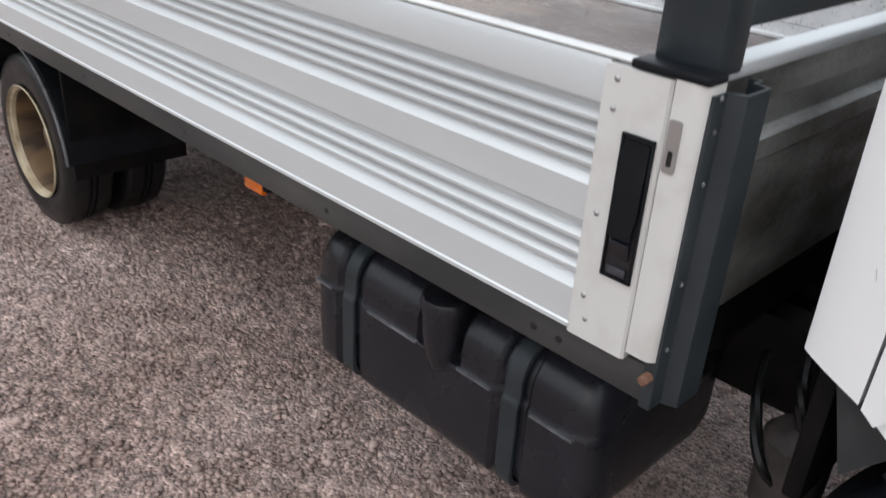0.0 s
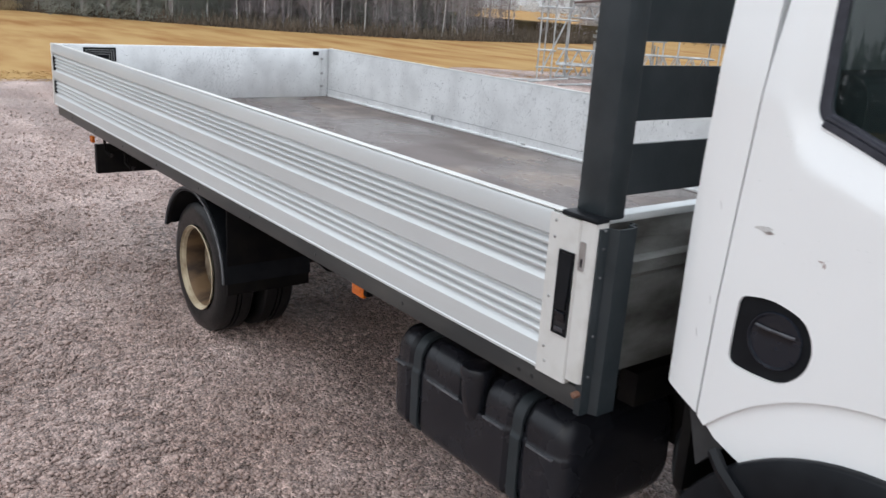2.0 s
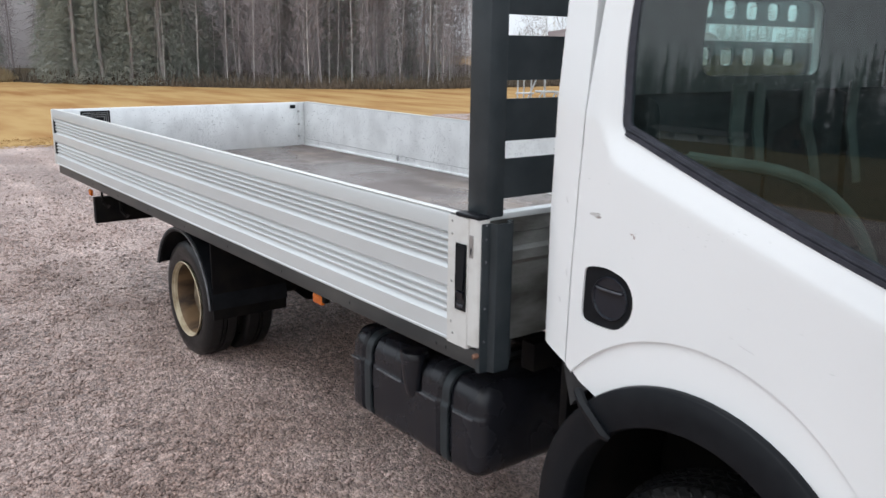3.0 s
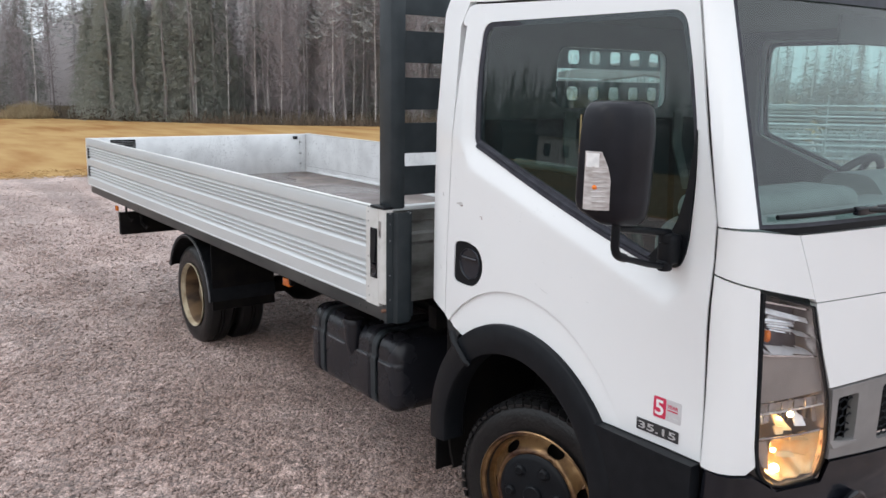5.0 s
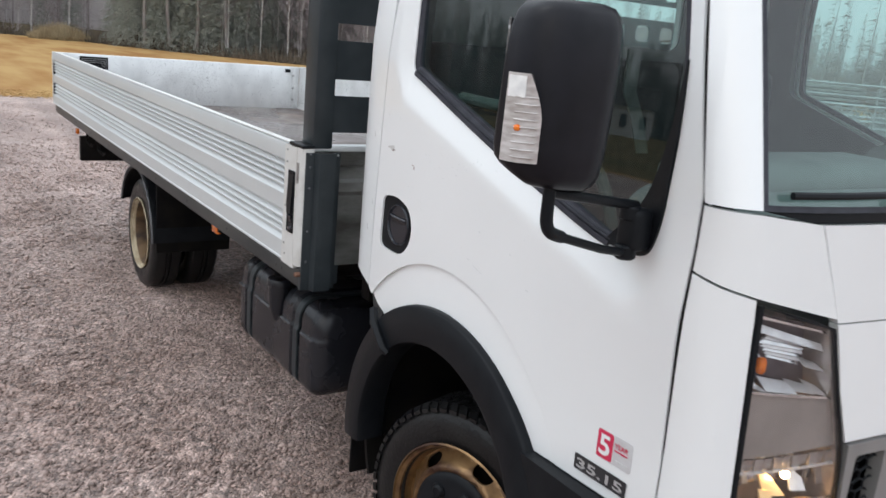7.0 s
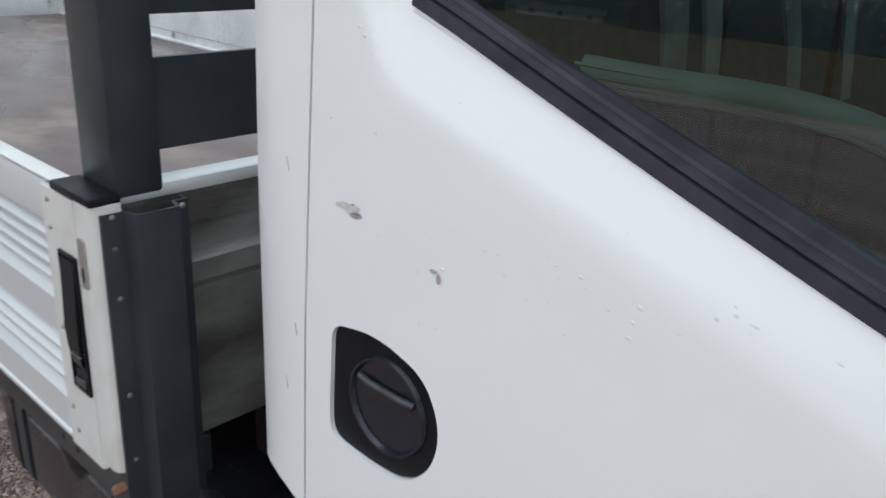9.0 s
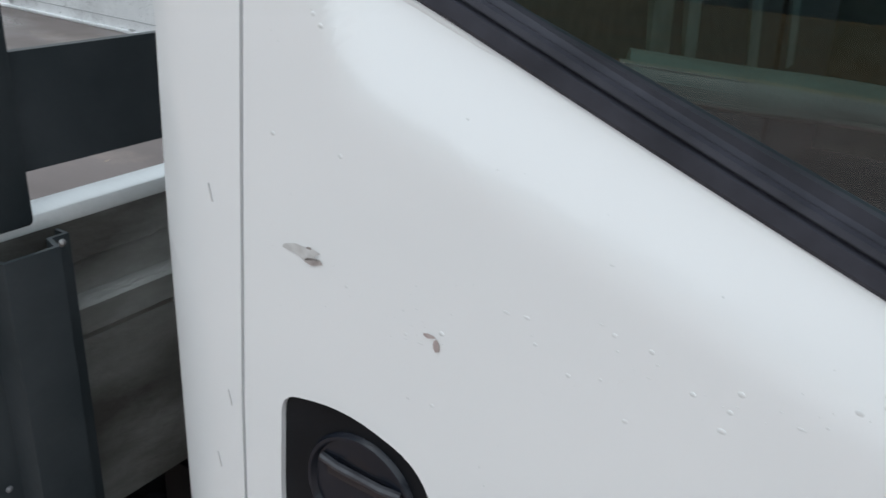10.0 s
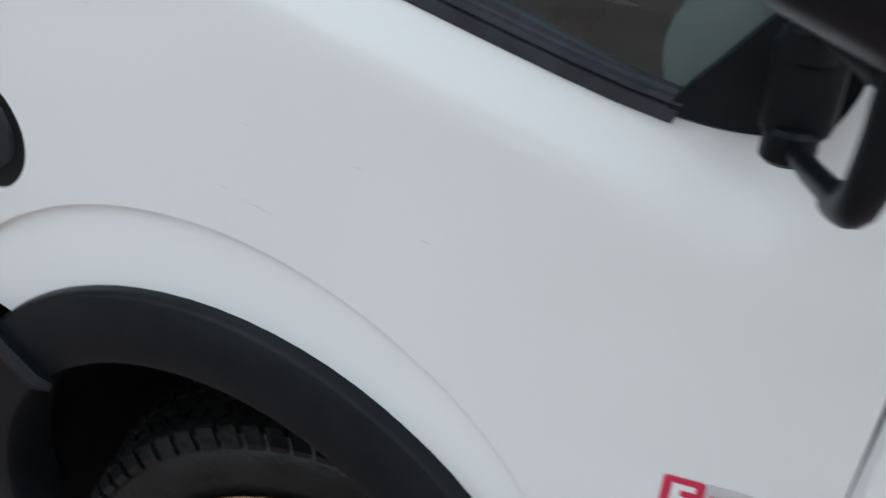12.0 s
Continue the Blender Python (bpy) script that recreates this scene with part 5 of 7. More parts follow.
for near in (True, False):
    head = tagged(new("headlamp"), "lit tall headlamp with clear lens and warm glowing bulb")
    head.parent = truck
    bm = sheet(LAMP, (), mirrored(lambda u, z: front(u, z, -0.105), near), 0.04, 0.02, (-1, 0, 0))
    part("lamp_back", bm, TAUPE, head)
    # black rim between lens and body
    small = []
    for i in range(len(LAMP)):
        a, b, c = Vector(LAMP[i - 1]), Vector(LAMP[i]), Vector(LAMP[(i + 1) % len(LAMP)])
        d = (c - a).normalized()
        small.append(tuple(b + Vector((-d.y, d.x)) * (0.008 if b.x < UY(0.27) else 0.005)))
    bm = ring_plate(LAMP, small, mirrored(lambda u, z: front(u, z, 0.003), near), 0.010, (-1, 0, 0))
    part("lamp_rim", bm, PLASTIC, head)
    bm = ring_plate(LAMP, small, mirrored(lambda u, z: front(u, z, -0.008), near), 0.095, (-1, 0, 0))
    part("lamp_wall", bm, TAUPE_L, head, "pale inner wall of the lamp")
    bm = sheet(LAMP, (), mirrored(lambda u, z: front(u, z, 0.001), near), 0.04)
    ob = part("lens", bm, GLASS_CLEAR, head, "clear polycarbonate lens")
    ob.visible_shadow = False
    # plain middle panel
    def inside(z, lo, hi):
        e0, e1 = lamp_side(z)
        return e0 + 0.009 + (e1 - e0 - 0.013) * lo, e0 + 0.009 + (e1 - e0 - 0.013) * hi

    def facet(name, corners, out0, out1, mat, label=""):
        """A small plate from (share across, z) corners, tilted in depth between its first and last corner."""
        pts = [(inside(z, f, f)[0], z) for f, z in corners]
        zs = [z for u, z in pts]
        lo, hi = min(zs), max(zs)
        bm = sheet(pts, (), mirrored(lambda u, z: front(u, z, out0 + (out1 - out0) * (z - lo) / (hi - lo + 1e-6)), near), 0.03, 0.004, (-1, 0, 0))
        return part(name, bm, mat, head, label)

    facet("blank_panel", [(0, 0.898), (1, 0.898), (1, 0.95), (1, 1.00), (0, 1.032), (0, 0.96)], -0.012, -0.016, TAUPE, "taupe blank panel")
    # upper chamber: dark back, mirror bars, a fluted shell and an amber bulb
    facet("chamber_back", [(0, 1.036), (1, 1.004), (1, 1.142), (0.5, 1.162), (0, 1.188)], -0.075, -0.060, PLUM)
    facet("mirror_bar", [(0, 1.180), (0, 1.185), (1, 1.141), (1, 1.136)], -0.012, -0.012, CHROME)
    facet("mirror_bar", [(0.05, 1.150), (0.05, 1.166), (0.94, 1.114), (0.94, 1.100)], -0.020, -0.045, BRIGHT)
    facet("mirror_bar", [(0, 1.033), (0, 1.038), (1, 1.007), (1, 1.001)], -0.010, -0.010, CHROME)
    for f0, f1, z0, z1 in ((0.02, 0.15, 1.108, 1.124), (0.02, 0.14, 1.050, 1.076), (0.78, 0.96, 1.066, 1.080), (0.62, 0.84, 1.020, 1.036), (0.30, 0.62, 1.026, 1.046), (0.84, 0.99, 1.012, 1.030), (0.10, 0.26, 1.036, 1.046)):
        facet("mirror_facet", [(f0, z0), (f1, z0 - 0.008), (f1 - 0.02, z1 - 0.010), (f0 + 0.02, z1)], -0.018, -0.055, BRIGHT)
    for k in range(7):
        z = 1.136 - 0.0085 * k
        f0 = 0.24 + 0.04 * abs(k - 2)
        facet("flute", [(f0, z), (0.78, z - 0.020), (0.78, z - 0.014), (f0 + 0.06, z + 0.006)], -0.030 - 0.003 * k, -0.040 - 0.003 * k, BRIGHT if k % 2 else CHROME)
    bm = shape()
    u_ = inside(1.08, 0.19, 0.19)[0]
    bx = mirrored(front, near)(u_, 1.082)
    lathe(bm, [(0.0, 0.016), (0.007, 0.014), (0.010, 0.006), (0.010, -0.010), (0.006, -0.016), (0.0, -0.017)], "z", 14, (bx[0] - 0.025, bx[1], bx[2]))
    part("amber_bulb", bm, ORANGE, head, "amber indicator bulb")
    # comb of clear flutes under the panel
    for k in range(11):
        f0, f1 = k / 11, (k + 0.90) / 11
        z0 = 0.868 - 0.010 * k / 11
        facet("flute", [(f0, z0), (f1, z0 - 0.001), (f1, z0 + 0.026), (f0, z0 + 0.027)], -0.016 - 0.006 * (k % 2), -0.014, TAUPE_L)
        facet("flute_edge", [(f0, z0 - 0.004), (f1, z0 - 0.005), (f1, z0 - 0.001), (f0, z0)], -0.012, -0.012, BRIGHT)
    # main reflector: upright strips, facets and a lit bulb
    for k in range(14):
        f0, f1 = k / 14, (k + 0.92) / 14
        deep = 0.022 + 0.060 * (1 - ((k - 6.5) / 7) ** 2)
        facet("strip", [(f0, 0.800), (f1, 0.800), (f1, 0.858), (f0, 0.860)], -deep, -deep - 0.010 * (k % 3), (CHROME, TAUPE_L, BRIGHT)[k % 3])
    facet("mirror_facet", [(0.60, 0.806), (0.76, 0.800), (0.76, 0.824), (0.66, 0.846)], -0.018, -0.045, BRIGHT)
    facet("mirror_facet", [(0.36, 0.802), (0.56, 0.796), (0.50, 0.828), (0.40, 0.850)], -0.022, -0.060, WARM_CHROME)
    facet("mirror_facet", [(0.30, 0.796), (0.40, 0.794), (0.44, 0.810), (0.32, 0.816)], -0.016, -0.030, WARM_CHROME)
    bm = shape()
    p = mirrored(front, near)(inside(0.84, 0.55, 0.55)[0], 0.842)
    bmesh.ops.create_icosphere(bm, subdivisions=2, radius=0.009, matrix=Matrix.Translation((p[0] - 0.028, p[1], p[2])))
    part("upper_bulb", bm, BULB, head, "lit bulb")
    facet("divider", [(0, 0.795), (0, 0.800), (0.5, 0.789), (1, 0.784), (1, 0.778), (0.5, 0.784)], -0.008, -0.008, CHROME)
    # lower chamber: taupe side, bowl lit by its bulb and tinted gold for the glow
    facet("side_panel", [(0.0, 0.788), (0.16, 0.785), (0.20, 0.690), (0.10, 0.712)], -0.016, -0.012, TAUPE)
    d0, d1 = inside(0.73, 0.20, 1.0)
    dm, dh = (d0 + d1) / 2, (d1 - d0) / 2
    bm = sheet(rounded([(d0, 0.778, 0.012), (d0 + 0.004, 0.690, 0.03), (d0 + 0.05, 0.648, 0.02), (d1 - 0.012, 0.644, 0.02), (d1, 0.70, 0.02), (d1, 0.772, 0.012)], 4), (),
               mirrored(lambda u, z: front(u, z, -0.018 - 0.062 * max(0, 1 - ((u - dm) / dh) ** 2) * max(0, 1 - ((z - 0.72) / 0.066) ** 2) - 0.004 * math.sin((u - d0) * 90)), near), 0.010)
    part("lit_bowl", bm, WARM_CHROME, head, "reflector bowl lit from within, the golden glow also in its colour")
    for f0, f1, z0, z1 in ((0.42, 0.70, 0.700, 0.728), (0.66, 0.95, 0.738, 0.760), (0.72, 0.93, 0.690, 0.706), (0.40, 0.66, 0.752, 0.764)):
        facet("mirror_facet", [(f0, z0 + 0.014), (f1, z0), (f1 - 0.03, z1 - 0.012), (f0 + 0.02, z1)], -0.034, -0.050, WARM_CHROME)
    # glowing balls set where the bowl shows its two hot spots
    for f, z, r in ((0.36, 0.684, 0.0125), (0.34, 0.742, 0.007)):
        bm = shape()
        p = mirrored(front, near)(inside(z, f, f)[0], z)
        bmesh.ops.create_icosphere(bm, subdivisions=2, radius=r, matrix=Matrix.Translation((p[0] - 0.034, p[1], p[2])))
        part("hot_spot_bulb", bm, BULB, head, "lit bulb")

    # grille
    gr = tagged(new("grille"), "satin grey grille surround with black honeycomb")
    gr.parent = truck
    vent = rounded([(UY(0.532), 0.742, 0.01), (UY(0.628), 0.728, 0.01), (UY(0.628), 0.872, 0.01), (UY(0.534), 0.872, 0.01)], 3)
    main = rounded([(UY(0.742), 0.702, 0.02), (U_END + 0.002, 0.688), (U_END + 0.002, 0.874), (UY(0.746), 0.874, 0.012)], 3)
    bm = sheet([(UY(0.503), 0.900), (U_END, 0.900), (U_END, 0.645), (UY(0.522), 0.688), (UY(0.512), 0.78)], [vent, [(min(a, U_END - 0.001), b) for a, b in main]], mirrored(lambda u, z: front(u, z, 0.006), near), 0.04, 0.03, (-1, 0, 0))
    part("grille_surround", bm, SATIN, gr, "satin grey surround", smooth=30)
    bm = sheet([(UY(0.505), 0.885), (U_END, 0.885), (U_END, 0.67), (UY(0.51), 0.71)], (), mirrored(lambda u, z: front(u, z, -0.05), near), 0.08, 0.01, (-1, 0, 0))
    part("grille_back", bm, CHASSIS, gr)
    for y0, y1 in ((UY(0.520), UY(0.632)), (UY(0.735), U_END)):
        bm = shape()
        pitch = 0.034
        row = 0
        z = 0.690
        while z < 0.88:
            u = y0 + (pitch * 0.5 if row % 2 else 0)
            while u < y1:
                hexa = [(u + 0.0195 * math.cos(radians(60 * k + 30)), z + 0.0165 * math.sin(radians(60 * k + 30))) for k in range(7)]
                for (ua, za), (ub, zb) in zip(hexa[:3], hexa[1:4]):
                    if ub < y1 + 0.01 and ua < y1 + 0.01:
                        tube(bm, [mirrored(lambda a, b: front(a, b, -0.012), near)(ua, za), mirrored(lambda a, b: front(a, b, -0.012), near)(ub, zb)], 0.0028, 4, False)
                u += pitch
            z += 0.0245
            row += 1
        part("honeycomb", bm, PLASTIC, gr, "black honeycomb mesh", smooth=0)
    bm = sheet([(UY(0.520), 0.742), (UY(0.634), 0.727), (UY(0.672), 0.709), (UY(0.524), 0.722)], (), mirrored(lambda u, z: front(u, z, 0.012 - 0.5 * max(0, z - 0.73)), near), 0.03, 0.01, (-1, 0, 0))
    part("vent_lip", bm, SATIN, gr, "satin grey ledge under the vent")
    # fog lamp recess in the bumper
    bm = shape()
    p = mirrored(lambda u, z: front(u, z, 0.042), near)(UY(0.62), 0.50)
    lathe(bm, [(0.075, 0.0), (0.078, 0.012), (0.070, 0.016), (0.055, 0.006), (0.0, 0.002)], "x", 32, p)
    part("fog_lamp", bm, GLOSSY, truck, "round fog lamp in the black bumper")

# cowl, wiper, dark border of the windscreen
bm = sheet([(UY(0.188), 1.374), (2 * U_END - UY(0.188), 1.374), (2 * U_END - UY(0.205), 1.992), (UY(0.205), 1.992)],
           [[(UY(0.195), 1.384), (2 * U_END - UY(0.195), 1.384), (2 * U_END - UY(0.212), 1.965), (UY(0.212), 1.965)]], lambda u, z: front(u, z, 0.0015), 0.08, 0.005, (-1, 0, 0))
part("windscreen_border", bm, SEAL, truck, "black windscreen border")
bm = sheet([(UY(0.19), 1.373), (2 * U_END - UY(0.19), 1.373), (2 * U_END - UY(0.30), 1.354), (UY(0.30), 1.354)], (), lambda u, z: front(u, z, -0.006), 0.1, 0.02, (-1, 0, 0))
part("cowl", bm, PLASTIC, truck, "black windscreen cowl")
wiper = tagged(new("wiper"), "black windscreen wiper")
wiper.parent = truck
bm = shape()
tube(bm, [Vector(front(UY(0.225 + 0.07 * k), 1.404 + 0.001 * k, 0.016)) for k in range(10)], 0.007, 8)
part("wiper_blade", bm, PLASTIC, wiper)
bm = shape()
p = front(UY(0.55), 1.407, 0.026)
box(bm, p[0] - 0.014, p[0] + 0.008, p[1] - 0.045, p[1] + 0.045, p[2] - 0.012, p[2] + 0.012, 0.004)
part("wiper_clip", bm, GLOSSY, wiper, "black clip holding the blade")
bm = shape()
tube(bm, [Vector(front(UY(0.55), 1.408, 0.028)), Vector(front(UY(0.70), 1.40, 0.030)), Vector(front(UY(0.96), 1.375, 0.015))], [0.008, 0.009, 0.011], 8)
part("wiper_arm", bm, PLASTIC, wiper)

# ---- cab interior ----
bm = shape()
prism(bm, rounded([(1.34, 0.92, 0.02), (1.50, 0.92, 0.02), (1.58, 1.33, 0.03), (1.50, 1.385, 0.04), (1.32, 1.375, 0.05), (1.25, 1.30, 0.05), (1.30, 1.15, 0.05)], 5), "y", 0.20, across(0.20))
dash = part("dashboard", bm, DASH, truck, "grey moulded dashboard")
bm = shape()
prism(bm, rounded([(1.16, 1.36, 0.02), (1.42, 1.36, 0.03), (1.36, 1.44, 0.04), (1.20, 1.44, 0.04)], 5), "y", 1.18, 1.66)
part("instrument_hood", bm, DASH, dash)
bm = shape()
box(bm, 1.27, 1.49, 0.25, 0.90, 1.34, 1.432, 0.045, 4)
part("dash_pad", bm, DASH, dash, "padded top of the dashboard")
wheel = tagged(new("steering_wheel"), "black steering wheel")
wheel.parent = truck
bm = shape()
c = Vector((1.06, 1.53, 1.31))
e1, e2 = Vector((0, 1, 0)), Vector((0.55, 0, 0.83))
tube(bm, [c + 0.20 * (math.cos(2 * math.pi * k / 40) * e1 + math.sin(2 * math.pi * k / 40) * e2) for k in range(41)], 0.015, 10, False)
part("wheel_ring", bm, DARK_IN, wheel)
bm = shape()
for a in (90, 210, 330):
    tube(bm, [c, c + 0.2 * (math.cos(radians(a)) * e1 + math.sin(radians(a)) * e2)], 0.012, 8)
part("spokes", bm, DARK_IN, wheel)
FABRIC = material("grey_seat_fabric", (0.03, 0.032, 0.036), 0.9, second=(0.045, 0.047, 0.05), scale=60, bump=0.2, bump_scale=400, spec=0.1)
for y0, y1 in ((0.25, 0.72), (0.74, 1.16), (1.20, 1.66)):
    seat = tagged(new("cab_seat"), "dark grey fabric cab seat")
    seat.parent = truck
    bm = shape()
    box(bm, 0.42, 0.92, y0, y1, 0.90, 1.08, 0.05, 3)
    part("cushion", bm, FABRIC, seat)
    bm = shape()
    prism(bm, rounded([(0.36, 1.02, 0.03), (0.52, 1.02, 0.03), (0.495, 1.60, 0.05), (0.34, 1.60, 0.04)], 5), "y", y0, y1)
    part("backrest", bm, FABRIC, seat)
# pale ribbed roll by the seat, and webbing over the backrests
PAD = material("pale_green_grey_cover", (0.092, 0.108, 0.100), 0.75, second=(0.068, 0.080, 0.075), scale=18, bump=0.15, bump_scale=260, spec=0.2)
WEBBING = material("grey_webbing", (0.15, 0.165, 0.16), 0.85, second=(0.09, 0.10, 0.097), scale=14, detail=6, bump=0.1, bump_scale=300, spec=0.1)
cover = tagged(new("seat_webbing"), "pale grey webbing hanging over the seat backs")
cover.parent = truck
bend = [(0.620, 0.212, 1.464), (0.685, 0.246, 1.458), (0.736, 0.283, 1.453), (0.788, 0.320, 1.444), (0.840, 0.357, 1.425), (0.892, 0.394, 1.386), (0.935, 0.425, 1.330), (0.965, 0.446, 1.262), (0.985, 0.458, 1.18), (0.99, 0.46, 1.07)]
roll = tagged(new("padded_roll"), "pale grey-green ribbed padded roll beside the seat")
roll.parent = truck
bm = shape()
tube(bm, curve(bend, 5), 0.0155, 12)
part("roll_body", bm, PAD, roll)
for k in range(3):
    bm = shape()
    tube(bm, curve([(x, y - 0.0145 + 0.002 * abs(k - 1), z + 0.008 * (1 - k)) for x, y, z in bend], 4), 0.0028, 6)
    part("rib", bm, PAD, roll)
for ya, yb, zb, w in ((0.575, 0.595, 1.40, 0.030), (0.675, 0.705, 1.385, 0.022), (0.935, 1.030, 1.30, 0.028), (1.200, 1.330, 1.16, 0.028)):
    bm = shape()
    prism(bm, [(ya - w, 1.63), (ya + w, 1.63), (ya + w, 1.50), ((ya + yb) / 2 + w, (1.50 + zb) / 2 + 0.02), (yb + w, zb), (yb - w, zb), ((ya + yb) / 2 - w, (1.50 + zb) / 2 + 0.02), (ya - w, 1.50)], "x", 0.500, 0.508)
    part("webbing", bm, WEBBING, cover)
bm = shape()
box(bm, 0.285, 1.45, 0.24, across(0.24), 1.985, 2.0, 0.004)
part("headlining", bm, TRIM_IN, truck, "grey headlining")
bm = sheet([(0.22, 0.90), (across(0.22), 0.90), (across(0.24), 1.99), (0.24, 1.99)], [rounded([(0.69, 1.640, 0.06), (across(0.69), 1.640, 0.06), (across(0.70), 1.885, 0.05), (0.70, 1.885, 0.05)])],
           lambda y, z: (0.285, y, z), 0.1, 0.006, (1, 0, 0))
part("back_lining", bm, TRIM_IN, truck, "grey lining of the cab's back wall")
bm = sheet(rounded([(0.65, 1.605, 0.06), (across(0.65), 1.605, 0.06), (across(0.67), 1.92, 0.08), (0.67, 1.92, 0.08)]), (), lambda y, z: (0.262, y, z), 0.2)
ob = part("rear_window", bm, GLASS_FRONT, truck, "rear cab window")
ob.visible_shadow = False
bm = shape()
box(bm, 1.30, 1.32, 0.97, 1.37, 1.875, 1.97, 0.012)
part("sun_visor", bm, TRIM_IN, truck)

# ---- underneath the cab ----
bm = shape()
rows = []
for i in range(25):
    a = radians(205 - 215 * i / 24)
    rows.append([bm.verts.new((ARCH[0] + r * math.cos(a), y, ARCH[1] + r * math.sin(a))) for r, y in ((0.425, 0.16), (0.425, 0.62), (0.44, 0.62), (0.44, 0.16))])
for ra, rb in zip(rows, rows[1:]):
    for k in range(4):
        bm.faces.new((ra[k], ra[(k + 1) % 4], rb[(k + 1) % 4], rb[k]))
part("wheel_housing", bm, CHASSIS, truck, "black wheel housing")
bm = shape()
box(bm, 0.30, 1.28, 0.60, 0.64, 0.30, 0.88)
part("inner_wing", bm, CHASSIS, truck)
bm = shape()
box(bm, 0.245, 0.275, 0.20, across(0.20), 0.62, 0.93, 0.006)
part("cab_rear_skirt", bm, CHASSIS, truck)
bm = shape()
tube(bm, [(0.385, 0.125, 0.806), (0.420, 0.108, 0.784), (0.505, 0.097, 0.730), (0.522, 0.104, 0.718)], [0.014, 0.015, 0.015, 0.008], 6)
part("arch_bracket", bm, PLASTIC, truck, "black bracket strap on the wheel arch")
bm = shape()
box(bm, 0.262, 0.275, 0.14, 0.40, 0.20, 0.47, 0.004)
part("mud_flap", bm, CHASSIS, truck, "black front mud flap")
bm = shape()
lathe(bm, [(0.0, 0.42), (0.05, 0.42), (0.06, 0.43), (0.062, 0.50), (0.062, 0.57), (0.045, 0.59), (0.03, 0.60)], "z", 24, (0.19, 0.42, 0))
DUSTY = material("dusty_brown_metal", (0.075, 0.062, 0.055), 0.6, second=(0.03, 0.027, 0.026), scale=18, detail=7, bump=0.2, bump_scale=90)
part("filter_bowl", bm, DUSTY, truck, "dirty filter bowl")
for pts in ([(0.10, 0.60, 0.72), (0.14, 0.50, 0.70), (0.17, 0.42, 0.66), (0.20, 0.40, 0.58)], [(0.05, 0.55, 0.62), (0.10, 0.42, 0.60), (0.16, 0.36, 0.52), (0.22, 0.40, 0.46)],
            [(0.24, 0.30, 0.80), (0.22, 0.36, 0.66), (0.24, 0.42, 0.56)]):
    bm = shape()
    tube(bm, curve(pts, 5), 0.011, 8)
    part("hose", bm, RUBBER, truck, "black rubber hose")
bm = shape()
box(bm, -0.30, 0.85, 0.78, 1.28, 0.34, 0.68, 0.04)
part("gearbox", bm, CHASSIS, truck)
bm = shape()
box(bm, 1.15, 1.50, 0.145, 0.30, 0.425, 0.45, 0.006)
part("cab_step", bm, PLASTIC, truck, "black cab step")

# ---- bed details ----
# latch in the end fitting
INNER_DARK = material("dark_recess", (0.006, 0.006, 0.007), 0.5, second=(0.01, 0.01, 0.012), scale=20)
latch = tagged(new("latch"), "recessed black drop-side latch")
latch.parent = side_near
lat = rounded([(0.003, 0.968, 0.004), (0.047, 0.968, 0.004), (0.047, 1.162, 0.004), (0.003, 1.162, 0.004)], 3)
bm = sheet(lat, (), lambda x, z: (x, -0.0042, z), 0.2, 0.002, (0, 1, 0))
part("latch_plate", bm, INNER_DARK, latch)
bm = shape()
for x0, x1, z0, z1 in ((0.001, 0.005, 0.966, 1.164), (0.045, 0.049, 0.966, 1.164), (0.001, 0.049, 0.965, 0.969), (0.001, 0.049, 1.161, 1.165)):
    box(bm, x0, x1, -0.0075, -0.003, z0, z1, 0.001)
part("latch_rim", bm, PLASTIC, latch)
bm = sheet(rounded([(0.006, 1.158, 0.004), (0.044, 1.158, 0.004), (0.044, 1.062, 0.006), (0.040, 1.038, 0.006), (0.041, 1.026, 0.004), (0.007, 1.026, 0.004)], 3), (),
           lambda x, z: (x, -0.0125 + 0.05 * abs(z - 1.06), z), 0.02, 0.006, (0, 1, 0))
part("latch_handle", bm, PLASTIC, latch, "black latch handle")
bm = shape()
prism(bm, [(-0.0045, 1.024), (-0.011, 1.020), (-0.0095, 1.012), (-0.0045, 0.996)], "x", 0.010, 0.040)
part("latch_tongue", bm, GLOSSY, latch)
bm = shape()
box(bm, 0.010, 0.040, -0.009, -0.004, 0.972, 0.984, 0.002)
part("latch_foot", bm, LIGHTER_BLACK, latch)
# slotted catch on the corner post
bm = sheet(rounded([(0.062, 1.132, 0.004), (0.079, 1.132, 0.004), (0.079, 1.198, 0.004), (0.062, 1.198, 0.004)], 3), [rounded([(0.067, 1.140, 0.002), (0.074, 1.140, 0.002), (0.074, 1.160, 0.002), (0.067, 1.160, 0.002)], 2)],
           lambda x, z: (x, -0.0065, z), 0.2, 0.003, (0, 1, 0))
part("catch_plate", bm, STEEL, post_near, "zinc catch plate")
# near-black chip inside the slot stands in for its shade
bm = shape()
box(bm, 0.0665, 0.0745, -0.0046, -0.0041, 1.139, 1.161)
part("catch_slot", bm, INNER_DARK, post_near)


def rivet(x, y, z, axis, parent, r=0.0042, mat=STEEL):
    bm = shape()
    s = -1 if axis == "y" else 1
    lathe(bm, [(0.0, s * 0.003), (r * 0.6, s * 0.0026), (r, s * 0.001), (r, 0.0)], axis, 12, (x, y, z))
    part("rivet", bm, mat, parent)


for z in (1.226, 1.188, 1.045, 0.920, 0.885):
    rivet(-0.020 if z > 0.9 else -0.012, -0.003, z, "y", side_near)
# cap on the corner
bm = shape()
box(bm, -0.004, 0.104, -0.006, 0.036, TOP - 0.002, TOP + 0.010, 0.004)
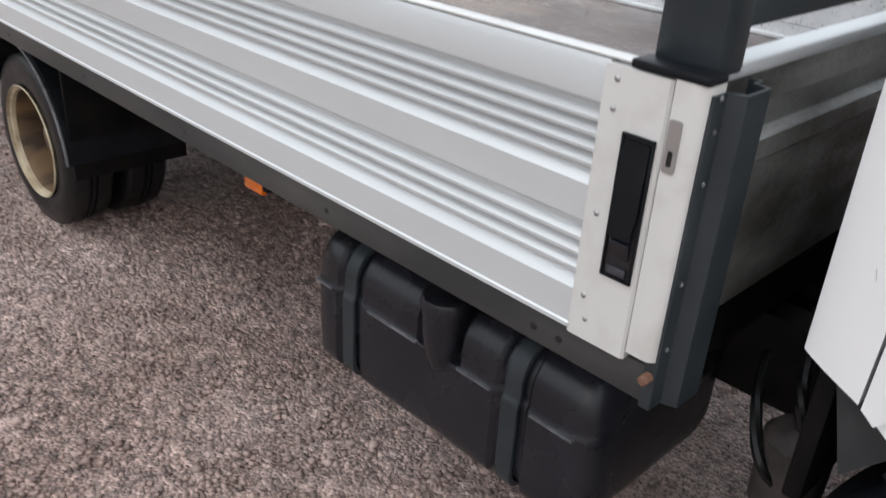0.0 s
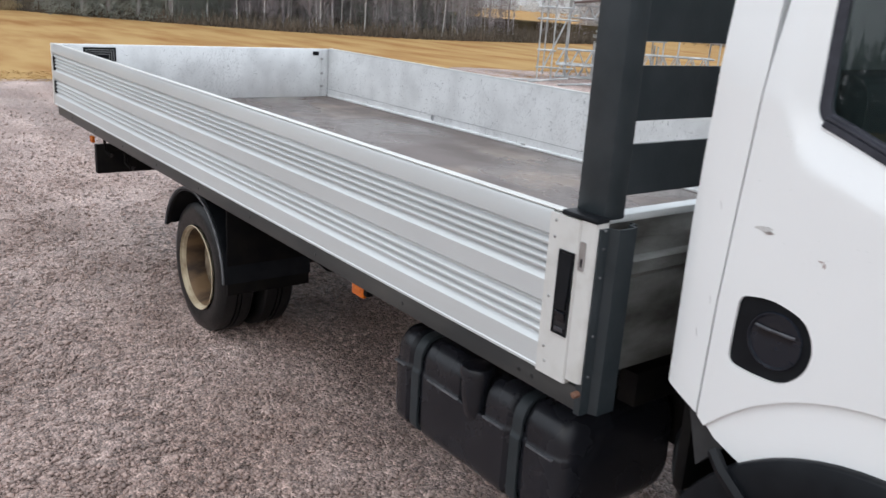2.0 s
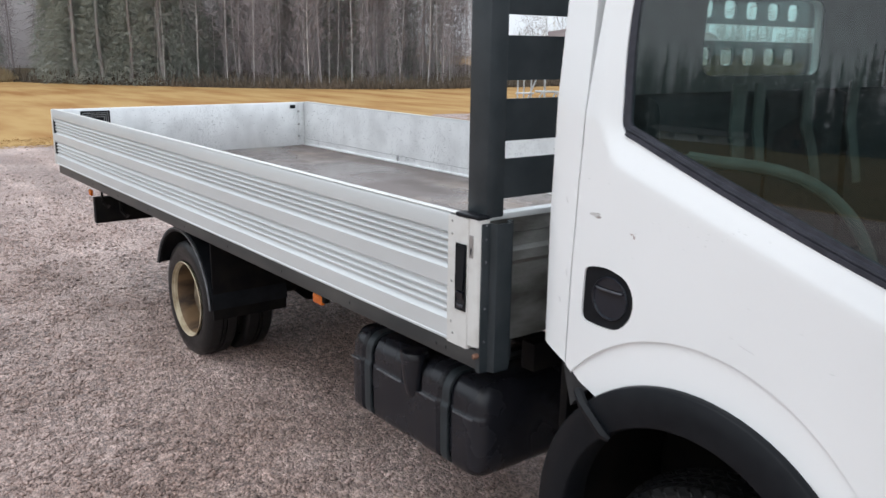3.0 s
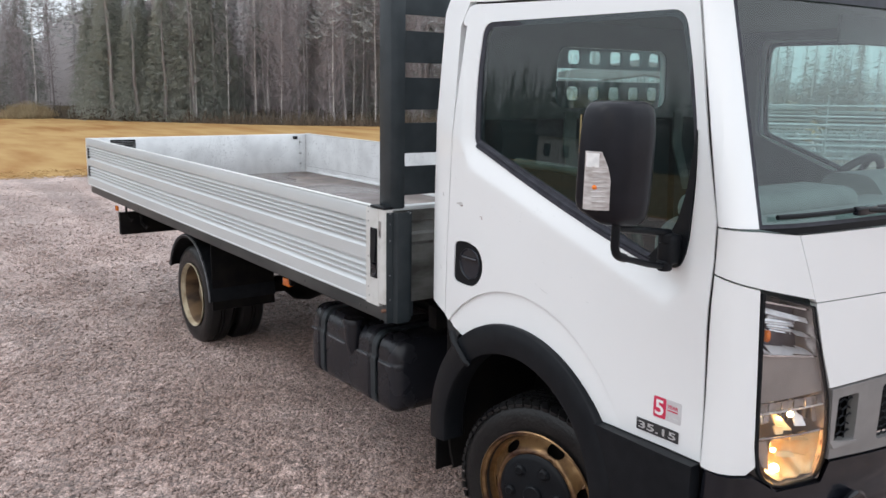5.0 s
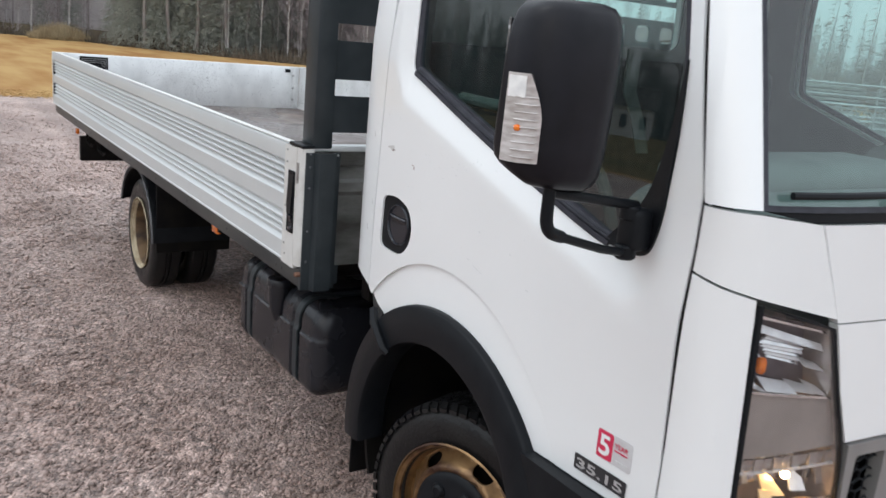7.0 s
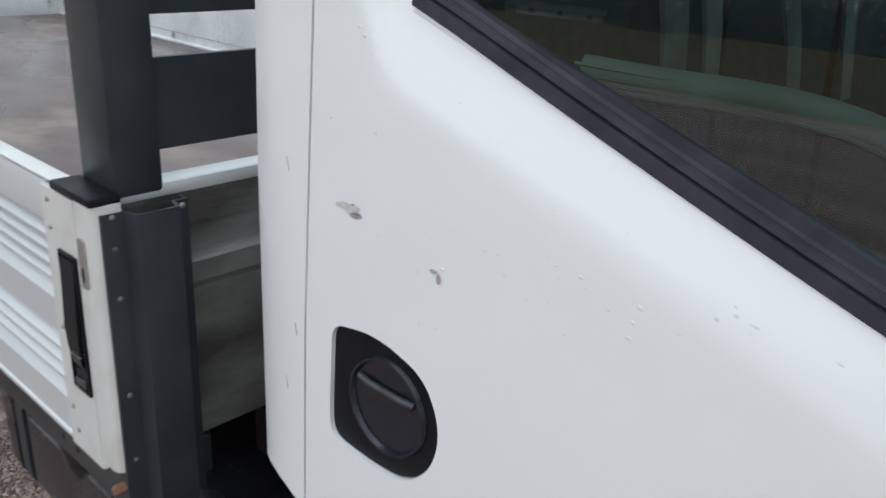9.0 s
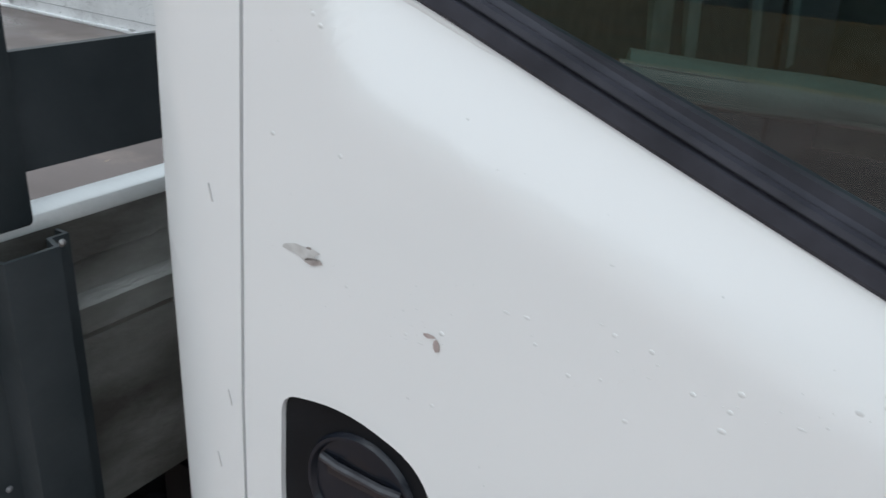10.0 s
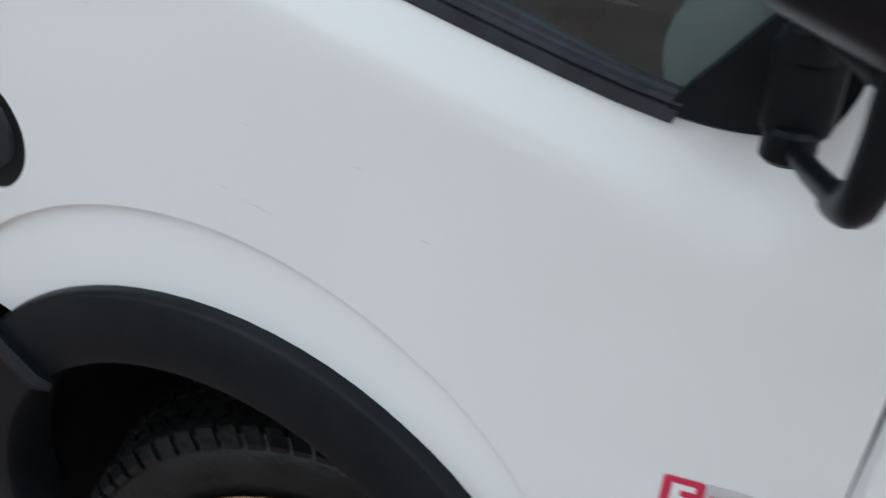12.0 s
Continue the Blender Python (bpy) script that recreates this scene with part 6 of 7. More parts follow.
part("post_cap", bm, PLASTIC, post_near, "black plastic cap")
# bracket channel on the front wall
chan = tagged(new("stanchion_channel"), "dark grey riveted steel channel")
chan.parent = bed_body
bm = shape()
prism(bm, [(0.088, 0.006), (0.106, 0.006), (0.106, 0.034), (0.128, 0.042), (0.128, 0.098), (0.106, 0.104), (0.106, 0.122), (0.088, 0.122), (0.088, 0.118), (0.102, 0.118), (0.102, 0.100), (0.124, 0.094), (0.124, 0.046), (0.102, 0.038), (0.102, 0.010), (0.088, 0.010)], "z", 0.79, TOP - 0.012)
part("channel", bm, GREY, chan, smooth=25)
for z in (1.230, 1.189, 1.123, 0.985, 0.885):
    rivet(0.1065, 0.020, z, "x", chan, 0.0036, RIBM)
rivet(0.1065, 0.113, 1.226, "x", chan)
bm = shape()
box(bm, 0.082, 0.0875, 0.010, 0.145, 0.797, 0.86, 0.002)
part("foot_plate", bm, GREY, chan)
bm = shape()
lathe(bm, [(0.0, -0.012), (0.006, -0.012), (0.008, -0.009), (0.008, 0.02)], "y", 6, (0.096, 0.000, 0.842))
part("bolt", bm, RUST, chan, "rusty bolt")
# holes along the floor rail, each drawn as a dark disc for its shade
for x in (-0.058, -0.106, -0.62, -1.15, -1.68, -2.21, -2.75, -3.28, -3.8, -4.3):
    bm = shape()
    lathe(bm, [(0.0, -0.002), (0.005, -0.002), (0.0065, -0.001), (0.0065, 0.0)], "y", 14, (x, 0.0085, 0.822 if x < -0.08 or x > -0.07 else 0.822))
    part("rail_hole", bm, INNER_DARK, bed_body)
# rear end of the near side
bm = shape()
box(bm, BED_R, BED_R + 0.034, -0.003, 0.03, LOW, TOP + 0.002, 0.003)
part("rear_fitting", bm, CAST, side_near, "off-white rear end fitting")
for z0, z1 in ((1.078, 1.17), (0.935, 1.012)):
    bm = shape()
    box(bm, BED_R + 0.034, BED_R + 0.062, -0.002, 0.012, z0, z1, 0.003)
    part("end_plug", bm, PLASTIC, side_near, "black end plug")
# tail board details
bm = shape()
box(bm, BED_R + 0.0285, BED_R + 0.036, 0.19, 0.40, 1.135, 1.228, 0.003)
rec = part("latch_recess", bm, PLASTIC, tail, "black latch recess")
for k in range(3):
    bm = shape()
    i = 0.014 + 0.014 * k
    for y0, y1, z0, z1 in ((0.19 + i, 0.40 - i, 1.228 - i - 0.004, 1.228 - i), (0.40 - i - 0.004, 0.40 - i, 1.135 + i * 0.4, 1.228 - i), (0.19 + i, 0.19 + i + 0.004, 1.135 + i * 0.4, 1.228 - i)):
        box(bm, BED_R + 0.036, BED_R + 0.039, y0, y1, z0, z1)
    part("recess_ridge", bm, STEEL, rec)
bm = shape()
box(bm, BED_R + 0.0285, BED_R + 0.036, 1.89, 1.94, 1.195, 1.225, 0.003)
part("stop_block", bm, PLASTIC, tail, "black rubber stop")
for y in (0.06, 1.965):
    bm = shape()
    box(bm, BED_R + 0.0285, BED_R + 0.034, y, y + 0.035, LOW + 0.02, TOP - 0.004, 0.002)
    part("hinge_strip", bm, ALU_IN, tail)
for z in (0.95, 1.05, 1.16):
    bm = shape()
    box(bm, BED_R + 0.034, BED_R + 0.044, 1.955, 1.975, z, z + 0.018, 0.003)
    part("hinge_bolt", bm, STEEL, tail)
# ding in the far board; the dark colour stands in for its shade
bm = shape()
lathe(bm, [(0.0, -0.004), (0.006, -0.003), (0.014, -0.001), (0.020, 0.0)], "y", 9, (-3.25, across(0.0335), 0.915))
part("ding", bm, SCORE_SHADE, side_far, "dent in the aluminium, its shade put into the colour")
for x in (-2.35, -1.7):
    bm = shape()
    box(bm, x, x + 0.03, across(0.045), across(0.033), LOW + 0.022, LOW + 0.045, 0.003)
    part("lash_ring", bm, STEEL, side_far)
# capping strips on top of the boards
for y0, y1, par in ((0.003, 0.030, side_near), (across(0.030), across(0.003), side_far)):
    bm = shape()
    box(bm, BED_R + 0.03, -0.006, y0, y1, TOP + 0.0005, TOP + 0.004, 0.0015)
    part("top_strip", bm, CAST, par, "pale worn top edge")
# tail lamps and hangers
bm = shape()
box(bm, -4.13, -4.08, 0.085, 0.80, 0.505, 0.685, 0.006)
part("tail_lamp_box", bm, CHASSIS, truck, "black tail lamp housing")
for x in (-4.02, -3.62):
    bm = shape()
    tube(bm, [(x, 0.12, 0.79), (x, 0.12, 0.66), (x + 0.05, 0.14, 0.63), (x + 0.10, 0.14, 0.66)], 0.009, 8)
    part("hanger", bm, CHASSIS, truck)
bm = shape()
box(bm, -0.965, -0.935, 0.085, 0.11, 0.722, 0.80, 0.004)
part("marker_bracket", bm, CHASSIS, truck)

# scratches and dents in the inner skins
sr = random.Random(8)


def scores(parent, count, where, upright):
    """Small nicks and scuffs in drifts, most of them upright or lying."""
    bm = shape()
    made = 0
    while made < count:
        a, z = sr.random(), LOW + 0.04 + (TOP - LOW - 0.06) * sr.random()
        if math.sin(a * 17.0 + 3.0 * z) * math.sin(a * 41.0 + 1.0) < sr.uniform(-1.0, 0.75):
            continue
        made += 1
        ln = 0.0015 + 0.011 * sr.random() ** 3
        tilt = sr.gauss(1.5, 0.25) if sr.random() < upright else sr.gauss(0, 0.3)
        w = 0.0005 + 0.0014 * sr.random() ** 2
        da, dz = ln * math.cos(tilt), ln * math.sin(tilt)
        quad = [(-da - w * math.sin(tilt), -dz + w * math.cos(tilt)), (-da + w * math.sin(tilt), -dz - w * math.cos(tilt)), (da + 0.5 * w * math.sin(tilt), dz - 0.5 * w * math.cos(tilt)), (da, dz + w)]
        bm.faces.new([bm.verts.new(where(a, u, min(TOP - 0.008, max(LOW + 0.024, z + v)))) for u, v in quad])
    tagged(part("scoring", bm, SCORE_SHADE, parent, "dark nicks and scuffs in the aluminium", smooth=0), kind="stuff")


scores(tail, 300, lambda a, u, z: (BED_R + 0.0286, min(1.88, max(0.11, 0.12 + 1.76 * a + u)), z), 0.4)
scores(side_far, 2100, lambda a, u, z: (min(-0.02, max(BED_R + 0.05, BED_R + 0.08 + 4.5 * a + u)), across(0.0336), z), 0.75)
bm = shape()
box(bm, BED_R + 0.04, 0.04, across(0.046), across(0.034), LOW + 0.0225, LOW + 0.036, 0.002)
part("floor_strip", bm, ALU_IN, side_far, "pale aluminium strip along the floor")
# thin dark strip painting the shade of a pressed crease
bm = shape()
box(bm, BED_R + 0.04, -0.01, across(0.0352), across(0.0335), LOW + 0.078, LOW + 0.080)
part("pressed_line", bm, SCORE_SHADE, side_far, "pressed line along the board, its shade drawn as a dark strip")

# straw and grit left on the bed floor
bm = shape()
for k in range(420):
    x, y = BED_R + 0.1 + 4.5 * sr.random(), 0.10 + 1.85 * sr.random()
    if math.sin(x * 2.1 + 1.0) * math.sin(y * 3.3) < sr.uniform(-0.9, 0.6):
        continue
    a, ln, w = sr.uniform(0, math.pi), 0.004 + 0.016 * sr.random() ** 2, 0.0012 + 0.002 * sr.random()
    c, s_ = math.cos(a), math.sin(a)
    quad = [(-ln * c + w * s_, -ln * s_ - w * c), (ln * c + w * s_, ln * s_ - w * c), (ln * c - w * s_, ln * s_ + w * c), (-ln * c - w * s_, -ln * s_ + w * c)]
    bm.faces.new([bm.verts.new((x + u, y + v, LOW + LIFT + 0.0228 + (0.0015 if i % 2 else 0))) for i, (u, v) in enumerate(quad)])
STRAWBIT = material("pale_straw_bits", (0.42, 0.34, 0.25), 0.8, second=(0.30, 0.25, 0.21), scale=40)
tagged(part("straw_litter", bm, STRAWBIT, None, "", smooth=0), "scattered pale straw bits on the wet plywood floor", "litter", kind="stuff")

# ---- field tufts ----
def spikes(name, roots, tips, widths, mat, label, category, kind="stuff"):
    """Many thin three-sided spikes in one mesh, from roots to tips."""
    roots, tips, widths = np.asarray(roots), np.asarray(tips), np.asarray(widths)
    n = len(roots)
    d = tips - roots
    d /= np.linalg.norm(d, axis=1, keepdims=True) + 1e-9
    ref = np.where(np.abs(d[:, 2:3]) > 0.9, np.array([[1.0, 0, 0]]), np.array([[0, 0, 1.0]]))
    s = np.cross(d, ref)
    s /= np.linalg.norm(s, axis=1, keepdims=True) + 1e-9
    u = np.cross(s, d)
    w = widths[:, None]
    co = np.stack([roots + w * s, roots + w * (-0.5 * s + 0.87 * u), roots + w * (-0.5 * s - 0.87 * u), tips], 1)
    faces = (np.arange(n)[:, None, None] * 4 + np.array([(0, 1, 3), (1, 2, 3), (2, 0, 3)])[None]).reshape(-1, 3)
    me = bpy.data.meshes.new(name)
    me.vertices.add(n * 4)
    me.vertices.foreach_set("co", co.reshape(-1))
    me.loops.add(len(faces) * 3)
    me.loops.foreach_set("vertex_index", faces.reshape(-1).astype(np.int32))
    me.polygons.add(len(faces))
    me.polygons.foreach_set("loop_start", (np.arange(len(faces)) * 3).astype(np.int32))
    me.update(calc_edges=True)
    me.materials.append(mat)
    ob = new(name, me)
    return tagged(ob, label, category, kind=kind) if label else ob


rng = np.random.default_rng(11)
n = 6000
x = -14.0 - 1.6 * rng.random(n) ** 2.0
y = -8 + 38 * rng.random(n)
x += 0.25 * np.sin(y * 0.7)
h = 0.015 + 0.045 * rng.random(n) ** 2
root = np.stack([x, y, np.full(n, -0.01)], 1)
tip = root + np.stack([0.30 * (rng.random(n) - 0.5), 0.30 * (rng.random(n) - 0.5), h], 1)
spikes("field_grass", root, tip, 0.006 + 0.008 * rng.random(n), BLADES, "dry straw-coloured grass blades on the field", "grass")

# ---- the wood ----
# bark, twigs and needles are paled: mist is mixed into their colours
BARK = material("grey_brown_bark", (0.292, 0.257, 0.254), 0.9, second=(0.367, 0.329, 0.324), scale=3, detail=6, spec=0.1, per_object=0.25, stretch=(1, 1, 0.3))
TWIG = material("bare_twigs", (0.339, 0.294, 0.295), 0.95, second=(0.404, 0.356, 0.356), scale=0.5, detail=4, spec=0.05, per_island=0.08)
BIRCH = material("birch_bark", (0.62, 0.59, 0.57), 0.8, second=(0.10, 0.09, 0.085), scale=2.2, detail=7, spread=(0.56, 0.70), spec=0.1, stretch=(1, 1, 0.8))
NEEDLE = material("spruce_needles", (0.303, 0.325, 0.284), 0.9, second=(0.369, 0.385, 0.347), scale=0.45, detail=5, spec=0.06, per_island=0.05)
PINE = material("pine_needles", (0.40, 0.41, 0.39), 0.9, second=(0.48, 0.485, 0.47), scale=1.0, detail=5, spec=0.06, per_island=0.10)
DRYBUSH = material("dry_bush", (0.36, 0.28, 0.17), 0.95, second=(0.26, 0.19, 0.11), scale=2, detail=5, spec=0.05, per_island=0.3)
FLOOR = material("wood_floor", (0.10, 0.075, 0.05), 0.95, second=(0.15, 0.12, 0.07), scale=0.6, detail=7, spec=0.05)

EDGE = curve([(-52, -42, 0), (-47, -14, 0), (-44, 3.5, 0), (-38.5, 8.8, 0), (-32.6, 13.7, 0), (-29.2, 18.7, 0), (-28.6, 22.7, 0), (-28.7, 27.3, 0), (-29.4, 32.4, 0)], 10)
ELEN = [0.0]
for a, b in zip(EDGE, EDGE[1:]):
    ELEN.append(ELEN[-1] + (b - a).length)


def at_edge(s, depth):
    """A place along the wood's edge, some way inside it."""
    for i in range(len(ELEN) - 1):
        if s <= ELEN[i + 1]:
            t = (s - ELEN[i]) / (ELEN[i + 1] - ELEN[i])
            p = EDGE[i].lerp(EDGE[i + 1], t)
            d = (EDGE[i + 1] - EDGE[i]).normalized()
            return p + Vector((-d.y, d.x, 0)) * depth
    return EDGE[-1]


S_SPRUCE = (ELEN[22] + 4.0, ELEN[36])


def limb_tree(name, s, depth, height, radius, bark, seed, crown, label, group="trees of the wood"):
    r = random.Random(seed)
    base = at_edge(s, depth)
    tree = tagged(new(name), label, "tree", group)
    tree.location = (base.x, base.y, -0.02)
    lean = Vector((r.uniform(-0.03, 0.03), r.uniform(-0.03, 0.03), 1))
    path = []
    for k in range(7):
        z = height * k / 6
        path.append(Vector((lean.x * z + 0.05 * math.sin(k * 1.3 + seed), lean.y * z + 0.05 * math.cos(k * 1.7 + seed), z)))
    bm = shape()
    tube(bm, path, [radius * (1.25 if k == 0 else 1 - 0.14 * k) for k in range(7)], 7)
    part("trunk", bm, bark, tree)
    roots, tips, ws = [], [], []
    if crown == "bare":
        for k in range(int(42 + height * 5)):
            z = height * (0.10 + 0.88 * r.random())
            a = r.uniform(0, 2 * math.pi)
            ln = r.uniform(0.35, 1.5) * (0.4 + 0.6 * min(1, (height - z) / height * 2 + 0.2)) * (0.5 if z < 2.5 else 1)
            p = Vector((lean.x * z, lean.y * z, z))
            q = p + Vector((math.cos(a) * ln * 0.75, math.sin(a) * ln * 0.75, ln * r.uniform(0.1, 0.8)))
            roots.append(p)
            tips.append(q)
            ws.append(0.012)
            for j in range(3):
                m = p.lerp(q, r.uniform(0.3, 0.9))
                roots.append(m)
                tips.append(m + Vector((r.uniform(-0.4, 0.4), r.uniform(-0.4, 0.4), r.uniform(-0.1, 0.45))))
                ws.append(0.006)
        mat = TWIG
    elif crown == "spruce":
        for k in range(int(height * 330)):
            f = r.random() ** 1.15
            z = 0.25 + (height - 0.3) * f
            reach = (1 - f) * height * 0.21 + 0.15
            a = r.uniform(0, 2 * math.pi)
            rr = reach * math.sqrt(r.uniform(0.05, 1))
            p = Vector((math.cos(a) * rr, math.sin(a) * rr, z - rr * 0.30))
            for j in range(3):
                b = a + r.uniform(-0.9, 0.9)
                ln = r.uniform(0.10, 0.42)
                roots.append(p)
                tips.append(p + Vector((math.cos(b) * ln, math.sin(b) * ln, ln * r.uniform(-0.9, 0.35))))
                ws.append(r.uniform(0.005, 0.013))
        mat = NEEDLE
    else:
        for k in range(int(height * 46)):
            f = 0.28 + 0.72 * r.random()
            z = height * f
            reach = (1.15 - f) * height * 0.16 + 0.4
            a = r.uniform(0, 2 * math.pi)
            rr = reach * r.uniform(0.2, 1)
            p = Vector((math.cos(a) * rr, math.sin(a) * rr, z + r.uniform(-0.2, 0.2)))
            for j in range(5):
                b = r.uniform(0, 2 * math.pi)
                ln = r.uniform(0.12, 0.4)
                roots.append(p)
                tips.append(p + Vector((math.cos(b) * ln, math.sin(b) * ln, ln * r.uniform(-0.2, 0.9))))
                ws.append(r.uniform(0.012, 0.035))
        mat = PINE
    ob = spikes("crown", roots, tips, ws, mat, "", "")
    ob.parent = tree
    return tree


rr = random.Random(21)
total = ELEN[-1]
# birches along the edge
for k in range(34):
    s = S_SPRUCE[1] - 3 + (ELEN[70] - S_SPRUCE[1] + 3) * (k + rr.random()) / 34
    limb_tree("birch_tree", s, rr.uniform(0.2, 4.5), rr.uniform(9, 14), rr.uniform(0.011, 0.021), BIRCH, k, "bare", "slender leafless birch with white bark at the wood's edge")
for k in range(9):
    s = S_SPRUCE[0] - 12 + 12 * (k + rr.random()) / 9
    limb_tree("birch_tree", s, rr.uniform(0.5, 6), rr.uniform(8, 13), rr.uniform(0.016, 0.028), BIRCH, 100 + k, "bare", "slender leafless birch with white bark at the wood's edge")
# spruces, in two rows
for k in range(24):
    s = S_SPRUCE[0] - 0.8 + (S_SPRUCE[1] - S_SPRUCE[0] + 0.8) * (k + rr.random()) / 24
    limb_tree("spruce_tree", s, rr.uniform(-0.3, 3.5), rr.uniform(3.2, 8.0), 0.10, BARK, 200 + k, "spruce", "dark green spruce with drooping boughs at the wood's edge")
for k in range(22):
    s = ELEN[8] + (ELEN[74] - ELEN[8]) * (k + rr.random()) / 22
    limb_tree("spruce_tree", s, rr.uniform(3.5, 8), rr.uniform(5, 8), 0.11, BARK, 300 + k, "spruce", "dark green spruce standing inside the wood")
# pines behind
for k in range(28):
    s = ELEN[4] + (ELEN[76] - ELEN[4]) * (k + rr.random()) / 28
    limb_tree("pine_tree", s, rr.uniform(1.5, 8), rr.uniform(11, 16), rr.uniform(0.025, 0.045), BARK, 400 + k, "pine", "tall pine with brown trunk in the wood")
# undergrowth and the many thin stems that nobody could count
g = np.random.default_rng(31)
roots, tips, ws = [], [], []
for k in range(450):
    s, dp = total * g.random(), 0.3 + 8.4 * g.random() ** 0.9
    p = at_edge(s, dp)
    hgt = 5 + 7 * g.random()
    roots.append((p.x, p.y, -0.1))
    tips.append((p.x + 0.9 * (g.random() - 0.5), p.y + 0.9 * (g.random() - 0.5), hgt))
    ws.append(0.010 + 0.018 * g.random() ** 2)
roots, tips, ws = np.array(roots), np.array(tips), np.array(ws)
m = 125000
i = g.integers(0, len(roots), m)
f = g.random(m) ** 0.8
p = roots[i] + (tips[i] - roots[i]) * f[:, None] + 0.5 * (g.random((m, 3)) - 0.5)
ln = 0.25 + 0.9 * g.random(m)
d = g.random((m, 3)) - np.array([0.5, 0.5, 0.25])
d /= np.linalg.norm(d, axis=1, keepdims=True)
spikes("woodland_stems", np.concatenate([roots, p]), np.concatenate([tips, p + d * ln[:, None]]), np.concatenate([ws, 0.004 + 0.010 * g.random(m)]), TWIG, "dense bare stems and twigs of the wood", "wood")
m = 26000
rt, tp = [], []
for k in range(m):
    s, dp = total * g.random(), -0.6 + 6 * g.random() ** 1.8
    q = at_edge(s, dp)
    hh = 0.10 + 0.75 * g.random() ** 3
    rt.append((q.x, q.y, -0.02))
    tp.append((q.x + 0.5 * (g.random() - 0.5), q.y + 0.5 * (g.random() - 0.5), hh))
UNDER = material("undergrowth", (0.15, 0.115, 0.085), 0.95, second=(0.10, 0.085, 0.065), scale=0.25, detail=5, spec=0.05, per_island=0.4)
spikes("undergrowth", rt, tp, 0.012 + 0.02 * g.random(m), UNDER, "brown and green undergrowth along the wood's edge", "undergrowth")
# forest floor under the trees
bm = shape()
prev = None
for k in range(81):
    a, b = EDGE[k * (len(EDGE) - 1) // 80], at_edge(ELEN[k * (len(EDGE) - 1) // 80] + 1e-4, 60)
    row = [bm.verts.new((a.x, a.y, 0.0)), bm.verts.new(((a.x + b.x) / 2, (a.y + b.y) / 2, 0.3)), bm.verts.new((b.x, b.y, 0.8))]
    if prev:
        for j in range(2):
            bm.faces.new((prev[j], prev[j + 1], row[j + 1], row[j]))
    prev = row
tagged(part("forest_floor", bm, FLOOR, smooth=0), "brown leaf-strewn forest floor", "forest floor", kind="structure")
# a plain wall behind the wood; its pale colour stands in for mist
MIST = material("haze_coloured_wall", (0.590, 0.551, 0.553), 1.0, second=(0.512, 0.479, 0.479), scale=0.3, detail=7, spec=0.0, stretch=(1, 1, 0.3))
bm = shape()
prev = None
spire = random.Random(12)
for k in range(1201):
    s_ = total * k / 1200 * 0.999
    a = at_edge(s_, 15)
    hgt = 8.6 + 2.2 * math.sin(k * 0.25) * math.sin(k * 0.05)
    gap = min(1.0, max(0.0, 1.4 - abs(s_ - S_SPRUCE[0] + 9) / 7))
    hgt = hgt * (1 - gap) + gap * 5.6
    hgt += spire.uniform(-1.6, 0.9)
    row = [bm.verts.new((a.x, a.y, -0.3)), bm.verts.new((a.x, a.y, hgt))]
    if prev:
        bm.faces.new((prev[0], prev[1], row[1], row[0]))
    prev = row
# trees deep in the wood, mist put into their pale colour
DEEP = material("haze_paled_trees", (0.498, 0.477, 0.472), 0.95, second=(0.424, 0.413, 0.403), scale=0.2, detail=4, spec=0.03, per_island=0.06)
q = np.random.default_rng(77)
deep_r, deep_t, deep_w = [], [], []
for k in range(300):
    p = at_edge(total * q.random() * 0.998, 9.5 + 5 * q.random())
    hgt = 5.5 + 4.5 * q.random()
    deep_r.append((p.x, p.y, -0.1))
    deep_t.append((p.x + 0.4 * (q.random() - 0.5), p.y + 0.4 * (q.random() - 0.5), hgt))
    deep_w.append(0.05)
    for b in range(90):
        f = 0.12 + 0.88 * q.random()
        an = 2 * math.pi * q.random()
        reach = (1.12 - f) * hgt * 0.17 * (0.4 + 0.6 * q.random())
        deep_r.append((p.x, p.y, hgt * f))
        deep_t.append((p.x + reach * math.cos(an), p.y + reach * math.sin(an), hgt * f - 0.3 * reach))
        deep_w.append(0.035)
spikes("misty_trees", deep_r, deep_t, deep_w, DEEP, "trees deep inside the wood, mist put into their pale colour", "wood")
tagged(part("backdrop", bm, MIST, smooth=0), "grey-brown wall behind the wood, its colour standing in for mist", "backdrop", kind="structure")
# a pale dry bush at the edge
c = at_edge(S_SPRUCE[0] - 2.2, -1.2)
m = 4000
ang, rad = 2 * np.pi * g.random(m), np.sqrt(g.random(m))
rt = np.stack([c.x + 0.7 * rad * np.cos(ang), c.y + 1.3 * rad * np.sin(ang), np.full(m, -0.02)], 1)
tp = rt + np.stack([0.5 * (g.random(m) - 0.5), 0.5 * (g.random(m) - 0.5), 0.25 + 0.75 * (1 - rad ** 2) * g.random(m)], 1)
bush = spikes("dry_bush", rt, tp, 0.008 + 0.01 * g.random(m), DRYBUSH, "pale dry bush at the wood's edge", "bush", kind="")


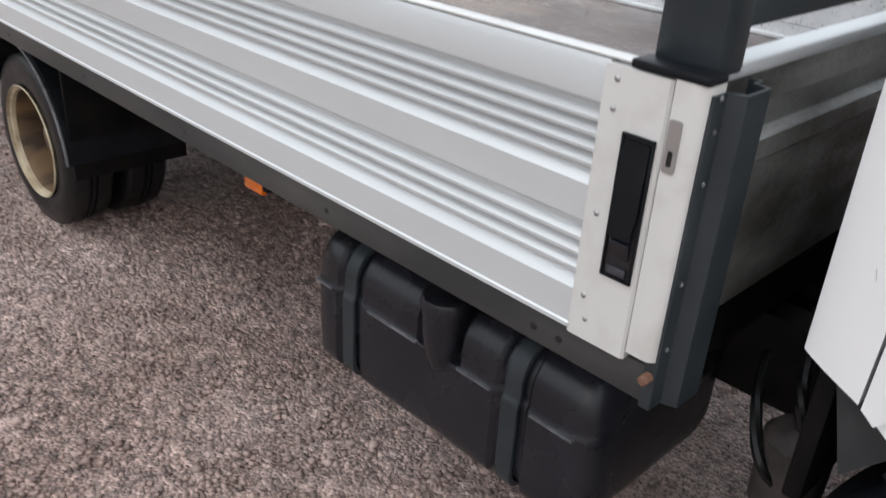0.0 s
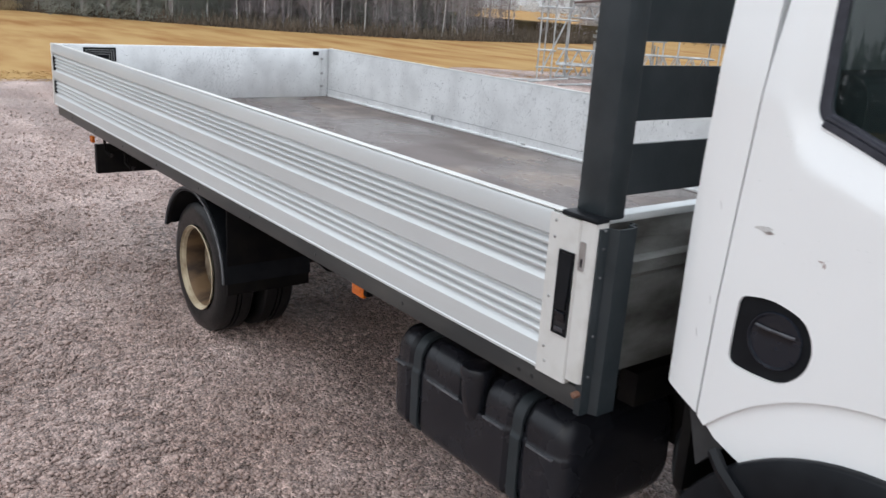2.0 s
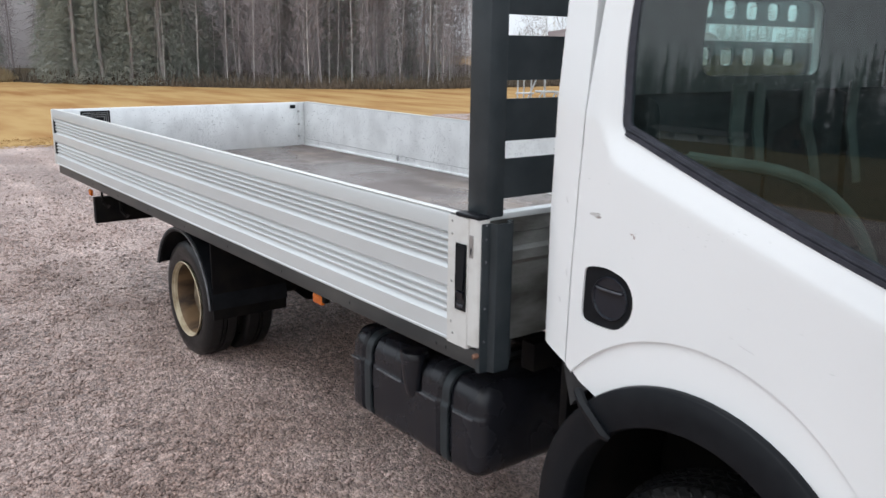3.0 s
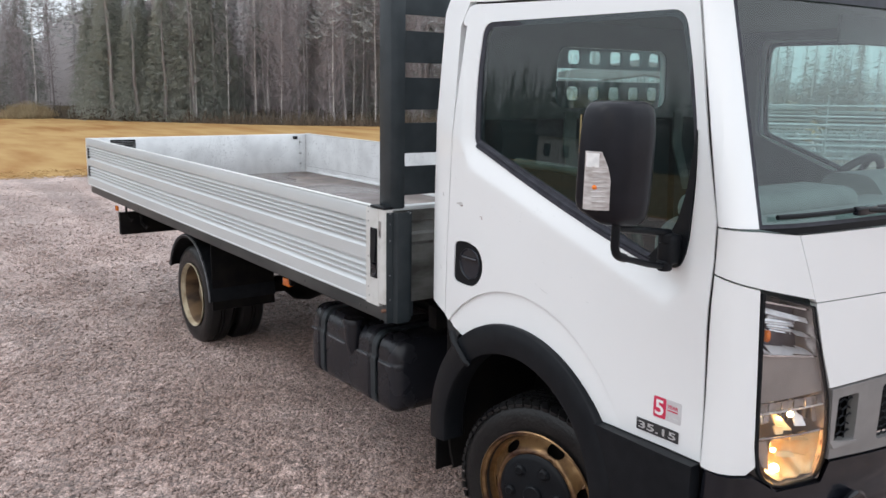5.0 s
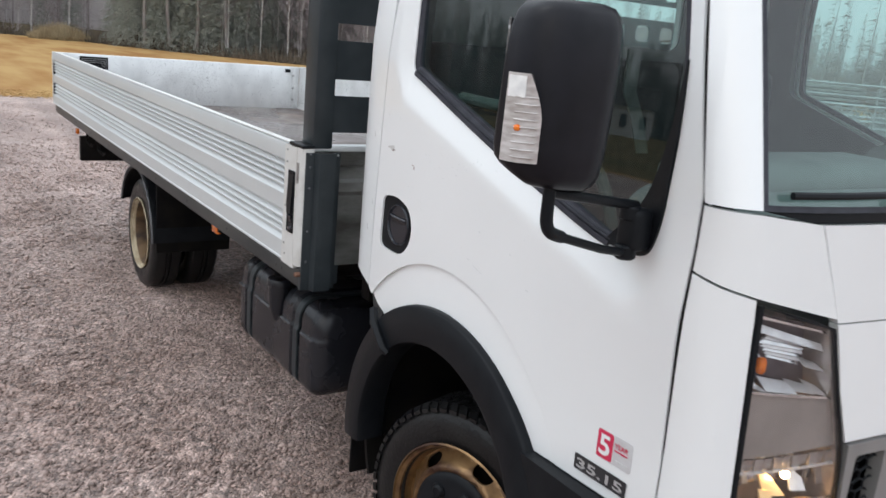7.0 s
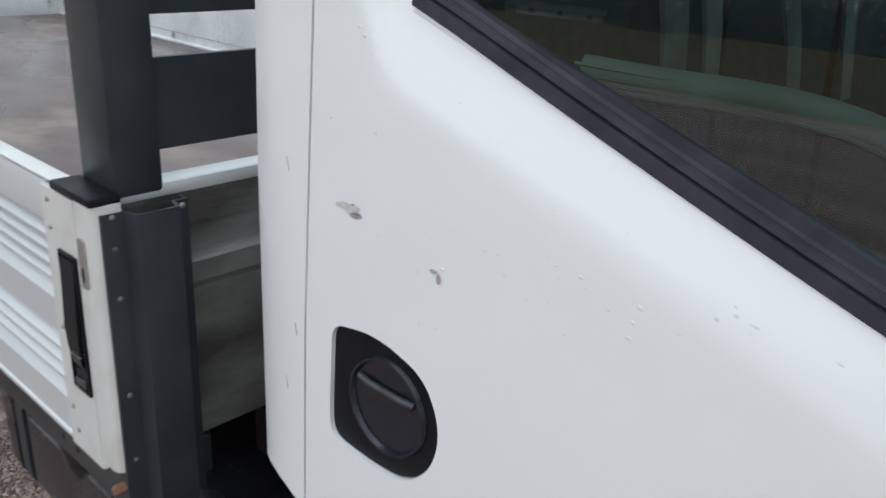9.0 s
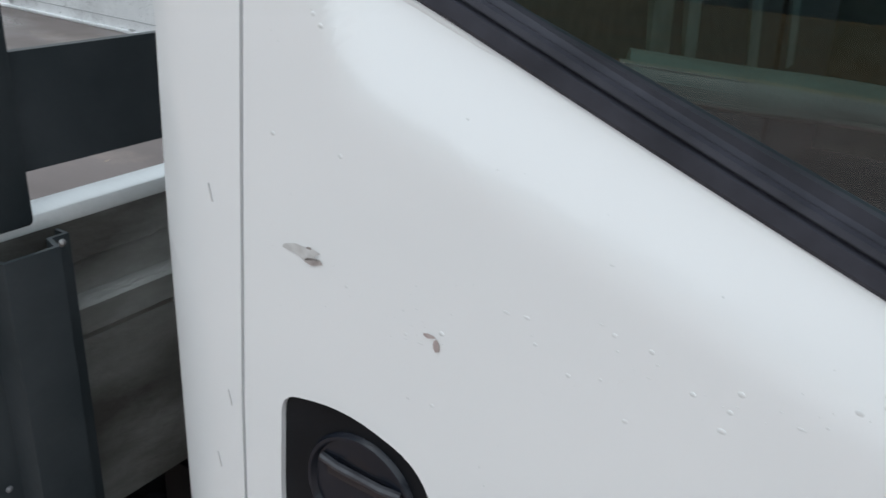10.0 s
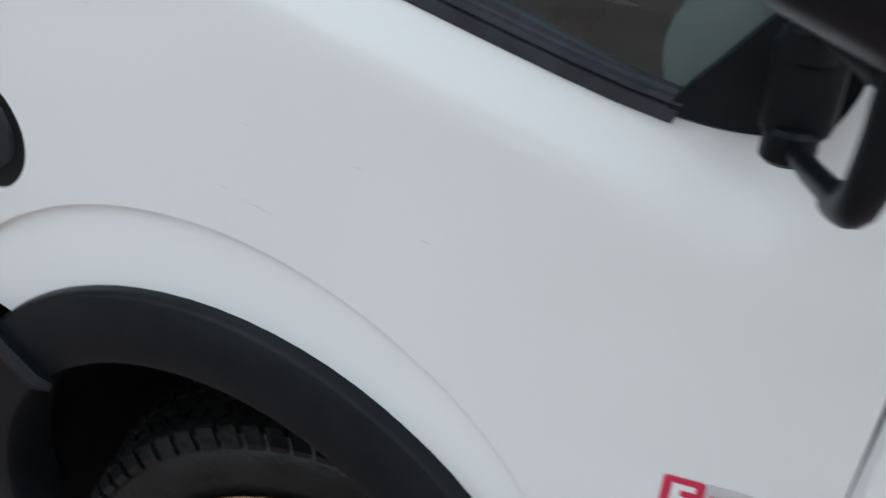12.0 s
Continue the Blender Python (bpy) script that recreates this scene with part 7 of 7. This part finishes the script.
# ---- distant woods on all sides ----
def far_wood(name, centre, span, dist, count, height, seed, label, mat=None, twigs=40, fine=0.012):
    """A far treeline: thousands of slender cones of uneven height on an arc."""
    q = np.random.default_rng(seed)
    a = np.radians(centre + span * (q.random(count) - 0.5))
    dd = dist * (1 + 0.18 * q.random(count))
    wave = 0.65 + 0.35 * np.sin(a * 23 + seed) * np.sin(a * 7.3 + 2 * seed)
    hh = height * (0.55 + 0.45 * q.random(count)) * (0.75 + 0.25 * wave)
    base = np.stack([dd * np.cos(a), dd * np.sin(a), np.full(count, -0.3)], 1)
    roots, tips, ws = [base], [base + np.stack([0.3 * q.random(count), 0.3 * q.random(count), hh], 1)], [0.012 * hh + 0.02]
    m = count * twigs
    i = q.integers(0, count, m)
    f = q.random(m) ** 1.2
    p = base[i] + np.stack([np.zeros(m), np.zeros(m), hh[i] * f], 1)
    an = 2 * np.pi * q.random(m)
    reach = (1.05 - f) * hh[i] * 0.20
    t = p + np.stack([np.cos(an) * reach, np.sin(an) * reach, -0.25 * reach], 1)
    roots.append(p)
    tips.append(t)
    ws.append(fine * hh[i])
    return spikes(name, np.concatenate(roots), np.concatenate(tips), np.concatenate(ws), mat or FARWOOD, label, "wood")


# far trees are lightened, with some mist mixed into the colour
FARWOOD = material("far_wood", (0.24, 0.25, 0.245), 0.95, second=(0.30, 0.295, 0.29), scale=0.15, detail=4, spec=0.05, per_island=0.3)
far_wood("far_treeline", 255, 130, 95, 2400, 13.5, 3, "dark wood on the far side of the field")
# near-white grey: thick mist painted into the farthest trees
FARMIST = material("haze_paled_far_wood", (0.72, 0.73, 0.74), 0.95, second=(0.78, 0.79, 0.80), scale=0.15, detail=4, spec=0.05, per_island=0.1)
far_wood("far_treeline", 125, 40, 190, 1100, 8, 4, "far wood beyond the field, mist put into its pale colour", FARMIST)
far_wood("far_treeline", 124, 24, 120, 45, 10, 9, "trees behind the scaffolding, mist put into their pale colour", FARMIST)
# mid grey: thinner mist painted into the trees at the field's end
NEARMIST = material("haze_paled_field_edge", (0.50, 0.48, 0.475), 0.95, second=(0.58, 0.56, 0.55), scale=0.2, detail=4, spec=0.05, per_island=0.12)
far_wood("far_treeline", 111, 46, 52, 200, 8, 14, "bare trees where the field ends, mist put into their colour", NEARMIST, 160, 0.0035)
far_wood("far_treeline", 111, 46, 57, 900, 3.6, 16, "low scrub beyond the end of the field, mist put into its colour", NEARMIST)
far_wood("field_edge_brush", 111, 46, 50, 420, 1.3, 15, "brown brush along the end of the field", UNDER)
far_wood("far_treeline", 40, 130, 170, 700, 13, 5, "distant wood")
far_wood("far_treeline", 330, 60, 140, 450, 13, 6, "distant wood")


# ---- scaffolding on the field ----
S0, SE1, SE2 = Vector((-13.7, 13.1, 0)), Vector((0.69, 0.724, 0)), Vector((-0.724, 0.69, 0))


def sc(s, d, z):
    return S0 + (SE1 * s + SE2 * d + Vector((0, 0, z))) * 0.90


GALV = material("galvanised_tube", (0.60, 0.615, 0.62), 0.45, 0.5, second=(0.36, 0.38, 0.39), scale=6, detail=5, rough_var=0.1)
GALV_W = material("weathered_planks", (0.40, 0.41, 0.40), 0.7, second=(0.28, 0.29, 0.28), scale=6, detail=5)
ROOF = material("brown_roof_sheet", (0.11, 0.075, 0.07), 0.7, second=(0.15, 0.11, 0.10), scale=2, detail=4)


WOODP = material("pale_timber", (0.24, 0.17, 0.11), 0.8, second=(0.17, 0.12, 0.08), scale=5, detail=5)


def pole(parent, a, b, r=0.020):
    bm = shape()
    tube(bm, [a, b], r, 8)
    return part("tube", bm, GALV, parent)


def truss(s0, s1, d, z0, z1, name="lattice_girder", group="lattice girders"):
    t = tagged(new(name), "silver aluminium lattice girder of a dismantled stage", "girder", group)
    for dd in (d, d + 0.35):
        pole(t, sc(s0, dd, z0), sc(s1, dd, z0))
        pole(t, sc(s0, dd, z1), sc(s1, dd, z1))
        n = max(2, round((s1 - s0) / (z1 - z0) / 0.9))
        for k in range(n):
            a, b = s0 + (s1 - s0) * k / n, s0 + (s1 - s0) * (k + 1) / n
            m = (a + b) / 2
            pole(t, sc(a, dd, z0), sc(m, dd, z1), 0.014)
            pole(t, sc(m, dd, z1), sc(b, dd, z0), 0.014)
    for s in (s0, s1):
        for z in (z0, z1):
            pole(t, sc(s, d, z), sc(s, d + 0.35, z), 0.018)
    return t


truss(0.25, 4.3, 0.0, 0.40, 0.80)
truss(0.25, 4.3, 0.5, 0.05, 0.40)
truss(0.55, 4.6, 0.2, 1.62, 1.94)
truss(4.9, 8.6, -1.4, 0.42, 0.85)
truss(4.9, 8.6, -1.0, 0.02, 0.40)
truss(5.0, 9.4, -2.6, 0.80, 1.15)
truss(5.0, 9.4, -2.2, 0.30, 0.62)
truss(9.2, 13.5, 1.0, 0.45, 0.85)
truss(9.2, 13.5, 0.6, 1.6, 1.95)
frame_ = tagged(new("scaffold_tower"), "open scaffold tower of galvanised tubes with guard rails", "scaffold")
for s, d, z in ((-0.25, 0, 2.4), (-0.1, 1.6, 2.4), (0.12, 0, 2.3), (0.5, 0.2, 2.3), (0.5, 1.8, 2.3), (2.1, 0.2, 2.2), (3.4, 0.2, 2.1), (4.5, 0.4, 2.2), (4.5, 1.8, 2.2)):
    pole(frame_, sc(s, d, 0), sc(s, d, z))
for a, b in (((-0.35, 0, 2.25), (2.1, 0.2, 2.18)), ((-0.35, 0, 1.55), (0.7, 0, 1.55)), ((-0.35, 0, 1.85), (0.6, 0.1, 1.85)), ((-0.3, 0, 0.3), (0.7, 0, 0.3)), ((-0.3, 0, 0.75), (0.2, 0, 0.75)),
             ((-0.15, 0, 0.15), (0.58, 0.1, 1.95)), ((0.5, 0.2, 2.05), (4.5, 0.4, 2.1)), ((4.6, -2.6, 1.62), (10.5, -2.6, 1.62)), ((4.6, -2.6, 1.36), (10.5, -2.6, 1.36)), ((5.2, -2.6, 0), (5.2, -2.6, 1.75)), ((7.2, -2.6, 0), (7.2, -2.6, 1.75)), ((9.2, -2.6, 0), (9.2, -2.6, 1.75)), ((-0.25, 0, 1.55), (-0.1, 1.6, 1.55)), ((0.5, 0.2, 1.5), (0.5, 1.8, 1.5))):
    pole(frame_, sc(*a), sc(*b), 0.022)
stack = tagged(new("deck_stack"), "stack of grey scaffold decks on trestles", "scaffold")
for k in range(5):
    bm = shape()
    off = 0.06 * ((k * 7) % 3)
    prism(bm, [(sc(1.2 + off, 0.3, 0).x, sc(1.2 + off, 0.3, 0).y), (sc(3.1 + off, 0.3, 0).x, sc(3.1 + off, 0.3, 0).y), (sc(3.1 + off, 1.3, 0).x, sc(3.1 + off, 1.3, 0).y), (sc(1.2 + off, 1.3, 0).x, sc(1.2 + off, 1.3, 0).y)], "z", 1.02 + 0.11 * k, 1.08 + 0.11 * k)
    part("deck", bm, GALV_W, stack)
for s0_, d0_, z0_, rows_ in ((5.6, 1.6, 0.10, 13), (8.4, 1.8, 0.10, 12), (11.2, 1.5, 0.10, 13)):
    low = tagged(new("deck_stack"), "stack of pale grey scaffold decks", "scaffold", "deck stacks")
    for k in range(rows_):
        bm = shape()
        o = 0.07 * ((k * 5) % 3)
        prism(bm, [(sc(s0_ + o, d0_, 0).x, sc(s0_ + o, d0_, 0).y), (sc(s0_ + 2.4 + o, d0_, 0).x, sc(s0_ + 2.4 + o, d0_, 0).y), (sc(s0_ + 2.4 + o, d0_ + 0.9, 0).x, sc(s0_ + 2.4 + o, d0_ + 0.9, 0).y), (sc(s0_ + o, d0_ + 0.9, 0).x, sc(s0_ + o, d0_ + 0.9, 0).y)], "z", z0_ + 0.10 * k, z0_ + 0.06 + 0.10 * k)
        part("deck", bm, GALV_W, low)
    for o in (0.2, 2.2):
        bm = shape()
        p = sc(s0_ + o, d0_ + 0.45, 0)
        box(bm, p.x - 0.35, p.x + 0.35, p.y - 0.35, p.y + 0.35, 0.0, z0_, 0.01)
        part("bearer", bm, WOODP, low)
for s in (1.25, 1.7, 2.3, 2.9):
    for d in (0.4, 1.2):
        pole(stack, sc(s, d, 0), sc(s, d, 1.02), 0.022)
roof_ob = tagged(new("stage_roof"), "low brown sheet roof on scaffold tubes", "roof")
bm = shape()
a, b, c_, d_ = sc(0.55, 0.1, 1.97), sc(3.0, 0.2, 2.32), sc(3.0, 2.6, 2.80), sc(0.55, 2.6, 2.40)
e_, f_ = sc(5.4, 0.3, 1.97), sc(5.4, 2.6, 2.40)
vv = [bm.verts.new(p) for p in (a, b, c_, d_, e_, f_)]
bm.faces.new((vv[0], vv[1], vv[2], vv[3]))
bm.faces.new((vv[1], vv[4], vv[5], vv[2]))
r_ = bmesh.ops.extrude_face_region(bm, geom=list(bm.faces))
for v in r_["geom"]:
    if isinstance(v, bmesh.types.BMVert):
        v.co.z += 0.05
part("roof_sheet", bm, ROOF, roof_ob, smooth=0)
pole(roof_ob, sc(3.0, 0.15, 0), sc(3.0, 0.15, 2.32))
pole(roof_ob, sc(3.0, 2.5, 0), sc(3.0, 2.5, 2.76))
for k in range(7):
    tubes = tagged(new("loose_tube", None), "loose bent scaffold tube lying on the ground", "tube", "loose tubes")
    s = -1.2 + 0.75 * k
    pole(tubes, sc(s, -1.3 - 0.25 * (k % 3), 0.03), sc(s + 1.0, -1.1 - 0.4 * (k % 2), 0.05 + 0.12 * (k % 2)), 0.022)
# gravel pad under it
bm = shape()
pad = [sc(7 + (9.5 + 0.6 * math.sin(5 * a)) * math.cos(a), 0.6 + (3.2 + 0.3 * math.sin(7 * a)) * math.sin(a), 0.004) for a in [2 * math.pi * k / 48 for k in range(48)]]
bm.faces.new([bm.verts.new(p) for p in pad])
tagged(part("gravel_pad", bm, GRAVEL, smooth=0), "patch of grey gravel under the scaffolding", "gravel", kind="structure")
bm = shape()
pad = [sc(14 + (8.5 + 0.5 * math.sin(5 * a)) * math.cos(a), 3.5 + (8 + 0.4 * math.sin(7 * a)) * math.sin(a), 0.008) for a in [2 * math.pi * k / 48 for k in range(48)]]
bm.faces.new([bm.verts.new(p) for p in pad])
tagged(part("gravel_pad", bm, GRAVEL, smooth=0), "wide patch of grey gravel behind the scaffolding", "gravel", kind="structure")
for k in range(3):
    crate = tagged(new("timber_pile"), "small pile of pale sawn timber", "timber", "timber piles")
    for j in range(4):
        bm = shape()
        p = sc(4.0 + 0.9 * k, -0.8, 0.05 + 0.11 * j)
        box(bm, p.x - 0.4, p.x + 0.4, p.y - 0.07, p.y + 0.07, p.z, p.z + 0.09, 0.01)
        part("timber", bm, WOODP, crate)

# ---- houses across the field ----
PLASTER = material("white_boards", (0.75, 0.75, 0.73), 0.7, second=(0.66, 0.66, 0.64), scale=1.5, detail=5)
REDW = material("brown_boards", (0.12, 0.075, 0.065), 0.8, second=(0.09, 0.055, 0.05), scale=1.5, detail=5)
DARKROOF = material("dark_roof", (0.06, 0.055, 0.055), 0.8, second=(0.09, 0.085, 0.08), scale=1, detail=4)
DARKWIN = material("dark_window", (0.03, 0.035, 0.04), 0.1, second=(0.05, 0.05, 0.055), scale=2)


def house(az, dist, w, depth, eave, ridge, wall_mat, label, windows):
    h = tagged(new("house"), label, "house")
    h.location = (dist * math.sin(radians(az)), -dist * math.cos(radians(az)), -0.02)
    h.rotation_euler = (0, 0, radians(az))
    bm = shape()
    prism(bm, [(-w / 2, 0), (w / 2, 0), (w / 2, eave), (0, ridge), (-w / 2, eave)] if windows < 3 else [(-w / 2, 0), (w / 2, 0), (w / 2, eave), (-w / 2, eave)], "y", -depth / 2, depth / 2)
    part("wall", bm, wall_mat, h, smooth=0)
    bm = shape()
    if windows < 3:
        for s in (-1, 1):
            prism(bm, [(0, ridge + 0.02), (0, ridge + 0.2), (s * (w / 2 + 0.4), eave - 0.1), (s * (w / 2 + 0.4), eave - 0.28)], "y", -depth / 2 - 0.3, depth / 2 + 0.3)
    else:
        prism(bm, [(-depth / 2 - 0.4, eave - 0.1), (depth / 2 + 0.4, eave - 0.1), (0, ridge)], "x", -w / 2 - 0.3, w / 2 + 0.3)
    part("roof", bm, DARKROOF, h, smooth=0)
    for k in range(windows):
        x = -w / 2 + w * (k + 0.5) / windows
        bm = shape()
        box(bm, x - 0.3, x + 0.3, depth / 2, depth / 2 + 0.06, min(1.0, eave * 0.3), min(2.0, eave * 0.75))
        part("window", bm, DARKWIN, h)
    return h


house(-43, 78, 7.0, 6, 2.8, 4.6, PLASTER, "white boarded farmhouse with dark roof", 4)
house(-27, 82, 4.0, 5, 1.6, 3.2, REDW, "brown boarded barn with dark gable roof", 1)
house(-33, 92, 9.0, 4, 0.9, 1.4, PLASTER, "long low white shed", 3)

# darker field of stubble and green weeds on the open side
WEEDS = material("weedy_stubble", (0.115, 0.10, 0.045), 0.95, second=(0.19, 0.13, 0.06), scale=0.25, detail=8, spec=0.05, bump=0.5, bump_scale=5)
bm = shape()
rows = []
for j in range(25):
    x = -60 + 5 * j
    rows.append([bm.verts.new((x, -17 - 0.5 * math.sin(x * 0.21) - 70 * i / 8, -0.006)) for i in range(9)])
for ra, rb in zip(rows, rows[1:]):
    for i in range(8):
        bm.faces.new((ra[i], ra[i + 1], rb[i + 1], rb[i]))
tagged(part("weedy_field", bm, WEEDS, smooth=0), "dark weedy stubble field on the open side of the yard", "field", kind="structure")
